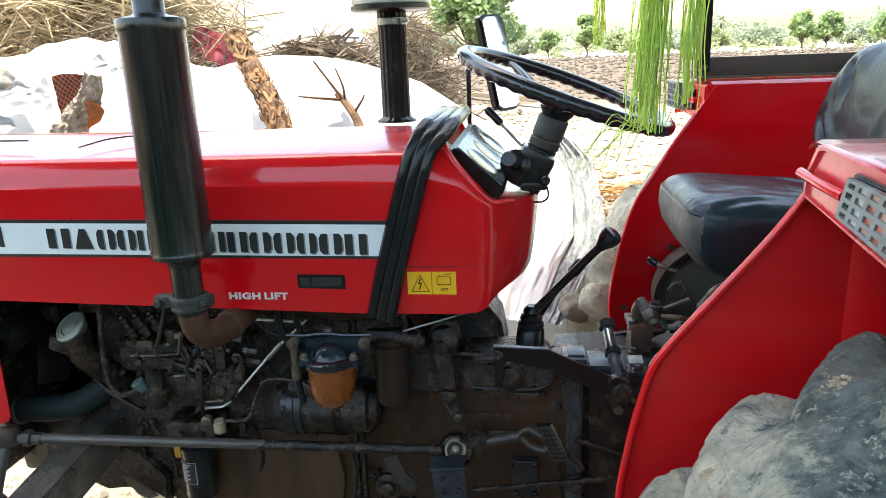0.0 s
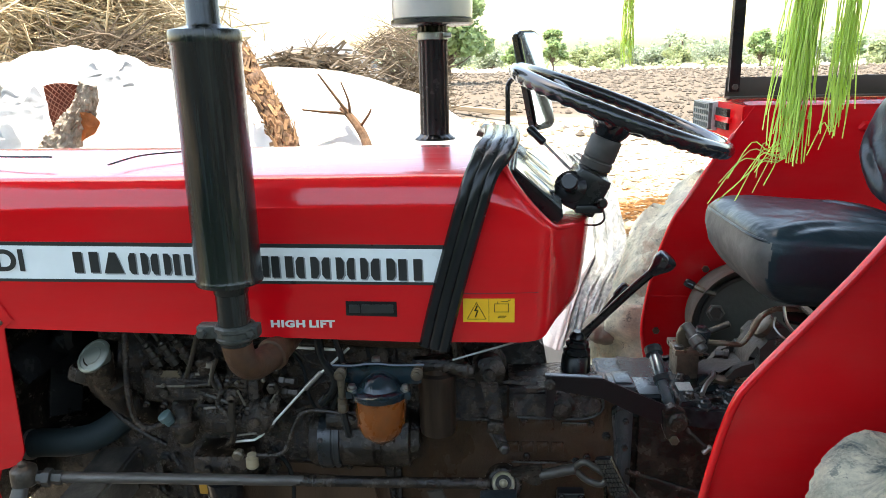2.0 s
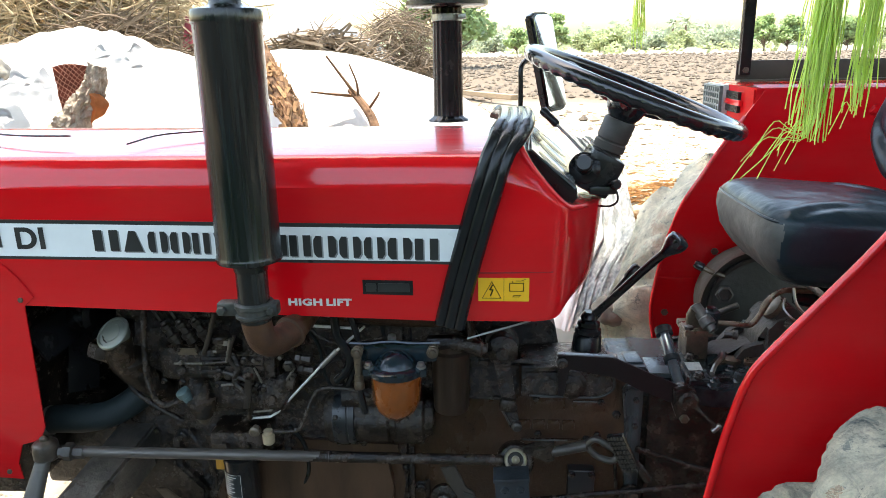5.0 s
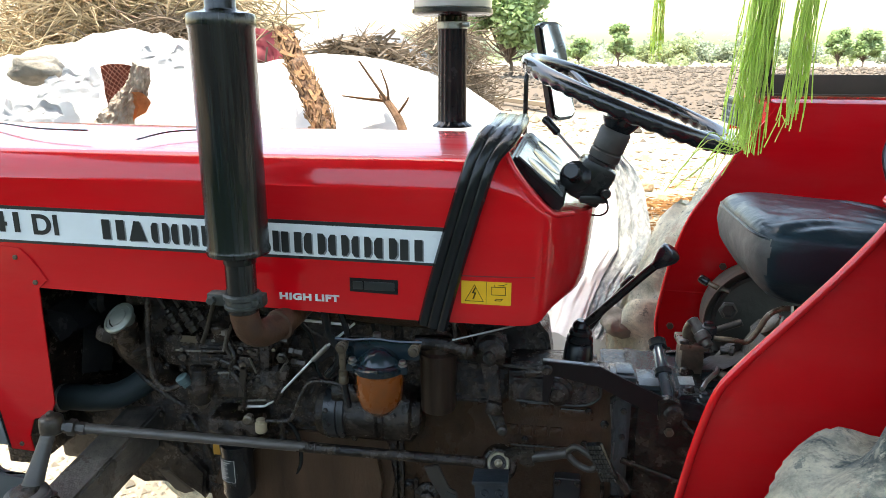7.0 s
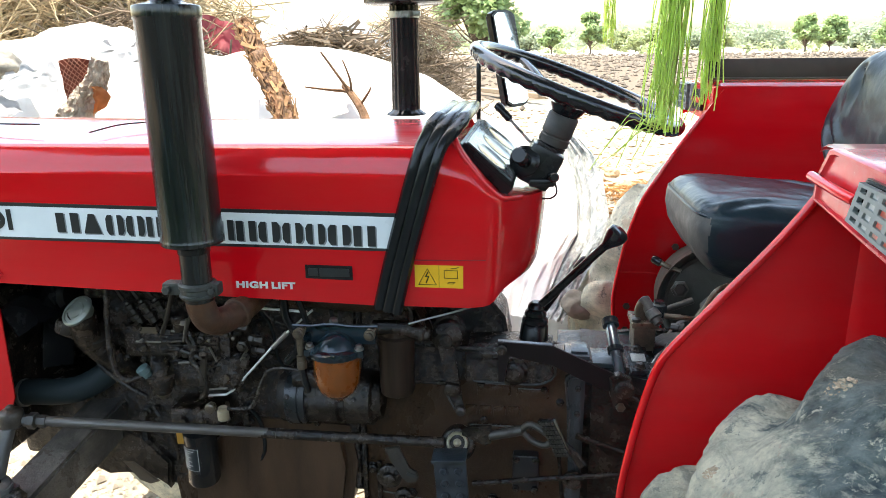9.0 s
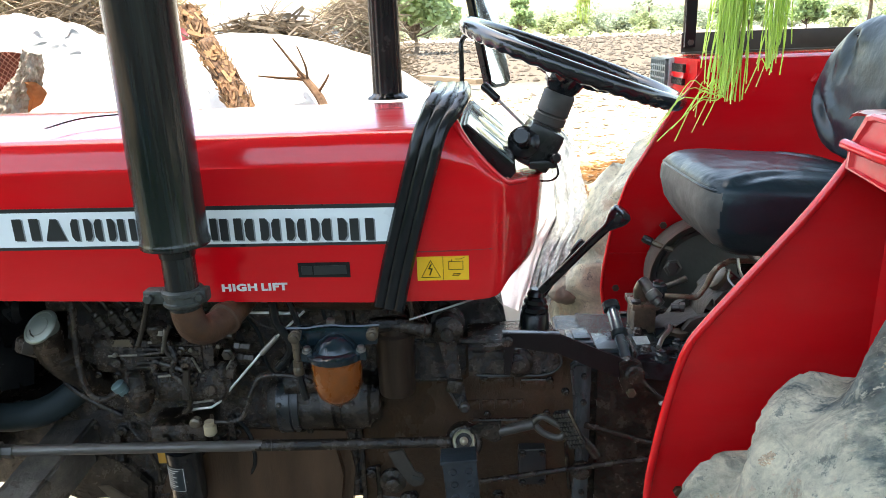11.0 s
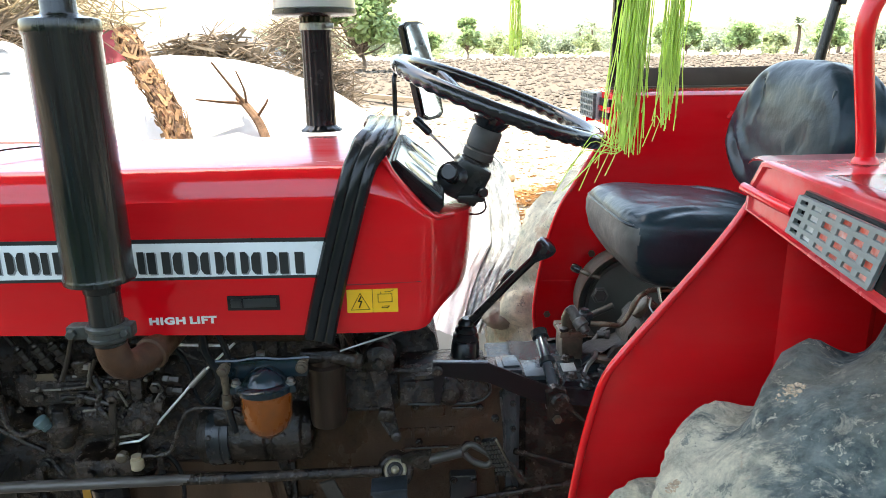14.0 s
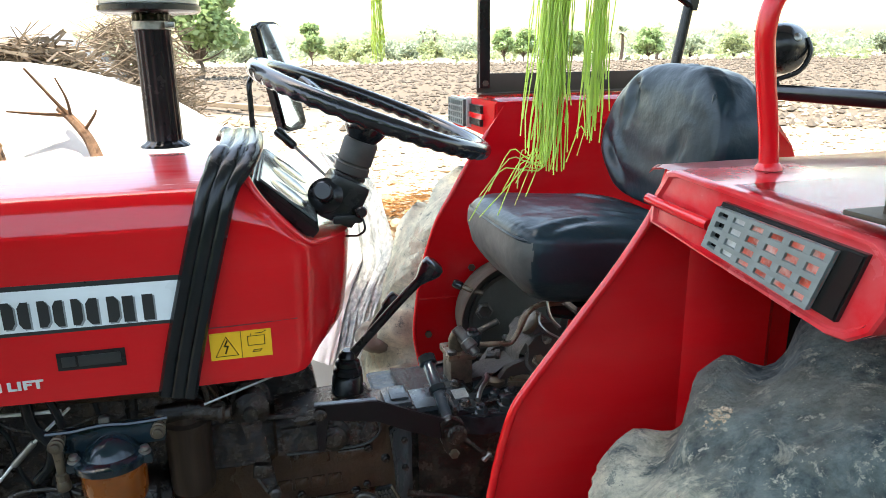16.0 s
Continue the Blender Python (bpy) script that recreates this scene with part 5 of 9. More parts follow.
    slab(bm, [(-0.1575, 1.1580), (-0.0700, 1.1575), (-0.0700, 1.2000), (-0.1575, 1.2000)], "y", 1.1934, 1.1946)
    st = part("warning_sticker", bm, YELLOW, cowl, "yellow battery warning sticker with black signs")

    def ink(pts, w=0.0011):
        b = bmesh.new()
        for p, q in zip(pts, pts[1:]):
            d = Vector((q[0] - p[0], 0, q[1] - p[1])).normalized()
            s = Vector((-d.z, 0, d.x)) * w / 2
            P, Q = Vector((p[0], 1.1928, p[1])) - d * w / 2, Vector((q[0], 1.1928, q[1])) + d * w / 2
            f = b.faces.new([b.verts.new(v) for v in (P - s, Q - s, Q + s, P + s)])
            bmesh.ops.solidify(b, geom=[f], thickness=0.0004)
        part("sign", b, INK, st)
    ink([(-0.1505, 1.1635), (-0.1185, 1.1635), (-0.1345, 1.1935), (-0.1505, 1.1635)])
    ink([(-0.1335, 1.187), (-0.1375, 1.179), (-0.1325, 1.1785), (-0.1365, 1.168)], 0.0022)
    ink([(-0.1135, 1.158), (-0.1135, 1.2000)], 0.0008)
    ink([(-0.104, 1.1765), (-0.080, 1.1765), (-0.080, 1.191), (-0.104, 1.191), (-0.104, 1.1765)])
    ink([(-0.099, 1.191), (-0.099, 1.1945)])
    ink([(-0.092, 1.195), (-0.084, 1.195), (-0.077, 1.198)])
    ink([(-0.098, 1.166), (-0.088, 1.166), (-0.085, 1.169), (-0.096, 1.169), (-0.098, 1.166)])
    return cowl


cowl = make_cowl()


def make_muffler():
    x, y = -0.519, 1.092
    bm = bmesh.new()
    turned(bm, (x, y, 1.246), (0, 0, 1), [(0, .027), (.010, .028), (.016, .046), (.018, .0515), (.022, .0525), (.026, .0515), (.030, .0500), (.374, .0500), (.376, .0515), (.380, .0520),
                                          (.392, .0520), (.3955, .0505), (.3965, .047), (.400, .030), (.402, .0250), (.405, .0235), (.50, .0235)], 40)
    mu = part("exhaust_muffler", bm, MUFFLER, tractor, "tall black cylindrical exhaust muffler")
    part("inlet_pipe", rod(bmesh.new(), (x, y, 1.155), (x, y, 1.25), 0.0255, seg=24), MUFFLER, mu, "black inlet pipe")
    bm = bmesh.new()
    box(bm, (x - .060, y - .012, 1.170), (x + .040, y + .014, 1.192), bev=0.005)
    turned(bm, (x, y, 1.166), (0, 0, 1), [(0, .0285), (.003, .0315), (.007, .0315), (.009, .0290), (.017, .0290), (.019, .0320), (.025, .0320), (.028, .0285)], 24)
    bolt(bm, (x - .050, y - .012, 1.181), (0, -1, 0), 0.008, 0.008)
    bolt(bm, (x + .030, y - .012, 1.181), (0, -1, 0), 0.007, 0.007)
    part("clamp", bm, mat("greenish_clamp_steel", (0.062, 0.068, 0.060), 0.4, metal=0.3, var=0.5, scale=40, dust=(0.020, 0.020, 0.018), dscale=25, damount=0.8, bump=.2), mu, "bolted dark pipe clamp")
    bm = bmesh.new()
    pipe(bm, [(x, y, 1.170), (x + .001, y + .003, 1.145), (x + .006, y + .012, 1.120), (x + .016, y + .036, 1.106), (x + .029, y + .075, 1.105), (x + .038, y + .12, 1.110), (x + .044, y + .20, 1.116)], 0.0245, seg=20, per=6)
    turned(bm, (x + .029, y + .075, 1.105), (.27, .96, .10), [(0, .025), (.002, .029), (.010, .029), (.012, .025)], 20)
    part("elbow", bm, RUST, mu, "rusty brown exhaust elbow")


make_muffler()


def make_precleaner():
    x, y = -0.227, 1.56
    bm = bmesh.new()
    seg = 64
    prof = [(1.432, .043), (1.436, .041), (1.440, .034), (1.444, .0300), (1.63, .0290), (1.632, .030), (1.66, .030)]
    rings = []
    for z, r in prof:
        rings.append([bm.verts.new((x + (r + (0.0010 if i % 4 < 2 else -0.0008)) * math.cos(2 * math.pi * i / seg), y + (r + (0.0010 if i % 4 < 2 else -0.0008)) * math.sin(2 * math.pi * i / seg), z)) for i in range(seg)])
    skin(bm, rings)
    pc = part("air_intake_pipe", bm, BLACKP, tractor, "black fluted air intake pipe on the hood")
    bm = bmesh.new()
    turned(bm, (x, y, 1.634), (0, 0, 1), [(0, .0305), (.001, .0325), (.014, .0325), (.015, .0305)], 28)
    box(bm, (x + .024, y - .036, 1.637), (x + .040, y - .022, 1.647), bev=.002)
    part("hose_clip", bm, STEEL, pc, "brown steel hose clip")
    bm = bmesh.new()
    turned(bm, (x, y, 1.661), (0, 0, 1), [(0, .03), (.001, .080), (.004, .0845), (.012, .0845), (.013, .080)], 40)
    part("bowl_rim", bm, BLACKP, pc)
    bm = bmesh.new()
    turned(bm, (x, y, 1.672), (0, 0, 1), [(0.002, .079), (.004, .0815), (.10, .084), (.12, .08), (.13, .04)], 40)
    part("bowl", bm, mat("pale_bowl", (0.42, 0.42, 0.40), 0.25, var=0.1, coat=0.5, dust=(0.3, 0.27, 0.22), damount=0.3), pc, "pale dusty pre-cleaner bowl")


make_precleaner()


def make_steering():
    c = Vector((0.130, CY + 0.015, 1.4985))
    nrm = Vector((math.sin(radians(20.65)), math.sin(radians(-4.1)), math.cos(radians(20.65)))).normalized()
    ex = Vector((nrm.z, 0, -nrm.x)).normalized()
    ey = nrm.cross(ex)
    bm = bmesh.new()
    R, nu, nv = 0.203, 240, 16
    rows = []
    for i in range(nu):
        a = 2 * math.pi * i / nu
        rad = ex * math.cos(a) + ey * math.sin(a)
        row = []
        for j in range(nv):
            b = 2 * math.pi * j / nv
            cb, sb = math.cos(b), math.sin(b)
            r = 0.0158
            if sb < 0.15:
                r -= 0.0028 * (0.5 + 0.5 * math.sin(a * 44)) * smooth01(0.15, -0.5, sb)
            row.append(bm.verts.new(c + rad * (R + r * cb) + nrm * (r * 0.95 * sb)))
        rows.append(row)
    for i in range(nu):
        A, B = rows[i], rows[(i + 1) % nu]
        for j in range(nv):
            bm.faces.new((A[j], B[j], B[(j + 1) % nv], A[(j + 1) % nv]))
    sw = part("steering_wheel", bm, WHEELRIM, tractor, "large black steering wheel with finger grips")
    hub = c - nrm * 0.032
    for a in (8, 128, 248):
        a = radians(a)
        rad = ex * math.cos(a) + ey * math.sin(a)
        side = nrm.cross(rad)
        bm = bmesh.new()
        rings = []
        for k in range(7):
            u = k / 6
            p = hub + rad * (0.02 + u * (R - 0.024)) + nrm * (0.030 * smooth01(0.1, 1, u))
            w, h = 0.017 - 0.006 * u, 0.006
            rings.append([bm.verts.new(p + side * (w * q) + nrm * (h * s)) for q, s in ((1, .4), (.6, 1), (-.6, 1), (-1, .4), (-.7, -.8), (.7, -.8))])
        skin(bm, rings)
        part("spoke", bm, WHEELRIM, sw)
    bm = bmesh.new()
    turned(bm, hub - nrm * 0.025, nrm, [(0, .026), (.012, .034), (.030, .040), (.040, .038), (.048, .026), (.052, .004)], 28)
    part("hub", bm, WHEELRIM, sw, "black rounded steering hub")
    base = hub - nrm * 0.025
    bm = bmesh.new()
    turned(bm, base, -nrm, [(0, .028), (.004, .0305), (.040, .0305), (.042, .0285), (.044, .0285), (.046, .0305), (.060, .0305), (.062, .024), (.064, .0285), (.078, .0285), (.082, .022), (.14, .022)], 28)
    col = part("steering_column", bm, mat("column_plastic", (0.035, 0.034, 0.031), 0.45, var=0.25, scale=20, dust=(0.12, 0.10, 0.08), dscale=10, damount=0.4), tractor, "dusty dark steering column")
    m = Matrix.Translation((0.064, CY - 0.02, 1.352)) @ pose(0, 0, 0, 0, 27, 0)
    bm = bmesh.new()
    box(bm, (-.036, -.042, -.038), (.034, .042, .040), m, bev=0.012)
    part("switch_housing", bm, BLACKP, col, "black switch housing")
    bm = bmesh.new()
    turned(bm, (0.036, CY - 0.052, 1.364), (-0.15, -1, 0.30), [(0, .029), (.010, .029), (.013, .024), (.016, .014), (.050, .0125), (.052, .0150), (.080, .0150), (.083, .0125), (.0832, .001)], 20)
    part("switch_knob", bm, BLACKP, col, "round black switch knob")
    bm = bmesh.new()
    turned(bm, (0.086, CY - 0.062, 1.337), (0.2, -1, 0.1), [(0, .010), (.02, .010), (.024, .007)], 14)
    box(bm, (0.043, CY - 0.075, 1.318), (0.093, CY - 0.03, 1.334), bev=.006)
    part("switch_body", bm, BLACKP, col)
    part("wire", pipe(bmesh.new(), [(0.088, CY - .06, 1.34), (0.096, CY - .07, 1.31), (0.086, CY - .06, 1.295), (0.07, CY - .04, 1.29)], 0.002, seg=6), BLACKP, col)
    # hand throttle
    bm = bmesh.new()
    rod(bm, (0.070, 1.485, 1.355), (-0.004, 1.548, 1.428), 0.0032, seg=8)
    th = part("throttle_lever", bm, STEEL, tractor, "thin steel hand throttle")
    bm = bmesh.new()
    turned(bm, (0.002, 1.543, 1.422), (-0.074, 0.063, 0.073), [(0, .0055), (.004, .0085), (.030, .0085), (.040, .010), (.048, .009), (.050, .006)], 14)
    part("grip", bm, RUBBER, th, "black rubber grip")


make_steering()


def make_mirror():
    bm = bmesh.new()
    pipe(bm, [(-0.072, 1.625, 1.41), (-0.072, 1.627, 1.50), (-0.071, 1.632, 1.538), (-0.055, 1.655, 1.553), (-0.018, 1.712, 1.553)], 0.0055, seg=10)
    arm = part("mirror_arm", bm, BLACKP, tractor, "bent black mirror arm")
    ax = Vector((0.042, -0.020, -0.215))
    c = Vector((-0.006, 1.722, 1.546))
    up = -ax.normalized()
    face = Vector((0.83, -0.56, 0)).normalized()
    face = (face - up * face.dot(up)).normalized()
    side = up.cross(face)

    def pl(bm, w, h, a, b, cut=0.25):
        o = [(-w, -h * (1 - cut * .3)), (-w * .6, -h), (w * .6, -h), (w, -h * (1 - cut * .3)), (w, h * (1 - cut * .3)), (w * .6, h), (-w * .6, h), (-w, h * (1 - cut * .3))]
        A = [bm.verts.new(c + side * p + up * q + face * a) for p, q in o]
        B = [bm.verts.new(c + side * p + up * q + face * b) for p, q in o]
        bm.faces.new(A[::-1])
        bm.faces.new(B)
        for i in range(8):
            bm.faces.new((A[i], A[(i + 1) % 8], B[(i + 1) % 8], B[i]))
        return bm
    bm = pl(bmesh.new(), 0.046, 0.112, -0.016, 0.004)
    bmesh.ops.bevel(bm, geom=list(bm.edges), offset=0.004, segments=2, affect="EDGES")
    part("mirror_housing", bm, BLACKP, arm, "tall black mirror housing")
    part("mirror_glass", pl(bmesh.new(), 0.040, 0.105, 0.0045, 0.0062), MIRROR, arm, "bright mirror glass")


make_mirror()


def make_fender_near():
    y = 1.018
    f = empty("fender", (0.8, 0.8, 0.6), "", "")
    bm = bmesh.new()
    front = [(0.30, 0.42), (0.20, 0.60), (0.184, 0.78), (0.180, 0.907), (0.196, 1.02), (0.218, 1.115), (0.245, 1.165), (0.33, 1.272), (0.405, 1.372), (0.435, 1.443)]
    front = [(a * 1.0554 + 0.0087, b * 1.0554 - 0.0872) for a, b in front[:-1]] + [(0.466, 1.438)]
    front = [tuple(p) for p in spline([(a, b, 0) for a, b in front], 4)]
    front = [(p[0], p[1]) for p in front]
    slab(bm, front + [(0.69, 1.438), (0.69, 0.42)], "y", y - 0.0015, y + 0.0015)
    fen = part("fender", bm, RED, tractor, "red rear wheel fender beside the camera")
    # black slab in place of the shaded hollow behind the panel
    bm = bmesh.new()
    slab(bm, [(0.685, 0.42), (0.685, 1.438), (1.25, 1.438), (1.36, 1.36), (1.42, 1.15), (1.40, 0.6), (1.2, 0.42)], "y", y + 0.002, y + 0.006)
    part("arch_shade_slab", bm, BLACKP, fen, "black slab standing for the shaded wheel arch")
    # rolled front edge
    bm = bmesh.new()
    pipe(bm, [(a, y - 0.004, b) for a, b in front[::3]], 0.0065, seg=10, per=4)
    part("rolled_edge", bm, RED, fen)
    # fold behind the front edge
    bm = bmesh.new()
    slab(bm, [(0.505, y), (0.520, y - 0.010), (0.57, y - 0.016), (0.640, y - 0.016), (0.66, y)], "z", 0.75, 1.40, bev=0.004)
    part("stiffener", bm, RED, fen)
    bm = bmesh.new()
    part("bolt", bolt(bm, (0.246, y - 0.003, 0.863), (0, -1, 0), 0.0085, 0.007), RUST, fen)
    # top sheet with rolled outer lip
    prof = [(1.022, 1.434), (1.015, 1.442), (0.995, 1.4455), (0.80, 1.4405), (0.66, 1.4335), (0.60, 1.4285), (0.572, 1.4195), (0.553, 1.404), (0.543, 1.384), (0.540, 1.355), (0.545, 1.330)]
    xs = [0.438, 0.445, 0.47, 0.6, 0.8, 1.0, 1.15, 1.25, 1.33, 1.39]
    drop = [0.004, 0, 0, 0, 0, 0.0, 0.004, 0.02, 0.06, 0.14]
    bm = bmesh.new()
    V = [[bm.verts.new((x, a, b - d)) for a, b in prof] for x, d in zip(xs, drop)]
    for A, B in zip(V, V[1:]):
        for i in range(len(prof) - 1):
            bm.faces.new((A[i], A[i + 1], B[i + 1], B[i]))
    bmesh.ops.solidify(bm, geom=list(bm.faces), thickness=-0.003)
    part("fender_top", bm, HOODTOP, fen, "glossy dusty red fender top with painted sky sheen")
    # lamp box at the front
    o = [(0.992, 1.371), (0.990, 1.402), (0.960, 1.443), (0.945, 1.446), (0.640, 1.432), (0.622, 1.418), (0.620, 1.376), (0.632, 1.352), (0.655, 1.336), (0.680, 1.333)]
    bm = bmesh.new()
    slab(bm, o, "x", 0.436, 0.60)
    cx = sum(a for a, _ in o) / len(o)
    cz = sum(b for _, b in o) / len(o)
    lb = part("lamp_box", bm, REDSHEEN, fen, "red lamp housing on the fender's front, with a painted pink sheen")
    bm = bmesh.new()
    n = len(o)

    def shrink(k, dx):
        return [bm.verts.new((dx, cx + (a - cx) * k, cz + (b - cz) * (k - (1 - k) * 1.6))) for a, b in o]
    R = [shrink(1.0, 0.436), shrink(1.0, 0.426), shrink(0.985, 0.4235), shrink(0.955, 0.4235), shrink(0.94, 0.428)]
    for A, B in zip(R, R[1:]):
        for i in range(n):
            bm.faces.new((A[i], A[(i + 1) % n], B[(i + 1) % n], B[i]))
    bm.faces.new(R[-1])
    part("front_rim", bm, REDSHEEN, lb, "raised red rim of the lamp housing")
    part("bead", pipe(bmesh.new(), [(0.417, 0.985, 1.404), (0.417, 0.95, 1.4020), (0.418, 0.90, 1.399), (0.422, 0.862, 1.396)], 0.0068, seg=12), RED, lb, "short red tube across the lamp housing")
    # lamp: a pierced grey grid before orange and clear lenses
    P = lambda u, v: Vector((0.420, 0, -0.002)) + (Vector((0, .862, 1.3745)) * (1 - u) * (1 - v) + Vector((0, .697, 1.3545)) * u * (1 - v) + Vector((0, .840, 1.4245)) * (1 - u) * v + Vector((0, .671, 1.4185)) * u * v)
    lamp = part("lamp_body", slab(bmesh.new(), [(0.868, 1.372), (0.842, 1.427), (0.645, 1.4195), (0.670, 1.3495)], "x", 0.421, 0.436, bev=0.002), BLACKP, lb, "black fender lamp body")
    nu, nv = 6, 4
    us = [i / nu for i in range(nu + 1)]
    vs = [j / nv for j in range(nv + 1)]
    dx = Vector((-0.006, 0, 0))
    for i in range(nu + 1):
        a, b = max(0, us[i] - (.029 if 0 < i < nu else .0)), min(1, us[i] + .029)
        if i == 0:
            a, b = 0, .05
        if i == nu:
            a, b = .955, 1
        bm = bmesh.new()
        q = [P(a, 0), P(b, 0), P(b, 1), P(a, 1)]
        A, B = [bm.verts.new(p) for p in q], [bm.verts.new(p + dx) for p in q]
        for f4 in ((A[::-1]), B) + tuple((A[k], A[(k + 1) % 4], B[(k + 1) % 4], B[k]) for k in range(4)):
            bm.faces.new(f4)
        part("guard_bar", bm, LAMPGREY, lamp)
    for j in range(nv + 1):
        a, b = vs[j] - .052, vs[j] + .052
        a, b = max(0, a if j else 0), min(1, b)
        if j == 0:
            b = .08
        if j == nv:
            a = .92
        bm = bmesh.new()
        q = [P(0, a), P(1, a), P(1, b), P(0, b)]
        e = Vector((-0.0003, 0, 0))
        A, B = [bm.verts.new(p + e) for p in q], [bm.verts.new(p + dx + e) for p in q]
        for f4 in ((A[::-1]), B) + tuple((A[k], A[(k + 1) % 4], B[(k + 1) % 4], B[k]) for k in range(4)):
            bm.faces.new(f4)
        part("guard_bar", bm, LAMPGREY, lamp)
    for u0, u1, m in ((0.17, 0.34, LENS_C), (0.34, 1.0, LENS_O)):
        bm = bmesh.new()
        q = [P(u0, 0), P(u1, 0), P(u1, 1), P(u0, 1)]
        A, B = [bm.verts.new(p + Vector((-0.001, 0, 0))) for p in q], [bm.verts.new(p + Vector((-0.0028, 0, 0))) for p in q]
        for f4 in ((A[::-1]), B) + tuple((A[k], A[(k + 1) % 4], B[(k + 1) % 4], B[k]) for k in range(4)):
            bm.faces.new(f4)
        part("lens", bm, m, lamp)
    bpy.data.objects.remove(f)
    return fen


make_fender_near()


def make_fender_far():
    y = 1.745
    front = [(0.36, 0.42), (0.30, 0.70), (0.285, 0.815), (0.266, 0.93), (0.280, 1.05), (0.313, 1.182), (0.36, 1.27), (0.412, 1.357), (0.495, 1.478)]
    front = [(p.x, p.y) for p in spline([(a, b, 0) for a, b in front], 4)]
    bm = bmesh.new()
    slab(bm, front + [(1.10, 1.478), (1.20, 1.43), (1.29, 1.34), (1.35, 1.20), (1.38, 1.0), (1.36, 0.42)], "y", y - .0015, y + .0015)
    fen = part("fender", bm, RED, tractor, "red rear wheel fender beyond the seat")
    part("rolled_edge", pipe(bmesh.new(), [(a, y - .003, b) for a, b in front[::3]], 0.005, seg=8, per=4), RED, fen)
    part("bead", pipe(bmesh.new(), [(0.74, y - .001, 1.425), (0.76, y - .003, 1.43), (0.98, y - .003, 1.432), (1.00, y - .001, 1.427)], 0.012, seg=8), RED, fen)
    for p in ((0.30, 0.93), (0.375, 0.93), (0.30, 0.865), (0.41, 1.09)):
        part("bolt", bolt(bmesh.new(), (p[0], y - .002, p[1]), (0, -1, 0), 0.009, 0.007), mat("rusted_bolt", (0.10, 0.055, 0.04), 0.5, metal=0.4, var=0.3), fen)
    part("crease", pipe(bmesh.new(), [(0.277, y - .0015, 1.022), (0.45, y - .0015, 1.016), (0.70, y - .0015, 1.008)], 0.0022, seg=6), RED, fen)
    prof = [(y - .002, 1.474), (y + .01, 1.481), (1.9, 1.483), (2.10, 1.481), (2.15, 1.468), (2.17, 1.44), (2.175, 1.38)]
    xs, drop = [0.49, 0.5, 0.8, 1.08, 1.15, 1.22, 1.29, 1.35], [0.003, 0, 0, 0, 0.012, 0.045, 0.13, 0.26]
    bm = bmesh.new()
    V = [[bm.verts.new((x, a, b - d)) for a, b in prof] for x, d in zip(xs, drop)]
    for A, B in zip(V, V[1:]):
        for i in range(len(prof) - 1):
            bm.faces.new((A[i], A[i + 1], B[i + 1], B[i]))
    bmesh.ops.solidify(bm, geom=list(bm.faces), thickness=0.003)
    part("fender_top", bm, RED, fen, "dusty red fender top")
    bm = bmesh.new()
    slab(bm, [(1.748, 1.405), (1.748, 1.479), (2.09, 1.478), (2.12, 1.44), (2.08, 1.40), (1.80, 1.392)], "x", 0.470, 0.60, bev=.004)
    lb = part("lamp_box", bm, RED, fen, "red lamp housing")
    for j in range(5):
        z = 1.408 + j * 0.0155
        part("guard_bar", box(bmesh.new(), (0.448, 1.935, z), (0.456, 2.075, z + .0045)), LAMPGREY, lb)
    for i in range(8):
        a = 1.935 + i * 0.0192
        part("guard_bar", box(bmesh.new(), (0.4475, a, 1.408), (0.4555, a + .0055, 1.4745)), LAMPGREY, lb)
    part("lamp_body", box(bmesh.new(), (0.457, 1.932, 1.405), (0.47, 2.078, 1.478), bev=.002), LENS_C, lb)
    part("recess", box(bmesh.new(), (0.462, 1.835, 1.415), (0.4695, 1.925, 1.465)), BLACKP, lb)
    part("recess", box(bmesh.new(), (0.460, 1.82, 1.432), (0.4695, 1.93, 1.446), bev=.002), RED, lb)


make_fender_far()


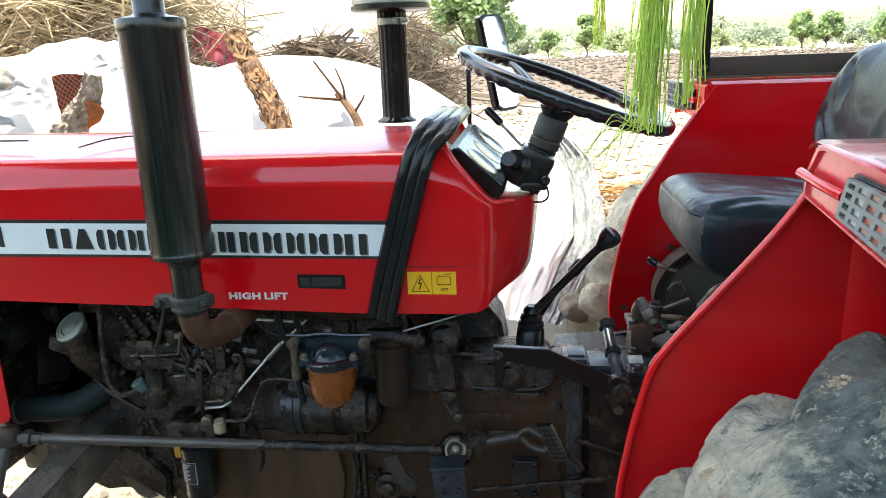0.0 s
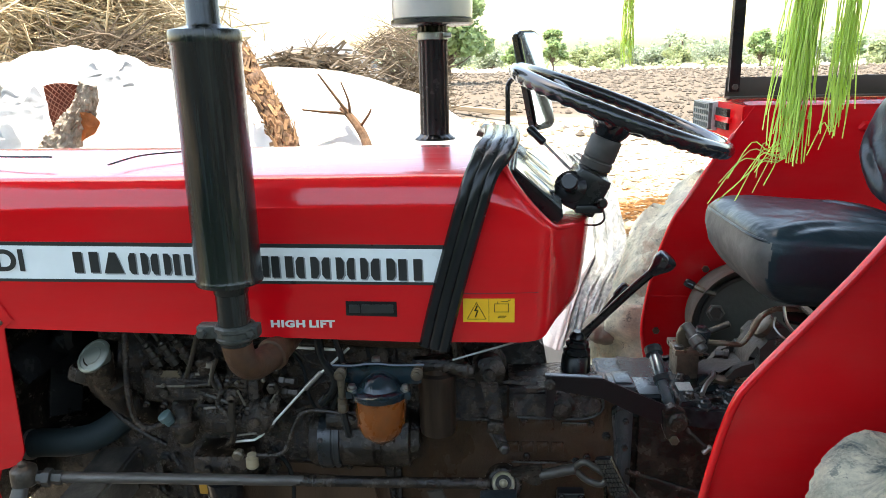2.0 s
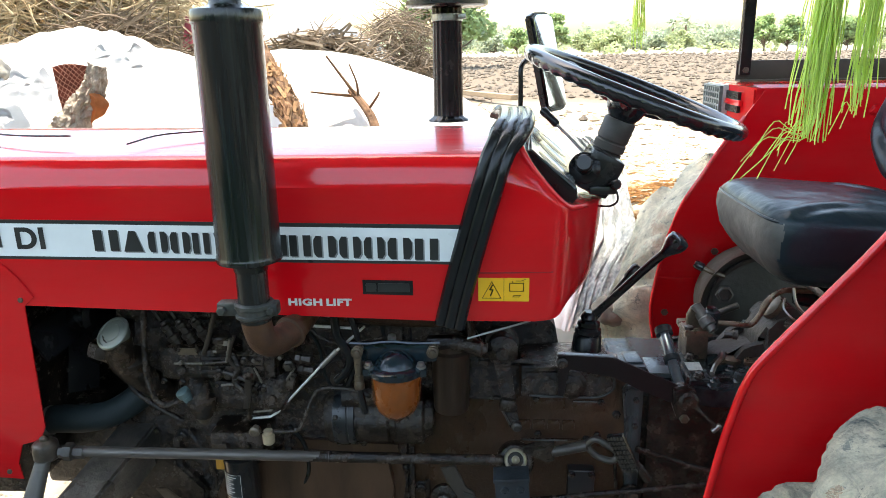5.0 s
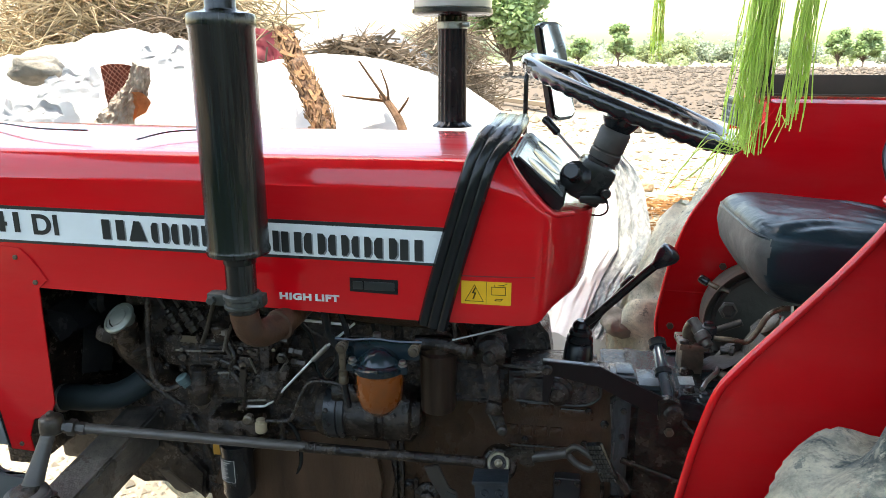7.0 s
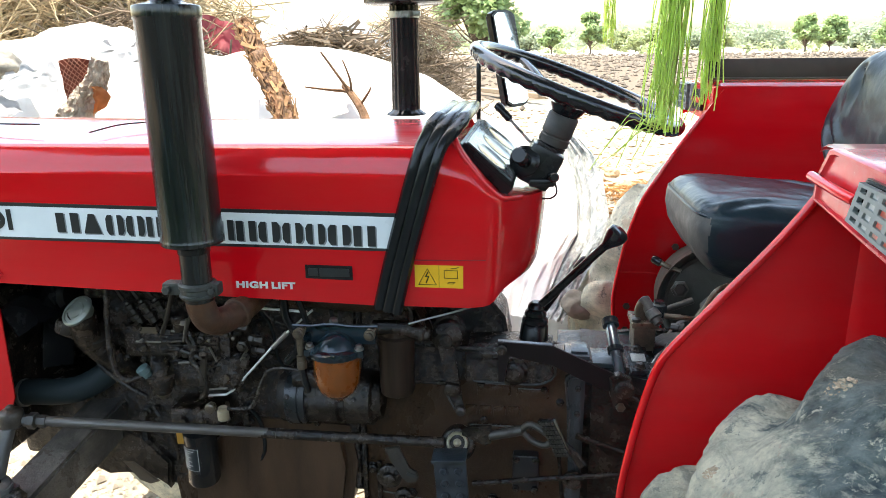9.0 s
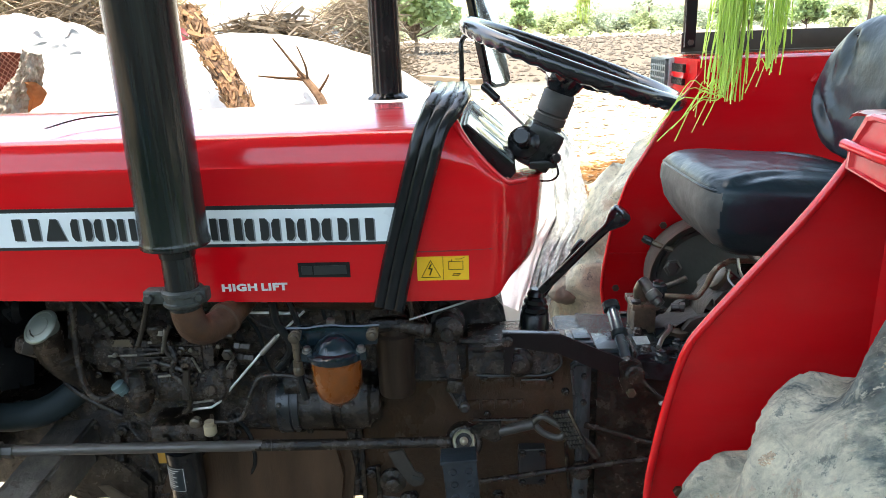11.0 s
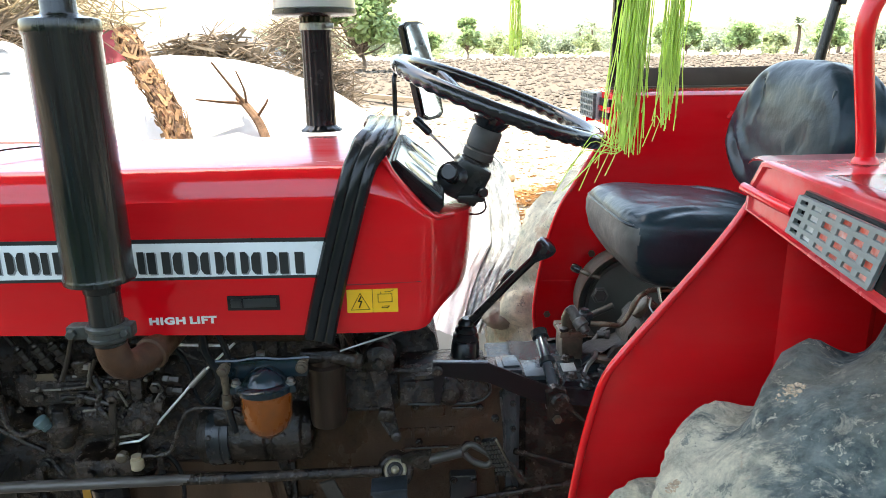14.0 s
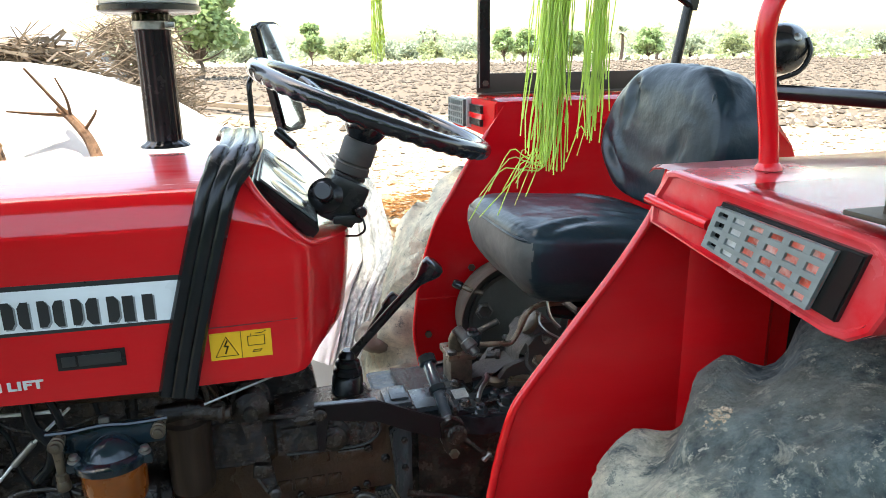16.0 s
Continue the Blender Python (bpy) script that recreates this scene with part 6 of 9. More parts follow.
def make_tyre(y0, y1, cx, cz, R, phase, label, crisp=0.0, rubber=TYRE):
    """A worn tractor tyre with slanting, rounded lugs; phase: how far its lugs are turned, in lugs."""
    ym, hw = (y0 + y1) / 2, (y1 - y0) / 2
    bm = bmesh.new()
    nu = 300
    prof = []
    for k in range(41):
        v = -1 + 2 * k / 40
        prof.append(v)
    lugs = 24
    rows = []
    for i in range(nu):
        a = 2 * math.pi * i / nu
        row = []
        for v in prof:
            # v: -1 near bead .. 1 far bead, tread in the middle
            s = v * 1.62
            if abs(s) < 0.86:
                yy, r = s * hw, R - 0.047 - 0.040 * (s / 0.86) ** 2
                tread = 1.0
            else:
                q = (abs(s) - 0.86) / 0.76
                sg = 1 if s > 0 else -1
                yy = sg * hw * (0.86 + 0.16 * math.sin(min(1, q * 2.2) * math.pi / 2) - 0.30 * smooth01(0.5, 1.0, q))
                r = R - 0.087 - 0.27 * q ** 1.15
                tread = max(0.0, 1 - q * 4.5)
            side = 1 if s > 0 else -1
            ph = (a * lugs / (2 * math.pi) + (0.0 if side > 0 else 0.5) + phase + abs(s) * 0.95) % 1.0
            w = abs(ph - 0.5) * 2
            lug = smooth01(0.86 - 0.16 * crisp, 0.22 + 0.24 * crisp, w)
            worn = smooth01(0.10, 0.85, abs(s))
            r += (0.030 * (1 - worn) + (0.052 + 0.016 * crisp) * lug * worn) * tread + 0.004 * nz(a * 9, v * 6, 2.2, 1.3)
            yy += side * 0.012 * lug * smooth01(0.8, 1.0, abs(s)) * tread
            row.append(bm.verts.new((cx + r * math.cos(a), ym + yy, cz + r * math.sin(a))))
        rows.append(row)
    for i in range(nu):
        A, B = rows[i], rows[(i + 1) % nu]
        for j in range(len(prof) - 1):
            bm.faces.new((A[j], A[j + 1], B[j + 1], B[j]))
    wheel = part("rear_wheel", bm, rubber, tractor, label, deg=80)
    bm = bmesh.new()
    turned(bm, (cx, ym - hw * 0.5, cz), (0, 1, 0), [(0, .30), (.01, .315), (.03, .29), (hw * 0.5, .28), (hw * 0.55, .10), (hw * .6, .09), (hw * 0.65, .28), (hw * .98, .29), (hw, .315), (hw + .01, .3)], 48)
    part("rim", bm, mat("rim_paint", (0.50, 0.50, 0.47), 0.4, dust=(0.3, 0.24, 0.17), damount=0.6), wheel, "pale dusty steel rim")
    return wheel


tyre_near = make_tyre(0.53, 0.925, 0.763, 0.645, 0.670, 0.85, "large worn rear tyre pale with dried mud")
make_tyre(1.83, 2.22, 0.834, 0.700, 0.670, 0.55, "large chalky rear tyre, paled in colour to look sunlit", crisp=1.0, rubber=SUNTYRE)


def tyre_mud(wheel):
    """Crusts of dried straw mud on the tyre beside the camera."""
    rnd = random.Random(21)
    bm = bmesh.new()
    for c, nrm, size, n in (((.407, .795, 1.190), (-.5, -.05, .87), .014, 46), ((.225, .824, .978), (-.4, -.3, .86), .016, 50), ((.210, .762, .984), (-.8, .1, .6), .026, 90),
                            ((.226, .727, 1.013), (-.85, 0, .5), .024, 90), ((.250, .705, 1.043), (-.75, -.1, .66), .020, 70), ((.271, .786, 1.071), (-.66, -.1, .75), .009, 30), ((.345, .64, 1.13), (-.6, -.1, .8), .008, 14)):
        c, nrm = Vector(c), Vector(nrm).normalized()
        x, y, _ = frame_of(nrm)
        for k in range(4 * n):
            a, r = rnd.uniform(0, 6.3), size * math.sqrt(rnd.random())
            if nz(math.cos(a) * r * 90 + k % 3, math.sin(a) * r * 90, 1.5, 1.0) < -0.15:
                continue
            lump(bm, c + x * (math.cos(a) * r) + y * (math.sin(a) * r * 1.3) + nrm * (0.0036 - 0.36 * r * r / size), rnd.uniform(.0010, .0030), k)
    tagged(part("dried_mud", bm, mat("pale_straw_mud", (0.40, 0.32, 0.225), 0.9, var=0.45, scale=60, island=True), wheel, "crusts of pale dried mud"), kind="stuff")


# ---- engine, gearbox and controls ----
tyre_mud(tyre_near)


def simple(name, bm, m, parent, label=""):
    return part(name, bm, m, parent, label)


def make_radiator():
    bm = bmesh.new()
    box(bm, (-1.13, 1.205, 0.74), (-1.06, 1.585, 1.36), bev=.004)
    rad = simple("radiator", bm, DARKIRON, tractor, "dark radiator inside the front panels")
    bm = bmesh.new()
    slab(bm, [(-1.10, .56), (-.80, .56), (-.80, 1.17), (-1.10, 1.17)], "y", 1.575, 1.581, bev=.001)
    box(bm, (-1.06, 1.36, 1.13), (-.87, 1.58, 1.16), bev=.004)
    simple("fan_shroud", bm, DARKIRON, rad, "dark fan shroud")
    x = -1.035
    fan = simple("fan", turned(bmesh.new(), (x, CY, 1.05), (1, 0, 0), [(0, .04), (.05, .04), (.06, .03)], 18), BLACKP, rad, "black cooling fan")
    for k in range(5):
        m = Matrix.Translation((x + .03, CY, 1.05)) @ Matrix.Rotation(radians(72 * k + 20), 4, "X") @ Matrix.Rotation(radians(28), 4, "Z")
        simple("fan_blade", box(bmesh.new(), (-.004, -.035, .03), (.004, .035, .165), m, bev=.002), BLACKP, rad)
    bm = bmesh.new()
    pipe(bm, [(-1.07, 1.29, .852), (-1.02, 1.29, .858), (-.97, 1.295, .857), (-.915, 1.31, .866), (-.86, 1.34, .90), (-.82, 1.38, .95)], 0.0285, seg=18)
    ho = simple("coolant_hose", bm, mat("faded_teal_rubber", (0.010, 0.018, 0.0195), 0.6, var=0.3, scale=12, dust=(0.026, 0.032, 0.031), dscale=6, damount=0.3, bump=0.05, spec=0.3), rad, "thick faded blue-green rubber coolant hose")
    bm = bmesh.new()
    turned(bm, (-1.052, 1.29, .853), (1, 0, .05), [(0, .029), (.001, .0308), (.009, .0308), (.010, .029)], 22)
    simple("hose_clip", bm, STEEL, ho)
    return rad


make_radiator()


def make_engine():
    bm = bmesh.new()
    slab(bm, [(-0.93, 0.64), (-0.75, 0.605), (-0.73, 0.62), (-0.30, 0.62), (-0.30, 1.135), (-0.86, 1.14), (-0.86, 0.98), (-0.93, 0.83)], "y", 1.335, 1.60, bev=.012)
    eng = part("engine_block", bm, GREASE, tractor, "greasy dark engine block")
    bm = bmesh.new()
    slab(bm, [(-0.742, 0.63), (-0.735, 0.56), (-0.70, 0.548), (-0.55, 0.545), (-0.52, 0.56), (-0.495, 0.60), (-0.37, 0.585), (-0.33, 0.60), (-0.315, 0.70), (-0.33, 0.79), (-0.56, 0.80), (-0.60, 0.74), (-0.70, 0.72)], "y", 1.305, 1.58, bev=.022)
    part("sump", bm, mat("oily_brown_sump", (0.046, 0.027, 0.0165), 0.24, var=0.7, scale=7, stretch=(1.4, 1, .35), bump=0.3, bscale=30, brough=0.7, dust=(0.085, 0.042, 0.020), dscale=3.5, damount=0.5, spec=0.4), eng, "brown oily sump")
    # ribs and lower castings
    bm = bmesh.new()
    slab(bm, [(-0.94, 0.66), (-0.90, 0.64), (-0.80, 0.66), (-0.755, 0.61), (-0.745, 0.68), (-0.80, 0.74), (-0.92, 0.80)], "y", 1.315, 1.345, bev=.006)
    part("front_casting", bm, DARKIRON, eng)
    for k, x in enumerate((-0.80, -0.56)):
        part("rib", box(bmesh.new(), (x - .007, 1.318, .63), (x + .007, 1.345, .80 + .03 * (k % 2)), bev=.003), GREASE, eng)
    rnd = random.Random(4)
    for k in range(16):
        x, z = rnd.uniform(-0.85, -0.34), rnd.choice((.64, .69, .81, 1.085, 1.115))
        part("block_bolt", bolt(bmesh.new(), (x, 1.334, z), (0, -1, 0), rnd.uniform(.006, .010), .009), DARKIRON, eng)
    # cylinder head and manifold
    bm = bmesh.new()
    box(bm, (-0.88, 1.30, 1.075), (-0.25, 1.58, 1.16), bev=.008)
    part("cylinder_head", bm, DARKIRON, eng)
    bm = bmesh.new()
    pipe(bm, [(-0.46, 1.31, 1.11), (-0.36, 1.285, 1.105), (-0.25, 1.285, 1.10), (-0.18, 1.30, 1.10)], .028, seg=14)
    for x in (-.42, -.33, -.24):
        box(bm, (x - .022, 1.27, 1.078), (x + .022, 1.32, 1.132), bev=.005)
    part("manifold", bm, BROWNIRON, eng, "brown exhaust manifold")
    # oil filler
    bm = bmesh.new()
    pipe(bm, [(-.795, 1.335, .90), (-.822, 1.285, .95), (-.845, 1.245, 1.01), (-.835, 1.222, 1.075)], .026, seg=16)
    box(bm, (-.905, 1.225, 1.015), (-.84, 1.26, 1.048), turn_about((-.87, 1.24, 1.03), 0, 18, 0), bev=.008)
    fil = part("oil_filler", bm, GREASE, eng, "dark oil filler neck")
    bm = bmesh.new()
    turned(bm, (-.838, 1.218, 1.078), (-0.26, -0.64, 0.72), [(-.014, .024), (0, .026), (.002, .0335), (.006, .0335), (.008, .031), (.0082, .028), (.0065, .027), (.007, .018), (.0085, .017), (.0085, .001)], 36)
    part("filler_cap", bm, mat("pale_cap", (0.135, 0.150, 0.125), 0.28, metal=0.5, var=0.12, dust=(0.16, 0.14, 0.10), damount=0.4, dscale=20), fil, "pale metal filler cap")
    BRACKETD = mat("greasy_brown_steel", (0.034, 0.026, 0.019), 0.3, metal=0.2, var=0.4, scale=40, dust=(0.016, 0.011, 0.008), dscale=25, damount=0.7, bump=0.1)
    # injection pump
    pump = empty("pump_tmp", (0, 0, 0), "", "")
    bm = bmesh.new()
    m = turn_about((-.66, 1.29, .98), 0, 3, 0)
    box(bm, (-.785, 1.268, .955), (-.555, 1.335, 1.025), m, bev=.010)
    box(bm, (-.73, 1.26, .90), (-.54, 1.335, .965), m, bev=.012)
    box(bm, (-.62, 1.268, 1.02), (-.53, 1.33, 1.065), m, bev=.010)
    inj = part("injection_pump", bm, GREASE, tractor, "dark greasy fuel injection pump")
    bpy.data.objects.remove(pump)
    for k in range(3):
        x, z = -.757 + .031 * k, 1.052 + .005 * k
        bm = bmesh.new()
        turned(bm, (x + .006, 1.285, z - .022), (-.48, -.12, 1), [(0, .0105), (.012, .0105), (.014, .0125), (.022, .0125), (.024, .008), (.036, .008), (.038, .0105), (.046, .0105), (.049, .006), (.054, .005)], 8)
        part("delivery_valve", bm, BRACKETD, inj, "greasy brown delivery valve")
        a = Vector((x - .020, 1.279, z + .030))
        part("injector_pipe", pipe(bmesh.new(), [a, a + Vector((-.012, 0, .022)), a + Vector((-.016, 0, .040)), a + Vector((-.006, .004, .050)), a + Vector((.006, .02, .045)), a + Vector((.012, .05, .035))], .0042, seg=8), BRACKETD, inj)
    for p, ax, pr, m_ in (((-.651, 1.262, 1.03), (0, -.2, 1), [(0, .015), (.02, .015), (.023, .0175), (.034, .0175), (.037, .013)], DARKIRON),
                          ((-.563, 1.262, 1.045), (0, -1, .1), [(0, .018), (.008, .018), (.012, .010), (.022, .010)], DARKIRON),
                          ((-.60, 1.258, .985), (0, -1, 0), [(0, .016), (.010, .016), (.014, .008), (.020, .008)], GREASE),
                          ((-.545, 1.275, .955), (1, -.2, 0), [(0, .024), (.012, .024), (.016, .016), (.03, .014)], GREASE),
                          ((-.66, 1.258, .985), (0, -1, 0), [(0, .010), (.008, .010), (.010, .006), (.016, .006)], DARKIRON),
                          ((-.74, 1.266, .985), (0, -1, 0), [(0, .009), (.006, .009)], DARKIRON),
                          ((-.70, 1.258, .935), (0, -1, 0), [(0, .009), (.006, .009)], DARKIRON),
                          ((-.58, 1.258, .92), (0, -1, 0), [(0, .010), (.006, .010)], DARKIRON)):
        part("fitting", turned(bmesh.new(), p, ax, pr, 14), m_, inj)
    bm = bmesh.new()
    slab(bm, [(-.745, 1.016), (-.742, 1.022), (-.745, 1.030), (-.705, 1.030), (-.708, 1.023), (-.705, 1.016)], "y", 1.2655, 1.2672)
    part("maker_plate", bm, CREAM, inj, "small pale metal plate")
    bm = bmesh.new()
    pipe(bm, [(-.632, 1.252, 1.03), (-.620, 1.248, 1.00), (-.628, 1.246, .97), (-.606, 1.244, .94), (-.605, 1.246, .90), (-.618, 1.25, .885)], .0065, seg=8)
    part("control_lever", bm, DARKIRON, inj)
    # side cover with fins, studs, governor and unions of the pump
    bm = bmesh.new()
    box(bm, (-.705, 1.262, .968), (-.575, 1.270, 1.014), bev=.003)
    for k in range(4):
        box(bm, (-.700, 1.257, .974 + .010 * k), (-.580, 1.263, .978 + .010 * k), bev=.001)
    part("pump_cover", bm, GREASE, inj)
    for k in range(7):
        x = -.778 + .036 * k
        part("pump_stud", turned(bmesh.new(), (x, 1.268, .961 - .002 * k), (0, -1, 0), [(0, .0065), (.006, .0065), (.007, .004), (.012, .0038)], 6), DARKIRON, inj)
        part("pump_stud", turned(bmesh.new(), (x, 1.27, 1.024 - .001 * k), (0, -.3, 1), [(0, .0055), (.006, .0055), (.007, .0035), (.014, .0033)], 6), DARKIRON, inj)
    part("governor", turned(bmesh.new(), (-.562, 1.268, .932), (0, -1, 0), [(0, .036), (.006, .036), (.010, .030), (.016, .026), (.018, .012), (.024, .010)], 24), GREASE, inj)
    for k in range(6):
        a = radians(60 * k + 20)
        part("pump_stud", turned(bmesh.new(), (-.562 + .031 * math.cos(a), 1.263, .932 + .031 * math.sin(a)), (0, -1, 0), [(0, .0045), (.004, .0045), (.005, .003)], 6), DARKIRON, inj)
    for p in ((-.540, 1.270, 1.036), (-.512, 1.275, 1.008), (-.508, 1.275, .985)):
        part("union", turned(bmesh.new(), p, (1, -.25, 0), [(0, .010), (.010, .010), (.012, .0075), (.022, .0075), (.023, .009), (.032, .009), (.034, .005)], 6), BRACKETD, inj)
    part("link", rod(bmesh.new(), (-.650, 1.248, .990), (-.600, 1.246, .972), .0045), BRACKETG, inj)
    part("link", rod(bmesh.new(), (-.690, 1.250, 1.006), (-.640, 1.250, 1.010), .0045), DARKIRON, inj)
    part("spring", pipe(bmesh.new(), [(-.655 + .0022 * k, 1.246 + .005 * math.cos(k * 1.57), .955 + .005 * math.sin(k * 1.57)) for k in range(24)], .0012, seg=5, smooth=False), BRACKETG, inj)
    # nuts, stop lever and thin rods on the pump's face
    for x, z, r in ((-0.666, 0.973, 0.007), (-0.644, 0.978, 0.01), (-0.626, 0.975, 0.006), (-0.606, 0.985, 0.012), (-0.618, 0.954, 0.008), (-0.596, 0.941, 0.007), (-0.575, 0.952, 0.008), (-0.547, 0.959, 0.007), (-0.524, 0.999, 0.012), (-0.517, 0.977, 0.007), (-0.583, 0.924, 0.007), (-0.61, 1.01, 0.008), (-0.551, 1.024, 0.008)):
        part("pump_nut", turned(bmesh.new(), (x, 1.262, z), (0, -1, 0), [(0, r), (.006, r), (.008, r * .65), (.014, r * .6), (.015, r * .3)], 6), BRACKETD, inj)
    part("stop_lever", slab(bmesh.new(), [(-0.605, 0.984), (-0.592, 0.986), (-0.601, 0.916), (-0.615, 0.916)], "y", 1.238, 1.243, bev=.0015), BRACKETD, inj)
    part("thin_rod", pipe(bmesh.new(), [(-0.62, 1.245, 1.066), (-0.635, 1.245, 1.021), (-0.619, 1.245, 0.992)], .0035, seg=8), BRACKETD, inj)
    part("thin_rod", pipe(bmesh.new(), [(-0.653, 1.245, 1.112), (-0.671, 1.245, 1.058), (-0.684, 1.245, 1.027)], .0048, seg=8), BRACKETD, inj)
    part("hose_clamp", turned(bmesh.new(), (-.640, 1.252, 1.046), (.15, 0, 1), [(0, .010), (.010, .010), (.012, .006)], 10), STEEL, inj)
    # small pale rods and screws that stand in for glints on the pump
    GLINT = mat("glint_metal", (0.20, 0.175, 0.14), 0.3, metal=0.4, var=0.5, scale=50, dust=(0.012, 0.009, 0.007), dscale=40, damount=0.9)
    for p, q, r in (((-.668, 1.253, 1.029), (-.633, 1.253, 1.030), .0030), ((-.752, 1.260, 1.000), (-.652, 1.253, 1.004), .0022), ((-.655, 1.242, .964), (-.630, 1.242, .966), .0028),
                    ((-.628, 1.243, 1.060), (-.640, 1.243, 1.012), .0026), ((-.560, 1.255, 1.052), (-.520, 1.262, 1.040), .0030), ((-.600, 1.247, .905), (-.560, 1.250, .908), .0024),
                    ((-.535, 1.262, .962), (-.515, 1.266, .992), .0026), ((-.588, 1.246, 1.000), (-.575, 1.246, .968), .0022)):
        part("glint_edge", rod(bmesh.new(), p, q, r, seg=8), GLINT, inj)
    for x, z in ((-.625, .970), (-.590, 1.012), (-.538, 1.018), (-.690, .952), (-.735, 1.005)):
        part("small_screw", turned(bmesh.new(), (x, 1.256, z), (0, -1, 0), [(0, .0042), (.006, .0042), (.0075, .0028), (.0078, .0005)], 10), GLINT, inj)
    for k in range(3):
        part("bracket_lump", box(bmesh.new(), (-.892 + .016 * k, 1.222, 1.020 + .007 * k), (-.874 + .016 * k, 1.245, 1.046 + .004 * k), turn_about((-.87, 1.24, 1.03), 8 * k, 18 - 14 * k, 20), bev=.004), BRACKETD, fil)
    part("neck_clamp", turned(bmesh.new(), (-.833, 1.252, 1.018), (-.1, .45, -1), [(0, .0275), (.001, .030), (.012, .030), (.013, .0275)], 20), BRACKETD, fil)
    # plate hanging below the front casting
    part("hanger_plate", slab(bmesh.new(), [(-.850, .686), (-.826, .687), (-.768, .640), (-.792, .632), (-.815, .640)], "y", 1.300, 1.306, bev=.002), mat("brown_rusty_plate", (0.12, 0.085, 0.055), 0.5, var=0.4, scale=20, dust=(0.02, 0.015, 0.01), dscale=9, damount=0.6), eng, "bent brown plate")
    # lift pump
    bm = bmesh.new()
    turned(bm, (-.697, 1.245, .893), (0, 0, 1), [(0, .014), (.004, .017), (.012, .017), (.016, .024), (.030, .028), (.042, .028), (.046, .018), (.062, .0155), (.075, .0155), (.078, .011)], 20)
    lp = part("lift_pump", bm, GREASE, eng, "small diaphragm fuel pump")
    part("valve_cap", turned(bmesh.new(), (-.72, 1.238, .935), (-.35, -.3, .8), [(0, .010), (.010, .010), (.012, .013), (.024, .013), (.026, .009)], 12), mat("verdigris", (0.075, 0.115, 0.115), 0.4, var=0.4), lp)
    part("valve_cap", turned(bmesh.new(), (-.697, 1.245, .884), (0, 0, 1), [(0, .010), (.008, .015), (.010, .015)], 12), CREAM, lp)
    # pipes
    part("fuel_pipe", pipe(bmesh.new(), [(-.789, 1.245, 1.13), (-.797, 1.24, 1.035), (-.796, 1.24, .956), (-.773, 1.238, .922), (-.728, 1.238, .937)], .0062, seg=10), GREASE, eng, "dark bent fuel pipe")
    bm = bmesh.new()
    pipe(bm, [(-.372, 1.255, 1.083), (-.449, 1.26, 1.013), (-.555, 1.262, .897), (-.570, 1.26, .888), (-.615, 1.255, .886)], .0025, seg=10, smooth=False)
    BRIGHT = mat("bright_zinc", (0.78, 0.77, 0.72), 0.38, metal=0.35, var=0.15, scale=40, dust=(0.25, 0.22, 0.18), dscale=30, damount=0.4)
    tr = part("throttle_rod", bm, BRIGHT, eng, "bright thin throttle rod")
    part("turnbuckle", rod(bmesh.new(), (-.428, 1.259, 1.032), (-.462, 1.26, .997), .0052), STEEL, tr)
    part("fuel_pipe", pipe(bmesh.new(), [(-.360, 1.21, .963), (-.40, 1.235, .963), (-.455, 1.24, .962), (-.478, 1.24, .938), (-.503, 1.24, .880), (-.525, 1.24, .869), (-.575, 1.24, .867)], .0045, seg=8, per=4), DARKIRON, eng, "dark bent fuel pipe")
    bm = bmesh.new()
    turned(bm, (-.569, 1.236, .872), (0, 0, -1), [(0, .009), (.006, .009), (.008, .012), (.026, .012), (.030, .008)], 14)
    part("drain_plug", bm, WHITEPL, eng, "cream plastic plug")
    part("union", turned(bmesh.new(), (-.596, 1.245, .868), (0, -1, 0), [(0, .011), (.012, .011), (.015, .007)], 8), CREAM, eng)
    part("fuel_hose", pipe(bmesh.new(), [(-.428, 1.25, 1.12), (-.422, 1.245, 1.068), (-.402, 1.245, 1.03), (-.408, 1.25, .998), (-.432, 1.26, .968)], .0085, seg=10), RUBBER, eng, "black fuel hose")
    part("fuel_hose", pipe(bmesh.new(), [(-.402, 1.25, 1.12), (-.385, 1.25, 1.06), (-.392, 1.255, 1.01), (-.415, 1.27, .95)], .006, seg=10), RUBBER, eng, "black fuel hose")
    part("thin_rod", rod(bmesh.new(), (-.50, 1.262, 1.082), (-.385, 1.262, 1.076), .0028), BRIGHT, eng)
    # oil filter
    bm = bmesh.new()
    turned(bm, (-.644, 1.272, .668), (0, 0, 1), [(0, .022), (.003, .030), (.010, .0335), (.112, .0335), (.118, .0345), (.126, .0345), (.128, .030)], 28)
    of = part("oil_filter", bm, BLACKP, eng, "black spin-on oil filter")
    bm = bmesh.new()
    for i in range(9):
        a0, a1 = radians(205 + 9 * i), radians(214 + 9 * i)
        r = .0342
        q = [(-.644 + r * math.cos(a), 1.272 + r * math.sin(a), z) for a, z in ((a0, .715), (a1, .715), (a1, .768), (a0, .768))]
        bm.faces.new([bm.verts.new(p) for p in q])
    bmesh.ops.remove_doubles(bm, verts=bm.verts, dist=1e-5)
    lab = part("label", bm, mat("black_label", (0.014, 0.020, 0.022), 0.35, var=0.2), of, "black filter label with pale print")
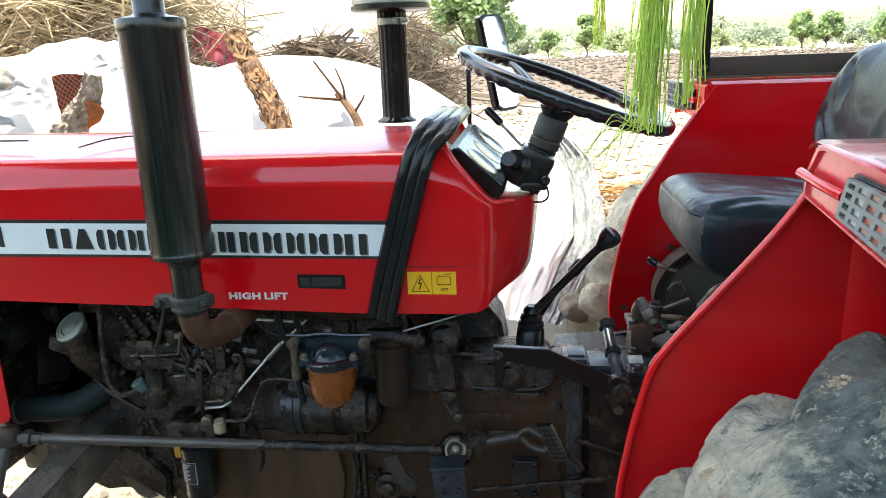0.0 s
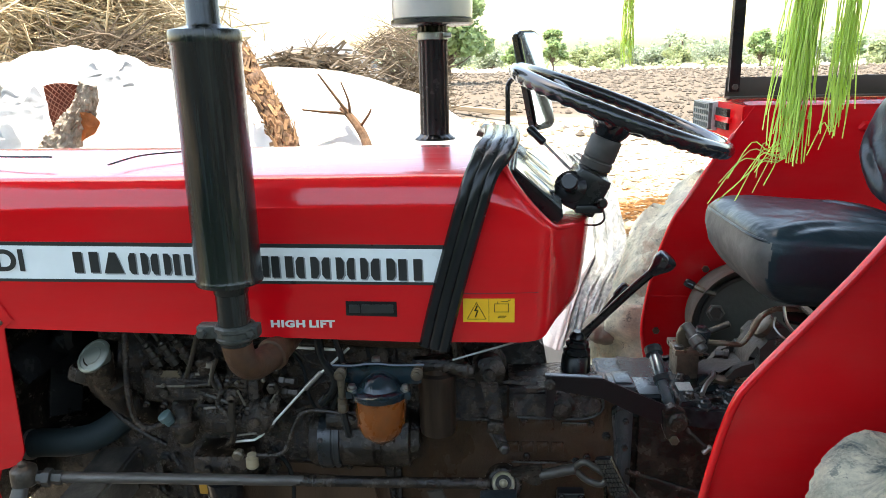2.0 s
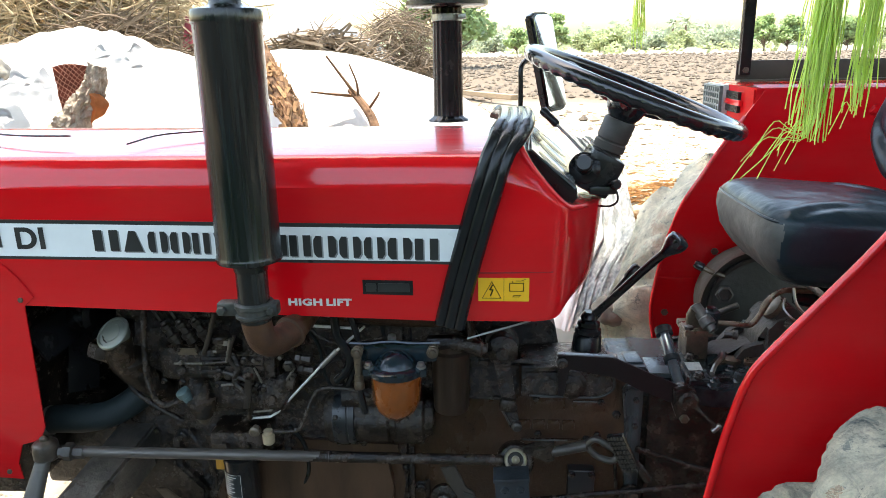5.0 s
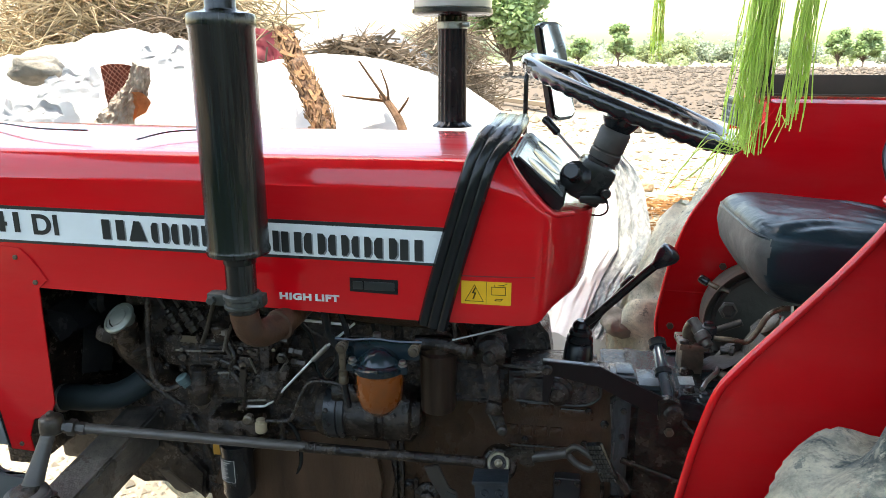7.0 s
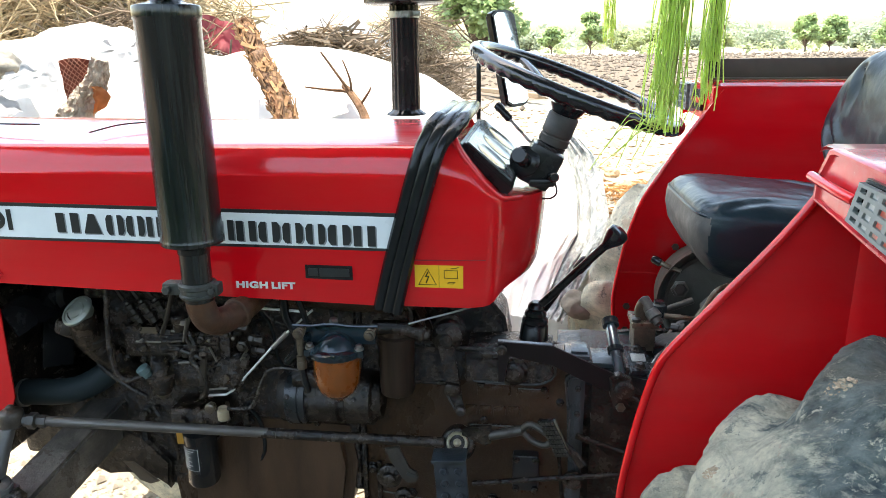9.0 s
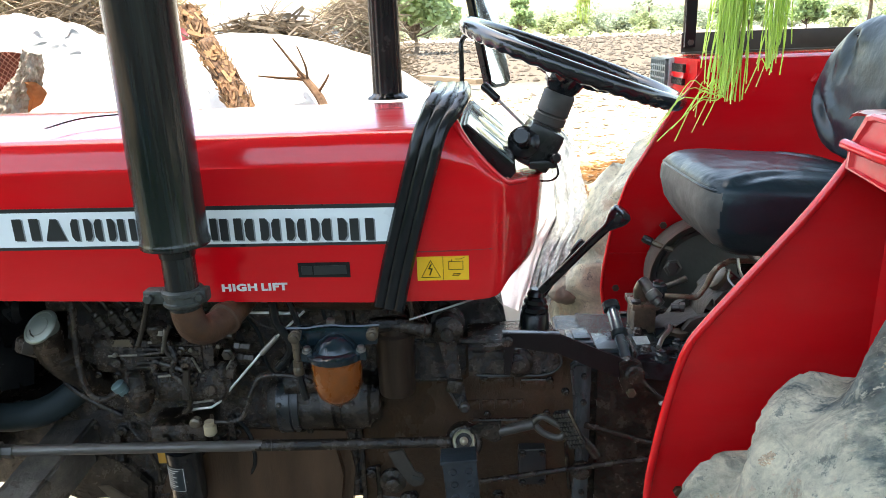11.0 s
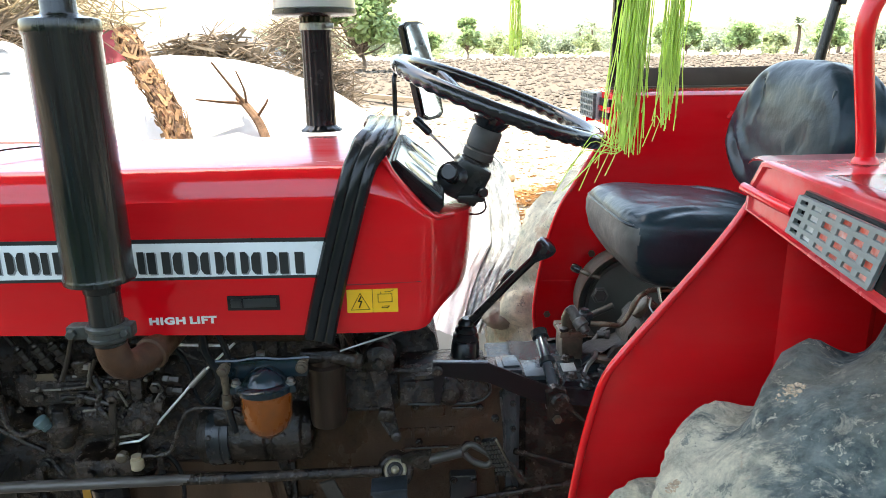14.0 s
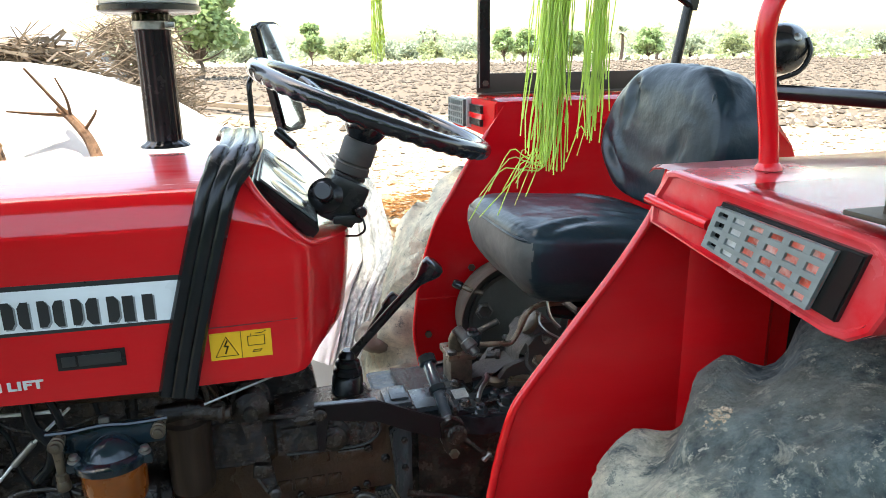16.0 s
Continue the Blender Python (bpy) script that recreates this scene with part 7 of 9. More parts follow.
    def strip(a0, a1, z0, z1, n):
        b = bmesh.new()
        r = .0347
        for i in range(n):
            q0, q1 = radians(a0 + (a1 - a0) * i / n), radians(a0 + (a1 - a0) * (i + 1) / n)
            b.faces.new([b.verts.new((-.644 + r * math.cos(a), 1.272 + r * math.sin(a), z)) for a, z in ((q0, z0), (q1, z0), (q1, z1), (q0, z1))])
        bmesh.ops.remove_doubles(b, verts=b.verts, dist=1e-5)
        part("print_bar", b, SILVERINK, lab)
    for k in range(9):
        strip(212 + (k * 5) % 7, 268 - (k * 11) % 23, .7605 - .0048 * k, .7622 - .0048 * k, 6)
    strip(207, 284, .7665, .7672, 8)
    strip(207, 284, .7158, .7165, 8)
    for a in (207, 282.5):
        strip(a, a + 1.5, .7158, .7672, 1)
    bm = bmesh.new()
    box(bm, (-.70, 1.26, .795), (-.59, 1.34, .85), bev=.010)
    for p in ((-.668, .822), (-.625, .822)):
        bolt(bm, (p[0], 1.26, p[1]), (0, -1, 0), .010, .010)
    part("filter_head", bm, GREASE, of)
    part("tag", box(bmesh.new(), (-.70, 1.275, .755), (-.682, 1.285, .79), bev=.003), mat("orange_tag", (0.45, 0.22, 0.03), 0.5), of, "orange tag")
    for pts, r, m_ in (([(-.50, 1.29, 1.075), (-.47, 1.285, 1.03), (-.46, 1.28, .97), (-.44, 1.275, .935)], .0035, RUBBER), ([(-.49, 1.285, 1.07), (-.455, 1.28, 1.045), (-.40, 1.28, 1.035), (-.34, 1.285, 1.05)], .0030, DARKIRON),
                       ([(-.345, 1.29, 1.07), (-.335, 1.285, 1.0), (-.345, 1.28, .94), (-.37, 1.28, .92)], .0040, RUBBER), ([(-.88, 1.30, .98), (-.86, 1.29, .93), (-.81, 1.285, .89), (-.76, 1.285, .86)], .0055, DARKIRON),
                       ([(-.76, 1.30, .83), (-.73, 1.29, .79), (-.71, 1.29, .74), (-.715, 1.30, .70)], .0040, DARKIRON), ([(-.55, 1.31, .84), (-.52, 1.305, .80), (-.515, 1.305, .74), (-.53, 1.31, .70)], .0045, RUBBER)):
        part("engine_pipe", pipe(bmesh.new(), pts, r, seg=8, per=5), m_, eng)
    for x, z, r in ((-.79, .80, .012), (-.72, .79, .009), (-.76, .88, .010), (-.83, .86, .011), (-.53, .92, .009), (-.49, .95, .010), (-.51, 1.02, .008), (-.35, 1.06, .010), (-.83, .73, .009), (-.55, .79, .008), (-.46, .80, .009), (-.40, .795, .009)):
        part("block_bolt", turned(bmesh.new(), (x, 1.335, z), (0, -1, .1), [(0, r * 1.3), (.003, r * 1.3), (.004, r), (.012, r), (.014, r * .6), (.020, r * .5)], 6), DARKIRON, eng)
    # starter motor
    bm = bmesh.new()
    turned(bm, (-.47, 1.315, .865), (1, 0, .02), [(0, .030), (.004, .050), (.012, .056), (.13, .056), (.135, .050), (.145, .050), (.15, .058), (.20, .058), (.205, .045), (.22, .04)], 32)
    st = part("starter_motor", bm, DARKIRON, eng, "dark cylindrical starter motor")
    part("strap", turned(bmesh.new(), (-.447, 1.315, .866), (1, 0, .02), [(0, .056), (.001, .0605), (.026, .0605), (.027, .058), (.030, .058), (.031, .0605), (.042, .0605), (.043, .056)], 36), mat("oily_blue_band", (0.018, 0.023, 0.026), 0.2, var=0.5, scale=20, dust=(0.012, 0.009, 0.007), dscale=12, damount=0.7), st, "oily blue-grey band")
    for x in (-.30, -.335, -.44):
        part("starter_stud", turned(bmesh.new(), (x, 1.262, .888), (0, -.9, .4), [(0, .006), (.004, .006), (.005, .0035), (.010, .0033)], 6), DARKIRON, st)
    part("solenoid", turned(bmesh.new(), (-.43, 1.285, .925), (1, 0, 0), [(0, .012), (.003, .024), (.09, .024), (.093, .018)], 24), DARKIRON, st)
    return eng


eng = make_engine()


def make_fuel_filter():
    x, y = -.303, 1.168
    bm = bmesh.new()
    turned(bm, (x, y, .940), (0, 0, 1), [(0, .003), (.001, .008), (.010, .022), (.022, .034), (.040, .0415), (.065, .0435), (.094, .0440), (.098, .043)], 36)
    bowl = part("fuel_filter", bm, AMBER, tractor, "glass fuel filter bowl full of amber fuel")
    bm = bmesh.new()
    turned(bm, (x, y, 1.034), (0, 0, 1), [(0, .044), (.002, .050), (.012, .051), (.015, .047), (.017, .037), (.026, .032), (.034, .022), (.040, .010), (.041, .003)], 36)
    for s in (-1, 1):
        box(bm, (x + s * .046 - .010, y - .022, 1.034), (x + s * .046 + .010, y - .004, 1.048), bev=.003)
    head = part("filter_cap", bm, CAPBLUE, bowl, "glossy blue-black metal filter cap")
    for s in (-1, 1):
        part("cap_bolt", turned(bmesh.new(), (x + s * .046, y - .013, 1.047), (0, 0, 1), [(0, .0085), (.005, .0085), (.006, .006), (.011, .006), (.012, .004)], 10), STEEL, bowl)
    part("drain_screw", turned(bmesh.new(), (x, y, .943), (0, 0, -1), [(0, .006), (.006, .005), (.010, .003)], 10), DARKIRON, bowl)
    bm = bmesh.new()
    box(bm, (-.376, y + .008, 1.048), (-.230, y + .028, 1.083), bev=.007)
    pipe(bm, [(-.385, y + .006, 1.0845), (-.35, y + .006, 1.084), (-.33, y + .004, 1.0875), (-.306, y + .004, 1.089), (-.28, y + .004, 1.0865), (-.255, y + .006, 1.0855), (-.225, y + .006, 1.087)], .003, seg=6)
    part("filter_bracket", bm, CAPBLUE, bowl, "blue-black filter bracket with wavy edge")
    part("top_bolt", turned(bmesh.new(), (x - .008, y + .02, 1.086), (0, 0, 1), [(0, .008), (.008, .008), (.010, .005)], 6), STEEL, bowl)
    for xx, z in ((-.368, 1.076), (-.236, 1.078)):
        part("banjo", turned(bmesh.new(), (xx, y - .002, z), (0, -1, 0), [(-.02, .008), (0, .008), (.002, .0098), (.007, .0098), (.008, .0078), (.011, .0078), (.012, .0105), (.016, .0105), (.017, .007), (.021, .0065), (.022, .004)], 12), CREAM, bowl, "zinc banjo bolt")
    bm = bmesh.new()
    turned(bm, (-.369, y - .008, 1.066), (.02, 0, -1), [(0, .007), (.035, .006), (.036, .0085), (.046, .0085), (.047, .0075), (.052, .0095), (.060, .0095), (.062, .008)], 12)
    ln = part("union_pipe", bm, CREAM, bowl, "zinc fuel union")
    part("braided_hose", pipe(bmesh.new(), [(-.368, y - .008, 1.005), (-.365, y - .006, .98), (-.362, y, .953)], .0066, seg=10), RUBBER, ln)
    # dark canister behind
    bm = bmesh.new()
    turned(bm, (-.213, 1.285, .898), (0, 0, 1), [(0, .028), (.003, .0335), (.012, .035), (.112, .0365), (.118, .0385), (.126, .0385), (.13, .030), (.150, .028)], 28)
    part("sediment_canister", bm, CANBROWN, tractor, "brown metal canister")
    bm = bmesh.new()
    pipe(bm, [(-.255, 1.27, 1.045), (-.20, 1.268, 1.046), (-.158, 1.265, 1.037)], .015, seg=12)
    turned(bm, (-.160, 1.264, 1.037), (1, -.1, -.05), [(0, .017), (.006, .017), (.010, .012), (.018, .012)], 12)
    part("coolant_pipe", bm, DARKIRON, tractor, "short dark pipe")
    part("cable", pipe(bmesh.new(), [(-.18, 1.245, 1.065), (-.05, 1.25, 1.105), (.0, 1.27, 1.13)], .0019, seg=6), STEEL, tractor, "thin steel cable")
    part("hook", pipe(bmesh.new(), [(-.215, 1.25, 1.09), (-.195, 1.245, 1.105), (-.178, 1.245, 1.095), (-.175, 1.25, 1.06)], .0045, seg=8), DARKIRON, tractor)


make_fuel_filter()


def make_gearbox():
    bm = bmesh.new()
    slab(bm, [(-.31, .60), (-.30, 1.10), (-.19, 1.06), (-.15, .97), (.0, .935), (.115, .940), (.165, .945), (.165, .57), (.06, .578), (.0, .565), (-.05, .53), (-.15, .49), (-.29, .50)], "y", 1.345, 1.475, bev=.012)
    gb = part("gearbox", bm, BROWNIRON, tractor, "brown oily cast-iron gearbox")
    bm = bmesh.new()
    slab(bm, [(.137, .575), (.134, .64), (.140, .70), (.135, .77), (.139, .83), (.130, .875), (.126, .920), (.136, .929), (.158, .929), (.167, .920), (.166, .565)], "y", 1.328, 1.56, bev=.006)
    part("flange", bm, mat("worn_flange", (0.052, 0.064, 0.066), 0.18, var=0.6, scale=24, stretch=(1, 1, .4), dust=(0.008, 0.007, 0.006), dscale=9, damount=0.97, bump=.35, bscale=40, brough=.7), gb, "worn blue-grey bolted flange")
    for z in (.635, .745, .845, .902):
        part("flange_bolt", turned(bmesh.new(), (.152, 1.328, z), (0, -1, 0), [(0, .0062), (.006, .0062), (.007, .004), (.010, .004)], 6), DARKIRON, gb)
    # top cover with rounded end
    bm = bmesh.new()
    slab(bm, [(-.075, .915), (.06, .912), (.085, .917), (.102, .930), (.107, .948), (.102, .966), (.088, .976), (.06, .980), (-.075, .975)], "y", 1.305, 1.44, bev=.008)
    sc = part("side_cover", bm, GREASE, gb, "oily side cover with a rounded end")
    # thin lip whose paler colour stands for the cover's lit edge
    part("cover_lip", pipe(bmesh.new(), [(-.06, 1.303, .921), (.0, 1.303, .919), (.06, 1.303, .918), (.086, 1.303, .924), (.101, 1.303, .936), (.104, 1.303, .950), (.098, 1.303, .966), (.086, 1.304, .976)], .0026, seg=8), mat("lit_cover_edge", (0.030, 0.034, 0.032), 0.22, var=0.6, scale=40, dust=(0.008, 0.007, 0.006), dscale=9, damount=0.97), sc, "pale lip drawn for the edge's highlight")
    bm = bmesh.new()
    turned(bm, (.020, 1.306, .947), (0, -1, 0), [(0, .030), (.008, .030), (.011, .024), (.018, .022), (.021, .014), (.024, .013)], 22)
    part("inspection_plug", bm, DARKIRON, gb)
    # oily black clutch housing beside the cover
    bm = bmesh.new()
    slab(bm, [(-.298, .895), (-.298, 1.085), (-.195, 1.05), (-.155, .985), (-.08, .975), (-.08, .905), (-.19, .890)], "y", 1.332, 1.36, bev=.006)
    part("clutch_housing", bm, GREASE, gb, "black oily clutch housing")
    # raised pads, and the cast maker's name as bars
    bm = bmesh.new()
    box(bm, (-.055, 1.341, .868), (.015, 1.348, .898), bev=.004)
    part("pad", bm, BROWNIRON, gb)
    bm = bmesh.new()
    box(bm, (.028, 1.340, .866), (.095, 1.348, .890), bev=.004)
    part("pad", bm, BROWNIRON, gb)
    for k in range(4):
        bm = bmesh.new()
        x = -.080 + .030 * k
        box(bm, (x, 1.341, .822), (x + .025, 1.348, .845), bev=.0025)
        part("cast_bar", bm, BROWNIRON, gb)
    # horizontal rib, lower cover and ledge below the name
    part("rib", box(bmesh.new(), (-.075, 1.334, .788), (.112, 1.352, .802), bev=.005), BROWNIRON, gb)
    bm = bmesh.new()
    box(bm, (.022, 1.322, .655), (.078, 1.352, .742), bev=.008)
    part("lower_cover", bm, mat("oily_slate", (0.020, 0.022, 0.024), 0.32, var=0.4, scale=18, dust=(0.03, 0.022, 0.016), dscale=9, damount=0.5), gb, "oily slate-coloured lower cover")
    for a, b in ((.030, .735), (.070, .735), (.030, .664), (.070, .664)):
        part("cover_bolt", turned(bmesh.new(), (a, 1.322, b), (0, -1, 0), [(0, .0075), (.006, .0075), (.008, .005), (.012, .005)], 6), DARKIRON, gb)
    bm = bmesh.new()
    turned(bm, (.150, 1.325, .690), (0, -1, 0), [(0, .022), (.006, .022), (.010, .015), (.016, .014)], 18)
    part("drain_boss", bm, GREASE, gb)
    for a, b in ((-.045, .90), (.02, .905), (.085, .892), (-.04, .818), (.08, .818)):
        part("cover_bolt", turned(bmesh.new(), (a, 1.336, b), (0, -1, 0), [(0, .0075), (.006, .0075), (.008, .005), (.012, .005)], 6), DARKIRON, gb)
    # shift tower between the tank's underside and the lever's boot
    bm = bmesh.new()
    slab(bm, [(-.24, .94), (-.24, 1.115), (-.12, 1.105), (-.05, 1.075), (.0, 1.01), (.012, .94)], "y", 1.43, 1.56, bev=.008)
    part("shift_tower", bm, DARKIRON, gb, "dark oily shift tower")
    for p, q, r in (((-.19, 1.335, .985), (-.02, 1.335, .975), .005), ((-.28, 1.330, .905), (-.10, 1.338, .895), .0045), ((-.27, 1.338, .70), (-.27, 1.338, .56), .006), ((.115, 1.330, .79), (.128, 1.330, .64), .004)):
        part("oil_line", rod(bmesh.new(), p, q, r, seg=10), DARKIRON, gb)
    for x, z, r in ((-.285, .86, .010), (-.285, .80, .012), (-.285, .68, .011), (-.20, .62, .010), (-.12, .60, .010), (-.02, .62, .009), (.06, .80, .008), (.118, .86, .007)):
        part("case_bolt", turned(bmesh.new(), (x, 1.345, z), (0, -1, 0), [(0, r * 1.3), (.002, r * 1.3), (.003, r), (.009, r), (.011, r * .6), (.014, r * .5)], 6), DARKIRON, gb)
    # thin pale rods laid along edges and ribs as their highlights
    EDGELIGHT = mat("highlight_iron", (0.12, 0.125, 0.12), 0.25, metal=0.4, var=0.6, scale=40, dust=(0.012, 0.010, 0.008), dscale=26, damount=0.95)
    for p, q, r in (((.127, 1.329, .915), (.133, 1.329, .86), .0022), ((.138, 1.329, .83), (.136, 1.329, .775), .0020), ((.139, 1.329, .70), (.134, 1.329, .645), .0020), ((-.07, 1.335, .803), (.02, 1.335, .803), .0018), ((.03, 1.3405, .889), (.09, 1.3405, .889), .0015),
                    ((-.05, 1.3415, .897), (.01, 1.3415, .897), .0015), ((-.118, 1.295, .90), (-.098, 1.295, .86), .0022), ((-.27, 1.344, .62), (-.13, 1.344, .60), .0018), ((.025, 1.321, .741), (.075, 1.321, .741), .0016)):
        part("edge_highlight", rod(bmesh.new(), p, q, r, seg=8), EDGELIGHT, gb)
    part("case_seam", box(bmesh.new(), (-.306, 1.331, .52), (-.296, 1.345, 1.08), bev=.003), GREASE, gb)
    # clutch cross-shaft and arm
    bm = bmesh.new()
    turned(bm, (-.114, 1.36, 1.012), (0, -1, 0), [(0, .034), (.012, .034), (.014, .027), (.040, .027), (.043, .031), (.052, .031), (.056, .022), (.060, .012), (.072, .012)], 26)
    part("clutch_shaft", bm, DARKIRON, gb, "dark round clutch shaft end")
    bm = bmesh.new()
    slab(bm, [(-.131, .995), (-.098, .995), (-.090, .93), (-.080, .865), (-.083, .85), (-.097, .85), (-.104, .865), (-.118, .93)], "y", 1.296, 1.308, bev=.004)
    part("clutch_arm", bm, GREASE, gb)
    bm = bmesh.new()
    box(bm, (-.118, 1.284, .892), (-.088, 1.312, .918), turn_about((-.1, 1.3, .905), 0, 12, 0), bev=.004)
    part("clevis", bm, DARKIRON, gb)
    part("clevis_pin", turned(bmesh.new(), (-.085, 1.298, .858), (0, -1, 0), [(0, .010), (.012, .010), (.015, .006)], 10), BRACKETG, gb)
    # black support arm from the gearbox top to the footplate clevis
    bm = bmesh.new()
    slab(bm, [(-.010, 1.024), (.092, 1.019), (.150, .992), (.212, .962), (.228, .960), (.232, .930), (.205, .925), (.150, .950), (.097, .979), (.010, .995), (.004, .935), (-.008, .935)], "y", 1.272, 1.278, bev=.002)
    arm = part("support_arm", bm, mat("brown_black_steel", (0.012, 0.0085, 0.0085), 0.5, var=0.4, scale=12, bump=0.06, spec=0.22), tractor, "black bent steel support arm")
    # bright strip along the arm's top in place of its highlight
    bm = bmesh.new()
    slab(bm, [(-.010, 1.0255), (.095, 1.0205), (.095, 1.018), (-.010, 1.023)], "y", 1.268, 1.280, bev=.0008)
    part("arm_flange", bm, mat("glint_edge", (0.12, 0.125, 0.14), 0.25, metal=0.5, var=0.4, scale=30, dust=(0.02, 0.02, 0.02), dscale=20, damount=0.7), arm, "bright strip standing for the lit upper edge")
    part("bolt", turned(bmesh.new(), (-.002, 1.272, 1.008), (0, -1, 0), [(0, .011), (.008, .011), (.010, .007), (.015, .007)], 10), DARKIRON, arm)
    bm = bmesh.new()
    slab(bm, [(.205, .958), (.225, .965), (.248, .955), (.254, .935), (.245, .905), (.232, .893), (.218, .895), (.210, .915)], "y", 1.262, 1.288, bev=.004)
    part("clevis", bm, DARKIRON, arm)
    part("pin", turned(bmesh.new(), (.234, 1.264, .936), (0, -1, 0), [(0, .019), (.006, .019), (.009, .014), (.012, .014)], 18), DARKIRON, arm)
    part("bolt", turned(bmesh.new(), (.229, 1.264, .899), (0, -1, 0), [(0, .0095), (.006, .0095), (.010, .007)], 6), CREAM, arm)
    # rear axle centre housing
    bm = bmesh.new()
    slab(bm, [(.168, .565), (.168, .945), (.30, .93), (.62, .95), (.90, .95), (1.00, .85), (1.0, .5), (.35, .525), (.24, .555)], "y", 1.345, 1.56, bev=.014)
    rh = part("rear_housing", bm, DARKIRON, tractor, "dark rear transmission housing")
    bm = bmesh.new()
    turned(bm, (.77, 1.40, .64), (0, -1, 0), [(0, .16), (.06, .15), (.12, .10), (.40, .085), (.55, .10), (.60, .12)], 26)
    part("axle_trumpet", bm, DARKIRON, rh)
    bm = bmesh.new()
    turned(bm, (.77, 1.50, .64), (0, 1, 0), [(0, .16), (.06, .15), (.12, .10), (.36, .085), (.48, .10), (.50, .12)], 26)
    part("axle_trumpet", bm, DARKIRON, rh)
    bm = bmesh.new()
    turned(bm, (.345, 1.345, .73), (0, -1, 0), [(0, .04), (.02, .038), (.03, .022), (.05, .020)], 18)
    part("brake_boss", bm, GREASE, rh)


make_gearbox()


def make_gear_lever():
    bm = bmesh.new()
    turned(bm, (.060, 1.405, .955), (.05, 0, 1), [(0, .038), (.008, .038), (.011, .033), (.016, .031), (.052, .0285), (.056, .025), (.060, .0275), (.068, .0265), (.072, .021), (.076, .0235), (.083, .022), (.087, .016), (.091, .018), (.098, .016), (.104, .010)], 24)
    boot = part("gear_lever", bm, RUBBER, tractor, "gear lever with ribbed black rubber boot")
    part("base_plate", box(bmesh.new(), (.015, 1.385, .935), (.105, 1.475, .957), bev=.004), DARKIRON, boot)
    part("lever_rod", pipe(bmesh.new(), [(.066, 1.405, 1.045), (.095, 1.400, 1.075), (.16, 1.385, 1.15), (.205, 1.358, 1.207)], .0085, seg=12), BLACKP, boot, "black steel lever rod")
    bm = bmesh.new()
    turned(bm, (.195, 1.362, 1.195), (.55, -.28, .70), [(0, .0095), (.010, .013), (.024, .0195), (.034, .0215), (.042, .0205), (.045, .016), (.0455, .002)], 22)
    part("knob", bm, WHEELRIM, boot, "glossy black knob")
    # second, shorter lever with black sleeve
    bm = bmesh.new()
    pipe(bm, [(.075, 1.47, 1.00), (.13, 1.47, 1.085), (.165, 1.468, 1.13)], .006, seg=10)
    l2 = part("range_lever", bm, BLACKP, tractor, "short black range lever")
    part("sleeve", turned(bmesh.new(), (.150, 1.468, 1.108), (.6, 0, .75), [(0, .010), (.004, .013), (.030, .0135), (.036, .010)], 14), RUBBER, l2)


make_gear_lever()


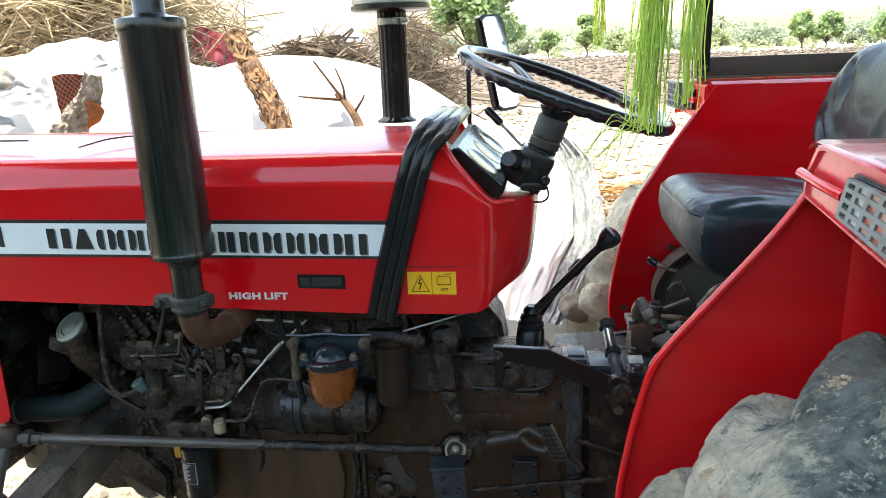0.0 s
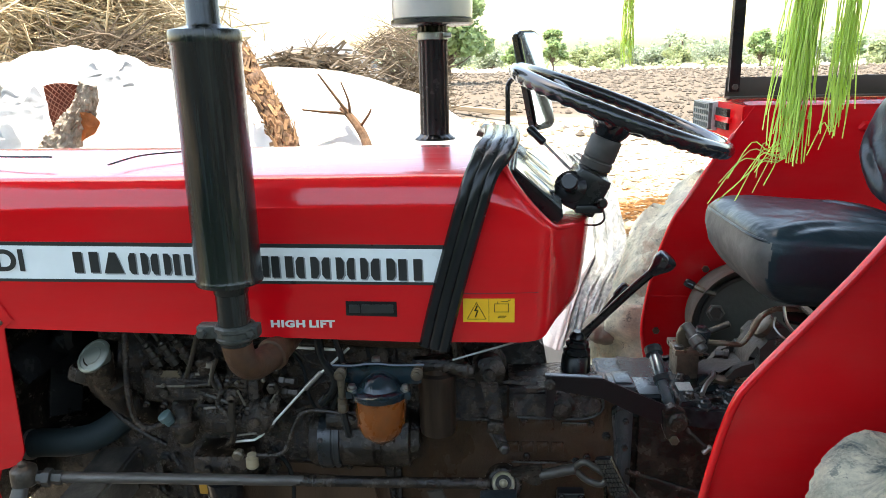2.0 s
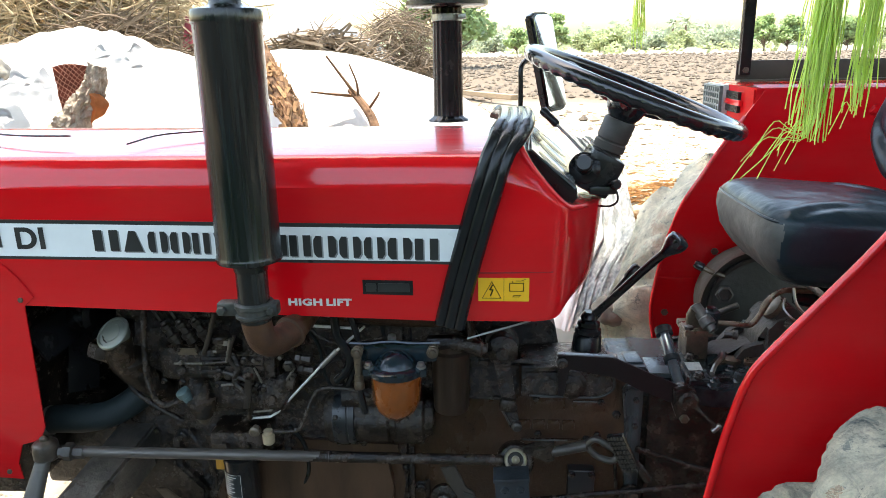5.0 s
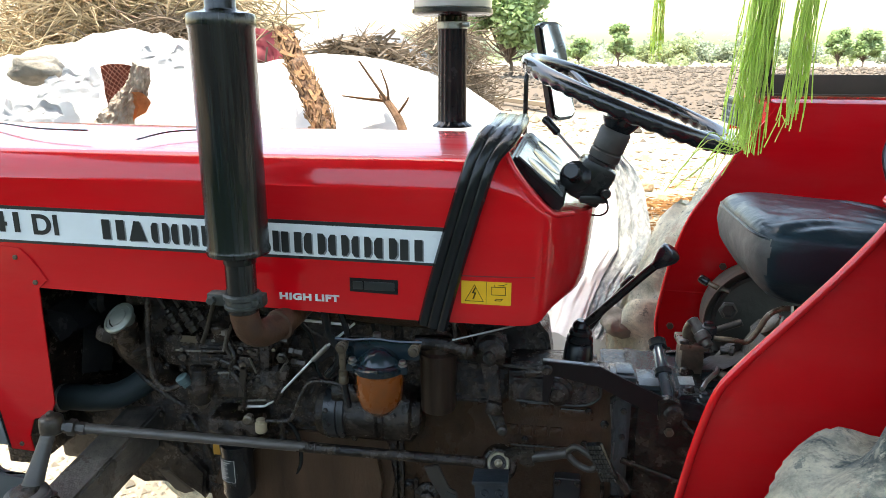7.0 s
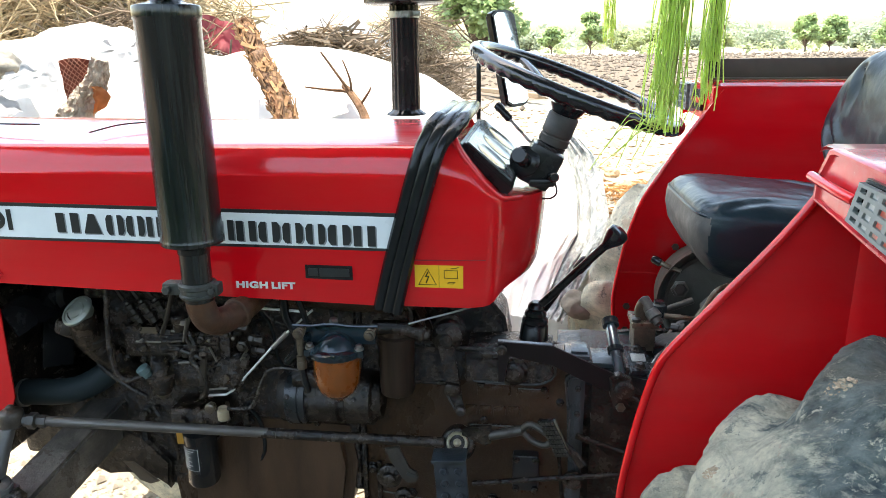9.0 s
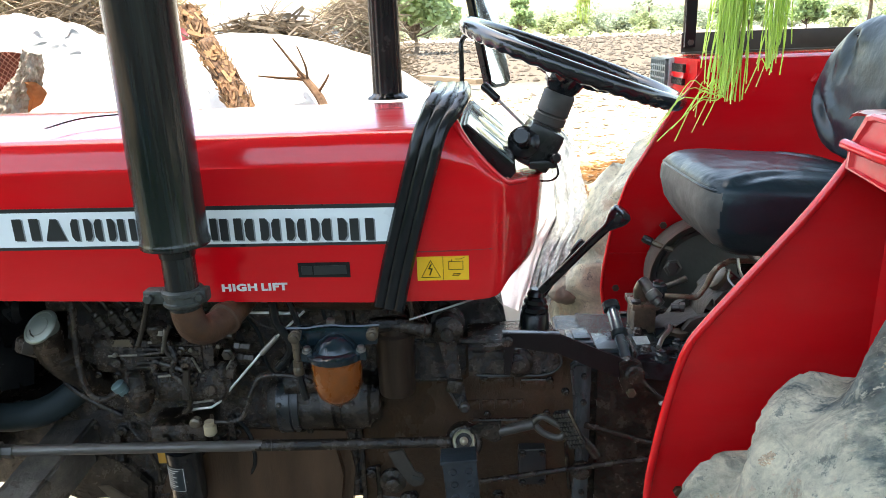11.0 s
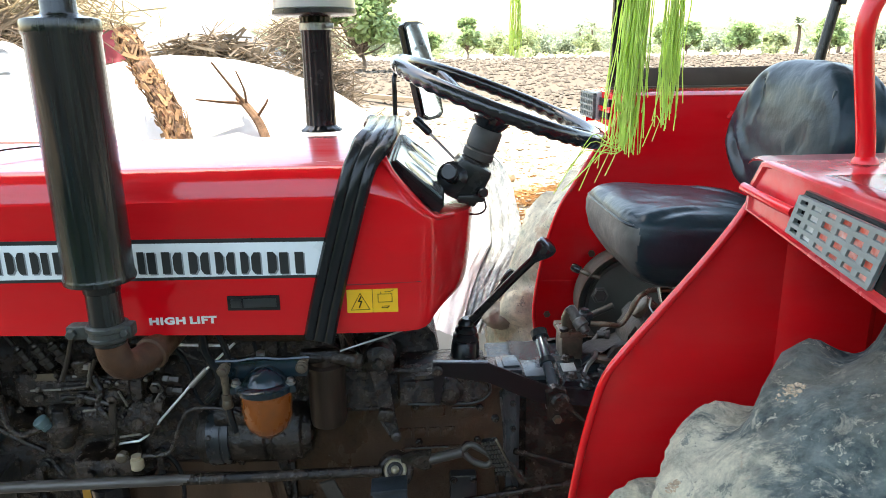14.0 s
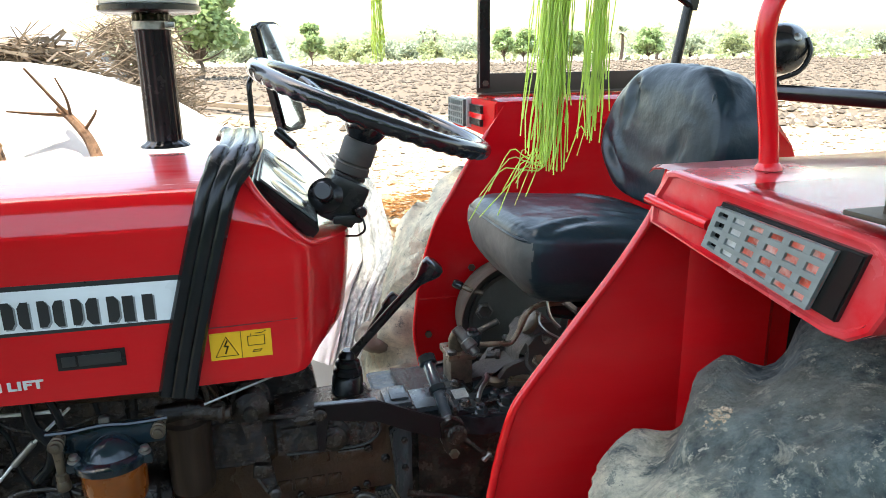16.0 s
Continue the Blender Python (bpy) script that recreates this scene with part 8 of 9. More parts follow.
def make_hydraulics():
    OILY = mat("oily_blue_black", (0.018, 0.026, 0.029), 0.18, var=0.6, scale=40, dust=(0.050, 0.056, 0.054), dscale=9, damount=0.3, bump=0.12, bscale=70, spec=0.28)
    PALEBLUE = mat("wiped_blue_grey", (0.050, 0.074, 0.084), 0.22, var=0.4, scale=22, dust=(0.03, 0.032, 0.03), dscale=10, damount=0.7, bump=0.06, spec=0.35)
    bm = bmesh.new()
    slab(bm, [(.118, 1.372), (.215, 1.345), (.30, 1.310), (.46, 1.318), (.56, 1.345), (.56, 1.56), (.118, 1.56)], "z", .895, .936, bev=.004)
    hy = part("hydraulic_cover", bm, OILY, tractor, "oily blue-black hydraulic lift cover with fittings")
    # wiped pale block with a raised edge
    bm = bmesh.new()
    box(bm, (.128, 1.372, .934), (.178, 1.442, .953), bev=.003)
    box(bm, (.140, 1.384, .953), (.174, 1.437, .958), bev=.002)
    part("cover_block", bm, PALEBLUE, hy, "pale blue-grey wiped block")
    part("cover_block", box(bmesh.new(), (.183, 1.358, .933), (.236, 1.440, .944), bev=.002), PALEBLUE, hy, "pale blue-grey wiped block")
    part("block_edge", box(bmesh.new(), (.179, 1.372, .934), (.182, 1.440, .947), bev=.001), DARKIRON, hy)
    # bright spindle with a collar
    bm = bmesh.new()
    p0, p1 = Vector((.234, 1.335, .940)), Vector((.222, 1.432, 1.008))
    L = (p1 - p0).length
    turned(bm, p0, p1 - p0, [(-.012, .0118), (0, .0125), (L * .93, .0125), (L * .98, .010)], 24)
    sp = part("spindle", bm, mat("bright_blue_steel", (0.20, 0.26, 0.29), 0.13, metal=0.7, var=0.15, scale=10, dust=(0.03, 0.034, 0.036), damount=0.4, dscale=9), hy, "bright steel spindle with dark collars")
    for u, w, r in ((.36, .10, .0165), (.90, .14, .0175)):
        part("collar", turned(bmesh.new(), p0 + (p1 - p0) * u, p1 - p0, [(0, .012), (.001, r), (L * w, r), (L * w + .002, r * .8), (L * w + .0022, .004)], 24), OILY, sp, "dark oily collar")
    part("guard_plate", slab(bmesh.new(), [(.244, 1.318), (.250, 1.318), (.252, 1.45), (.246, 1.45)], "z", .934, .957, bev=.001), DARKIRON, hy)
    # riveted plate with a small label
    bm = bmesh.new()
    slab(bm, [(.255, 1.325), (.297, 1.330), (.303, 1.455), (.257, 1.452)], "z", .935, .945, bev=.002)
    pl = part("data_plate", bm, OILY, hy, "riveted oily steel plate")
    part("plate_label", slab(bmesh.new(), [(.263, 1.372), (.292, 1.374), (.294, 1.412), (.264, 1.410)], "z", .9452, .9466), mat("worn_label", (0.42, 0.46, 0.45), 0.35, metal=0.3, var=0.3, scale=60, dust=(0.05, 0.05, 0.05), dscale=40, damount=0.6), pl, "small worn metal label")
    for p in ((.281, 1.432), (.276, 1.346)):
        part("plate_bolt", turned(bmesh.new(), (p[0], p[1], .945), (0, 0, 1), [(0, .012), (.002, .012), (.003, .009), (.010, .009), (.012, .005)], 6), DARKIRON, pl)
    for k, y in enumerate((1.345, 1.385, 1.425)):
        part("cover_rib", slab(bmesh.new(), [(.308 + .004 * k, y), (.350, y + .014), (.352, y + .024), (.309 + .004 * k, y + .014)], "z", .935, .945 + .003 * k, bev=.001), OILY, hy)
    part("latch_lever", pipe(bmesh.new(), [(.300, 1.345, .952), (.316, 1.375, .958), (.338, 1.405, .962), (.346, 1.43, .960)], .0048, seg=8), STEEL, hy, "thin steel latch lever")
    # control valve cluster: cream block, cross body, hexagon plug and a tube end
    bm = bmesh.new()
    box(bm, (.276, 1.450, .934), (.322, 1.515, .990), bev=.004)
    box(bm, (.270, 1.444, .988), (.328, 1.520, 1.002), bev=.004)
    vb = part("control_valve", bm, CREAM, hy, "cream oily control valve")
    for p in ((.280, 1.455), (.318, 1.455)):
        part("valve_bolt", turned(bmesh.new(), (p[0], p[1], 1.002), (0, 0, 1), [(0, .010), (.006, .010), (.008, .006)], 6), BRACKETG, vb)
    part("valve_body", turned(bmesh.new(), (.300, 1.470, 1.040), (.38, -.62, -.52), [(-.012, .008), (-.009, .0125), (.022, .013), (.025, .0155), (.042, .0155), (.044, .0105), (.056, .0105), (.0565, .007), (.052, .0065)], 18), mat("pale_worn_steel", (0.20, 0.20, 0.185), 0.28, metal=0.6, var=0.4, scale=30, dust=(0.03, 0.028, 0.025), dscale=22, damount=0.7, bump=.1), vb, "worn steel valve body")
    part("hexagon_plug", turned(bmesh.new(), (.326, 1.462, 1.012), (0, 0, 1), [(0, .013), (.012, .013), (.014, .018), (.028, .018), (.031, .012), (.036, .011)], 6), OILY, vb, "dark hexagon plug")
    part("valve_elbow", pipe(bmesh.new(), [(.296, 1.475, 1.000), (.292, 1.475, 1.022), (.298, 1.470, 1.040)], .014, seg=12), CREAM, vb)
    part("valve_stop", turned(bmesh.new(), (.352, 1.45, .995), (1, -.3, 0), [(0, .008), (.016, .008), (.018, .011), (.026, .011), (.028, .006)], 8), BRACKETG, vb)
    # bolts and caps along the cover
    part("flat_cap", turned(bmesh.new(), (.360, 1.420, .934), (0, -.06, 1), [(0, .016), (.012, .016), (.014, .0215), (.022, .0215), (.024, .018), (.0245, .001)], 20), CREAM, hy, "flat greasy cap")
    part("breather", turned(bmesh.new(), (.352, 1.330, .885), (0, -.03, 1), [(0, .015), (.050, .0155), (.052, .019), (.062, .019), (.064, .0145), (.078, .0145), (.080, .009)], 6), OILY, hy, "hexagon breather bolt")
    for x, y, z, r in ((.344, 1.374, .936, .011), (.300, 1.322, .936, .011), (.374, 1.372, .936, .012), (.395, 1.345, .936, .012), (.392, 1.40, .936, .012), (.42, 1.365, .936, .013), (.385, 1.325, .930, .010), (.43, 1.41, .936, .012), (.44, 1.34, .936, .011)):
        part("cover_bolt", turned(bmesh.new(), (x, y, z), (0, -.10, 1), [(0, r * 1.35), (.003, r * 1.35), (.004, r), (.013, r), (.015, r * .6), (.020, r * .55)], 6), OILY, hy)
    part("union", turned(bmesh.new(), (.400, 1.330, .905), (0, -1, .2), [(0, .022), (.010, .022), (.014, .014), (.024, .013)], 14), DARKIRON, hy)
    part("cream_flange", slab(bmesh.new(), [(.376, 1.388), (.432, 1.374), (.44, 1.41), (.39, 1.43)], "z", .946, .962, bev=.004), CREAM, hy, "cream cast flange")
    # grey casting with filler
    bm = bmesh.new()
    slab(bm, [(.30, .925), (.345, .955), (.385, .963), (.408, .975), (.412, 1.000), (.425, 1.022), (.440, 1.040), (.455, 1.062), (.480, 1.060), (.500, 1.035), (.512, 1.00), (.53, .96), (.60, .94), (.60, .92)], "y", 1.405, 1.52, bev=.016)
    cg = part("lift_casting", bm, CASTGREY, hy, "smooth grey lift casting with filler plug")
    part("filler_rim", turned(bmesh.new(), (.446, 1.402, .988), (0, -.75, .66), [(0, .030), (.004, .030), (.006, .024), (.002, .022), (.002, .001)], 24), CASTGREY, cg)
    part("recess", turned(bmesh.new(), (.462, 1.404, 1.034), (.2, -.8, .5), [(0, .012), (.002, .012), (.0022, .001)], 16), DARKIRON, cg)
    part("casting_bolt", turned(bmesh.new(), (.444, 1.398, .988), (0, -.6, .8), [(0, .014), (.006, .014), (.008, .011), (.014, .010)], 6), CREAM, cg)
    part("cream_neck", turned(bmesh.new(), (.462, 1.45, 1.040), (-.75, -.1, .62), [(0, .024), (.018, .023), (.020, .026), (.032, .026), (.036, .016)], 20), CREAM, cg, "cream cylinder neck")
    bm = bmesh.new()
    pipe(bm, [(.335, 1.44, 1.022), (.367, 1.43, 1.024), (.395, 1.43, 1.022), (.412, 1.43, 1.043), (.430, 1.43, 1.080), (.449, 1.43, 1.094), (.475, 1.43, 1.098), (.577, 1.42, 1.097), (.66, 1.41, 1.098)], .0058, seg=10)
    part("oil_pipe", bm, CREAM, hy, "bent cream oil pipe")
    part("wire", pipe(bmesh.new(), [(.455, 1.42, 1.085), (.450, 1.41, 1.068), (.462, 1.395, 1.052), (.488, 1.392, 1.035), (.505, 1.392, 1.015), (.507, 1.392, .995)], .0022, seg=6), STEEL, cg)
    part("clip", pipe(bmesh.new(), [(.470, 1.422, 1.106), (.472, 1.415, 1.085), (.478, 1.41, 1.070), (.492, 1.405, 1.055)], .003, seg=6), STEEL, cg)
    part("dark_hose", pipe(bmesh.new(), [(.49, 1.46, 1.075), (.54, 1.45, 1.065), (.60, 1.46, 1.04), (.66, 1.47, 1.0)], .016, seg=10), RUBBER, cg)
    # round quadrant housing beside the far fender
    bm = bmesh.new()
    c = Vector((.492, 1.66, .985))
    turned(bm, c, (0, -1, 0), [(-.06, .13), (0, .135), (.012, .135), (.014, .132), (.008, .127), (.006, .118), (.010, .112), (.010, .02), (.011, .001)], 56)
    qd = part("quadrant_housing", bm, QUADGREY, tractor, "round olive-grey quadrant housing")
    bm = bmesh.new()
    rows = []
    for i in range(30):
        a = radians(80 + i * 5)
        rad = Vector((math.cos(a), 0, math.sin(a)))
        rows.append([bm.verts.new(c + rad * r + Vector((0, y, 0))) for r, y in ((.138, -.012), (.138, -.026), (.134, -.026), (.134, -.012))])
    skin(bm, rows)
    part("quadrant_rim", bm, mat("rim_bronze", (0.085, 0.075, 0.062), 0.35, metal=0.4, var=0.3), qd, "worn bronze quadrant rim")
    bm = bmesh.new()
    rows = []
    for i in range(22):
        a = radians(95 + i * 4.5)
        rad = Vector((math.cos(a), 0, math.sin(a)))
        rows.append([bm.verts.new(c + rad * r + Vector((0, y, 0))) for r, y in ((.119, -.010), (.119, -.020), (.111, -.020), (.111, -.010))])
    skin(bm, rows)
    part("notched_sector", bm, BRACKETG, qd)
    bm = bmesh.new()
    pipe(bm, [(.405, 1.635, 1.060), (.380, 1.645, 1.066), (.352, 1.660, 1.078)], .0065, seg=8)
    lv = part("draft_lever", bm, CREAM, qd, "small pale lever")
    bm = bmesh.new()
    turned(bm, (.362, 1.655, 1.073), (-.6, .3, .28), [(0, .007), (.003, .010), (.018, .0105), (.024, .008), (.025, .002)], 14)
    part("lever_knob", bm, WHEELRIM, lv)
    part("ring_nut", turned(bmesh.new(), (.402, 1.622, 1.021), (0, -1, .1), [(0, .021), (.008, .021), (.010, .016), (.004, .013), (.004, .001)], 6), mat("dull_nut", (0.10, 0.095, 0.085), 0.4, metal=0.6), qd)
    part("link", rod(bmesh.new(), (.368, 1.60, .975), (.43, 1.60, 1.002), .008), BRACKETG, qd)
    part("stop_bolt", turned(bmesh.new(), (.460, 1.638, .945), (0, -1, 0), [(0, .008), (.006, .008), (.008, .005), (.014, .005)], 6), STEEL, qd)


make_hydraulics()


FORGED = mat("forged_grey_steel", (0.125, 0.120, 0.117), 0.36, metal=0.3, var=0.25, scale=18, dust=(0.05, 0.045, 0.042), dscale=10, damount=0.5, bump=.08)


def make_steering_links():
    bm = bmesh.new()
    pipe(bm, [(-.930, 1.115, .893), (-.60, 1.165, .862), (-.30, 1.212, .832), (-.115, 1.243, .813)], .0098, seg=14)
    dl = part("drag_link", bm, mat("worn_rod", (0.125, 0.112, 0.10), 0.36, metal=0.45, var=0.35, scale=20, stretch=(.6, 14, 14), dust=(0.05, 0.04, 0.033), damount=0.75, dscale=5, bump=.08), tractor, "long steel drag link rod, worn grey in front, black behind")
    # from a tapered start the rod is black to its rear end
    bm = bmesh.new()
    rod(bm, (-.55, 1.1722, .8566), (-.44, 1.190, .846), .0078, .0104, seg=14)
    pipe(bm, [(-.44, 1.190, .846), (-.30, 1.212, .832), (-.115, 1.243, .813)], .0104, seg=14)
    part("black_end", bm, DARKIRON, dl, "black rear end of the rod")
    bm = bmesh.new()
    turned(bm, (-.937, 1.112, .880), (0, 0, 1), [(0, .019), (.004, .0225), (.008, .0215), (.014, .0225), (.030, .0215), (.034, .018), (.037, .008), (.042, .0075), (.045, .003)], 24)
    part("ball_joint", bm, mat("greasy_brown_joint", (0.075, 0.060, 0.046), 0.3, metal=0.3, var=0.6, scale=40, dust=(0.02, 0.016, 0.013), dscale=25, damount=0.7, bump=.15), dl, "greasy ball joint")
    part("lock_nut", turned(bmesh.new(), (-.915, 1.117, .891), (.99, .14, -.09), [(0, .012), (.008, .012), (.009, .0165), (.022, .0165), (.024, .011), (.030, .0125), (.042, .0125)], 6), BRACKETG, dl)
    bm = bmesh.new()
    EYE = mat("greased_eye", (0.42, 0.37, 0.26), 0.32, metal=0.5, var=0.3, dust=(0.05, 0.04, 0.03), damount=0.6, dscale=30)
    turned(bm, (-.088, 1.262, .806), (0, -.93, .36), [(0, .0225), (.020, .0225), (.023, .0205), (.0225, .0165), (.016, .0155), (.016, .001)], 32)
    eye = part("pivot_eye", bm, EYE, dl, "pale greased pivot eye")
    part("groove", turned(bmesh.new(), (-.088, 1.262, .806), (0, -.93, .36), [(.0162, .0152), (.0175, .0150), (.0176, .001)], 24), DARKIRON, eye)
    part("pin", turned(bmesh.new(), (-.088, 1.262, .806), (0, -.93, .36), [(.017, .0082), (.021, .0080), (.0225, .006), (.026, .0035), (.0265, .001)], 18), EYE, eye)
    bm = bmesh.new()
    turned(bm, (-.088, 1.282, .793), (0, -.93, .36), [(0, .036), (.030, .036), (.039, .032), (.041, .026), (.038, .022)], 24)
    part("eye_housing", bm, DARKIRON, dl)
    # steering arm and front axle
    bm = bmesh.new()
    rows = []
    for k in range(9):
        u = k / 8
        c = Vector((-.936, 1.098, .884)).lerp(Vector((-.960, 1.066, .792)), u)
        w, t = .0125 + .0065 * u ** 1.6, .011 + .003 * u
        rows.append([bm.verts.new(c + Vector((w * math.copysign(abs(math.cos(q)) ** .45, math.cos(q)), t * math.copysign(abs(math.sin(q)) ** .6, math.sin(q)), 0))) for q in (2 * math.pi * i / 20 for i in range(20))])
    skin(bm, rows)
    sa = part("steering_arm", bm, FORGED, tractor, "smooth grey forged steering arm")
    bm = bmesh.new()
    turned(bm, (-.957, 1.050, .715), (0, -.06, 1), [(0, .036), (.066, .040), (.074, .038), (.078, .032), (.0785, .001)], 32)
    slab(bm, [(-.957, 1.022), (-.915, 1.026), (-.905, 1.045), (-.912, 1.070), (-.957, 1.084)], "z", .735, .788, bev=.008)
    part("king_pin_boss", bm, FORGED, sa)
    part("boss_washer", turned(bmesh.new(), (-.959, 1.045, .790), (0, -.06, 1), [(0, .025), (.004, .025), (.006, .022), (.0062, .006), (.005, .005), (.005, .001)], 28), DARKIRON, sa, "dark round washer")
    part("clamp_bolt", turned(bmesh.new(), (-.908, 1.050, .768), (1, -.25, .1), [(0, .017), (.003, .017), (.004, .013), (.016, .013), (.018, .008)], 6), DARKIRON, sa)
    bm = bmesh.new()
    slab(bm, [(-1.30, 1.05), (-1.126, .832), (-1.080, .775), (-1.066, .768), (-1.010, .776), (-.992, .758), (-1.02, .725), (-1.10, .66), (-1.30, .66)], "y", 1.112, 1.128, bev=.006)
    part("front_bracket", bm, mat("slate_paint", (0.062, 0.076, 0.080), 0.34, var=0.25, scale=9, dust=(0.13, 0.13, 0.12), dscale=6, damount=0.35), tractor, "slate-grey painted steel front bracket")
    bm = bmesh.new()
    a, b = Vector((-.875, 1.40, .800)), Vector((-.985, .90, .640))
    d = (b - a).normalized()
    up = Vector((0, 0, 1))
    up = (up - d * up.dot(d)).normalized()
    sd = d.cross(up)
    rings = [[bm.verts.new(p + sd * (w * u) + up * (h * v)) for u, v in ((1, 1), (-1, 1), (-1, -1), (1, -1))] for p, w, h in ((a, .043, .042), (b, .043, .042))]
    skin(bm, rings)
    bmesh.ops.bevel(bm, geom=list(bm.edges), offset=.006, segments=2, affect="EDGES")
    ax = part("front_axle", bm, mat("axle_brown", (0.125, 0.102, 0.080), 0.24, var=0.7, scale=16, dust=(0.014, 0.012, 0.010), damount=0.97, dscale=5, bump=.3, bscale=30, brough=.7, spec=.6), tractor, "worn brown front axle beam")
    bm = bmesh.new()
    box(bm, (-1.12, 1.345, .665), (-.90, 1.56, .845), bev=.015)
    box(bm, (-1.02, 1.34, .64), (-.84, 1.50, .72), bev=.02)
    part("axle_bracket", bm, DARKIRON, ax)
    # front wheel, mostly out of view
    bm = bmesh.new()
    fx, fy, fz, R = -1.04, .70, .355, .365
    rows = []
    nu = 72
    for i in range(nu):
        t = 2 * math.pi * i / nu
        row = []
        for v in range(17):
            s = -1 + 2 * v / 16
            yy = .085 * math.sin(s * 1.75) / math.sin(1.75) if abs(s) < .9 else .078 * s
            r = R - .14 * abs(s) ** 3.2 - (.010 if v in (5, 8, 11) else 0)
            row.append(bm.verts.new((fx + r * math.cos(t), fy + yy, fz + r * math.sin(t))))
        rows.append(row)
    for i in range(nu):
        A, B = rows[i], rows[(i + 1) % nu]
        for j in range(16):
            bm.faces.new((A[j], A[j + 1], B[j + 1], B[j]))
    fw = part("front_wheel", bm, TYRE, tractor, "ribbed front tyre", deg=60)
    part("rim", turned(bmesh.new(), (fx, fy - .06, fz), (0, 1, 0), [(0, .20), (.01, .225), (.03, .20), (.06, .19), (.065, .05), (.09, .05), (.1, .19), (.115, .225), (.12, .2)], 36), GREYPAINT, fw)
    copy_thing(fw, Matrix.Translation(Vector((fx, 2 * CY - fy, fz)) - WORLD_AT[tractor]))
    part("axle_stub", rod(bmesh.new(), (-.99, .96, .62), (-1.03, .74, .37), .03), DARKIRON, ax)


make_steering_links()


def make_footwork():
    # link from the pivot to the brake pedal
    bm = bmesh.new()
    slab(bm, [(-.075, .865), (-.055, .872), (-.018, .874), (-.018, .838), (-.03, .832), (-.075, .852)], "y", 1.205, 1.217, bev=.003)
    fp = part("brake_pedal", bm, DARKIRON, tractor, "greasy brake pedal with chequered pad")
    part("pedal_rod", rod(bmesh.new(), (-.022, 1.212, .852), (.042, 1.205, .872), .010), BRACKETG, fp)
    part("pedal_yoke", pipe(bmesh.new(), [(.040, 1.205, .874), (.055, 1.20, .888), (.075, 1.195, .880), (.095, 1.19, .866), (.085, 1.19, .850), (.060, 1.20, .853), (.042, 1.205, .868)], .0062, seg=10), BRACKETG, fp)
    m = Matrix.Translation((.106, 1.185, .876)) @ pose(0, 0, 0, 0, -25, 0) @ pose(0, 0, 0, 0, 0, 60)
    bm = bmesh.new()
    box(bm, (-.012, -.016, -.040), (-.002, .016, .040), m, bev=.003)
    pad = part("pedal_pad", bm, BLACKP, fp, "black chequered pedal pad")
    for i in range(8):
        for j in range(5):
            z, y = -.035 + i * .0100, -.0128 + j * .0064
            part("chequer_stud", box(bmesh.new(), (-.0150, y - .0021, z - .0031), (-.012, y + .0021, z + .0031), m), BRACKETG, pad)
    bm = bmesh.new()
    pipe(bm, [(.095, 1.20, .858), (.118, 1.20, .848), (.138, 1.195, .832), (.154, 1.195, .808)], .008, seg=8)
    part("pedal_return", bm, DARKIRON, fp)
    # perforated hanging step
    m = turn_about((-.09, 1.19, .75), 0, -4, 0)
    bm = bmesh.new()
    box(bm, (-.125, 1.186, .655), (-.062, 1.194, .815), m, bev=.002)
    box(bm, (-.127, 1.170, .811), (-.060, 1.215, .819), m, bev=.002)
    SLATE = mat("slate_black_steel", (0.016, 0.023, 0.030), 0.34, var=0.5, scale=20, dust=(0.055, 0.065, 0.07), dscale=12, damount=0.5, bump=0.2, bscale=50, brough=.7)
    st = part("foot_step", bm, SLATE, tractor, "black perforated steel step plate")
    for i in range(5):
        for j in range(2):
            bm = bmesh.new()
            turned(bm, (-.107 + .029 * j, 1.186, .785 - .027 * i), (0, -1, 0), [(0, .0085), (.003, .0070), (.0035, .0045), (.0005, .004), (.0004, .0005)], 12)
            bmesh.ops.transform(bm, matrix=m, verts=bm.verts)
            part("stud", bm, SLATE, st)
    # tab bracket
    bm = bmesh.new()
    slab(bm, [(-.233, .800), (-.204, .808), (-.184, .757), (-.170, .752), (-.165, .738), (-.170, .728), (-.186, .724), (-.197, .732), (-.221, .772)], "y", 1.228, 1.234, bev=.0015)
    tb = part("stay_bracket", bm, BRACKETG, tractor, "small grey slotted bracket")
    part("slot", box(bmesh.new(), (-.190, 1.2265, .740), (-.170, 1.2278, .748), turn_about((-.18, 1.23, .744), 0, 20, 0)), INK, tb)
    part("bracket_nut", turned(bmesh.new(), (-.228, 1.25, .728), (0, -1, 0), [(0, .026), (.010, .026), (.013, .014), (.022, .013), (.024, .008)], 18), DARKIRON, tb)
    part("bracket_nut", turned(bmesh.new(), (-.20, 1.25, .682), (0, -1, 0), [(0, .018), (.010, .018), (.013, .010), (.020, .009)], 14), DARKIRON, tb)
    # long thin rods
    part("brake_rod", pipe(bmesh.new(), [(-.06, 1.29, .690), (.12, 1.295, .712), (.335, 1.30, .737)], .0058, seg=10), DARKIRON, tractor, "long thin brake rod")
    part("lift_rod", pipe(bmesh.new(), [(.150, 1.29, .815), (.25, 1.30, .775), (.36, 1.31, .738)], .0065, seg=10), DARKIRON, tractor, "thin lift rod")
    part("lift_rod", pipe(bmesh.new(), [(.245, 1.285, .92), (.30, 1.29, .865), (.37, 1.30, .82)], .005, seg=8), DARKIRON, tractor, "thin lift rod")
    part("cotter", rod(bmesh.new(), (.292, 1.288, .857), (.306, 1.288, .872), .005), STEEL, tractor)
    # foot rest under the gearbox
    bm = bmesh.new()
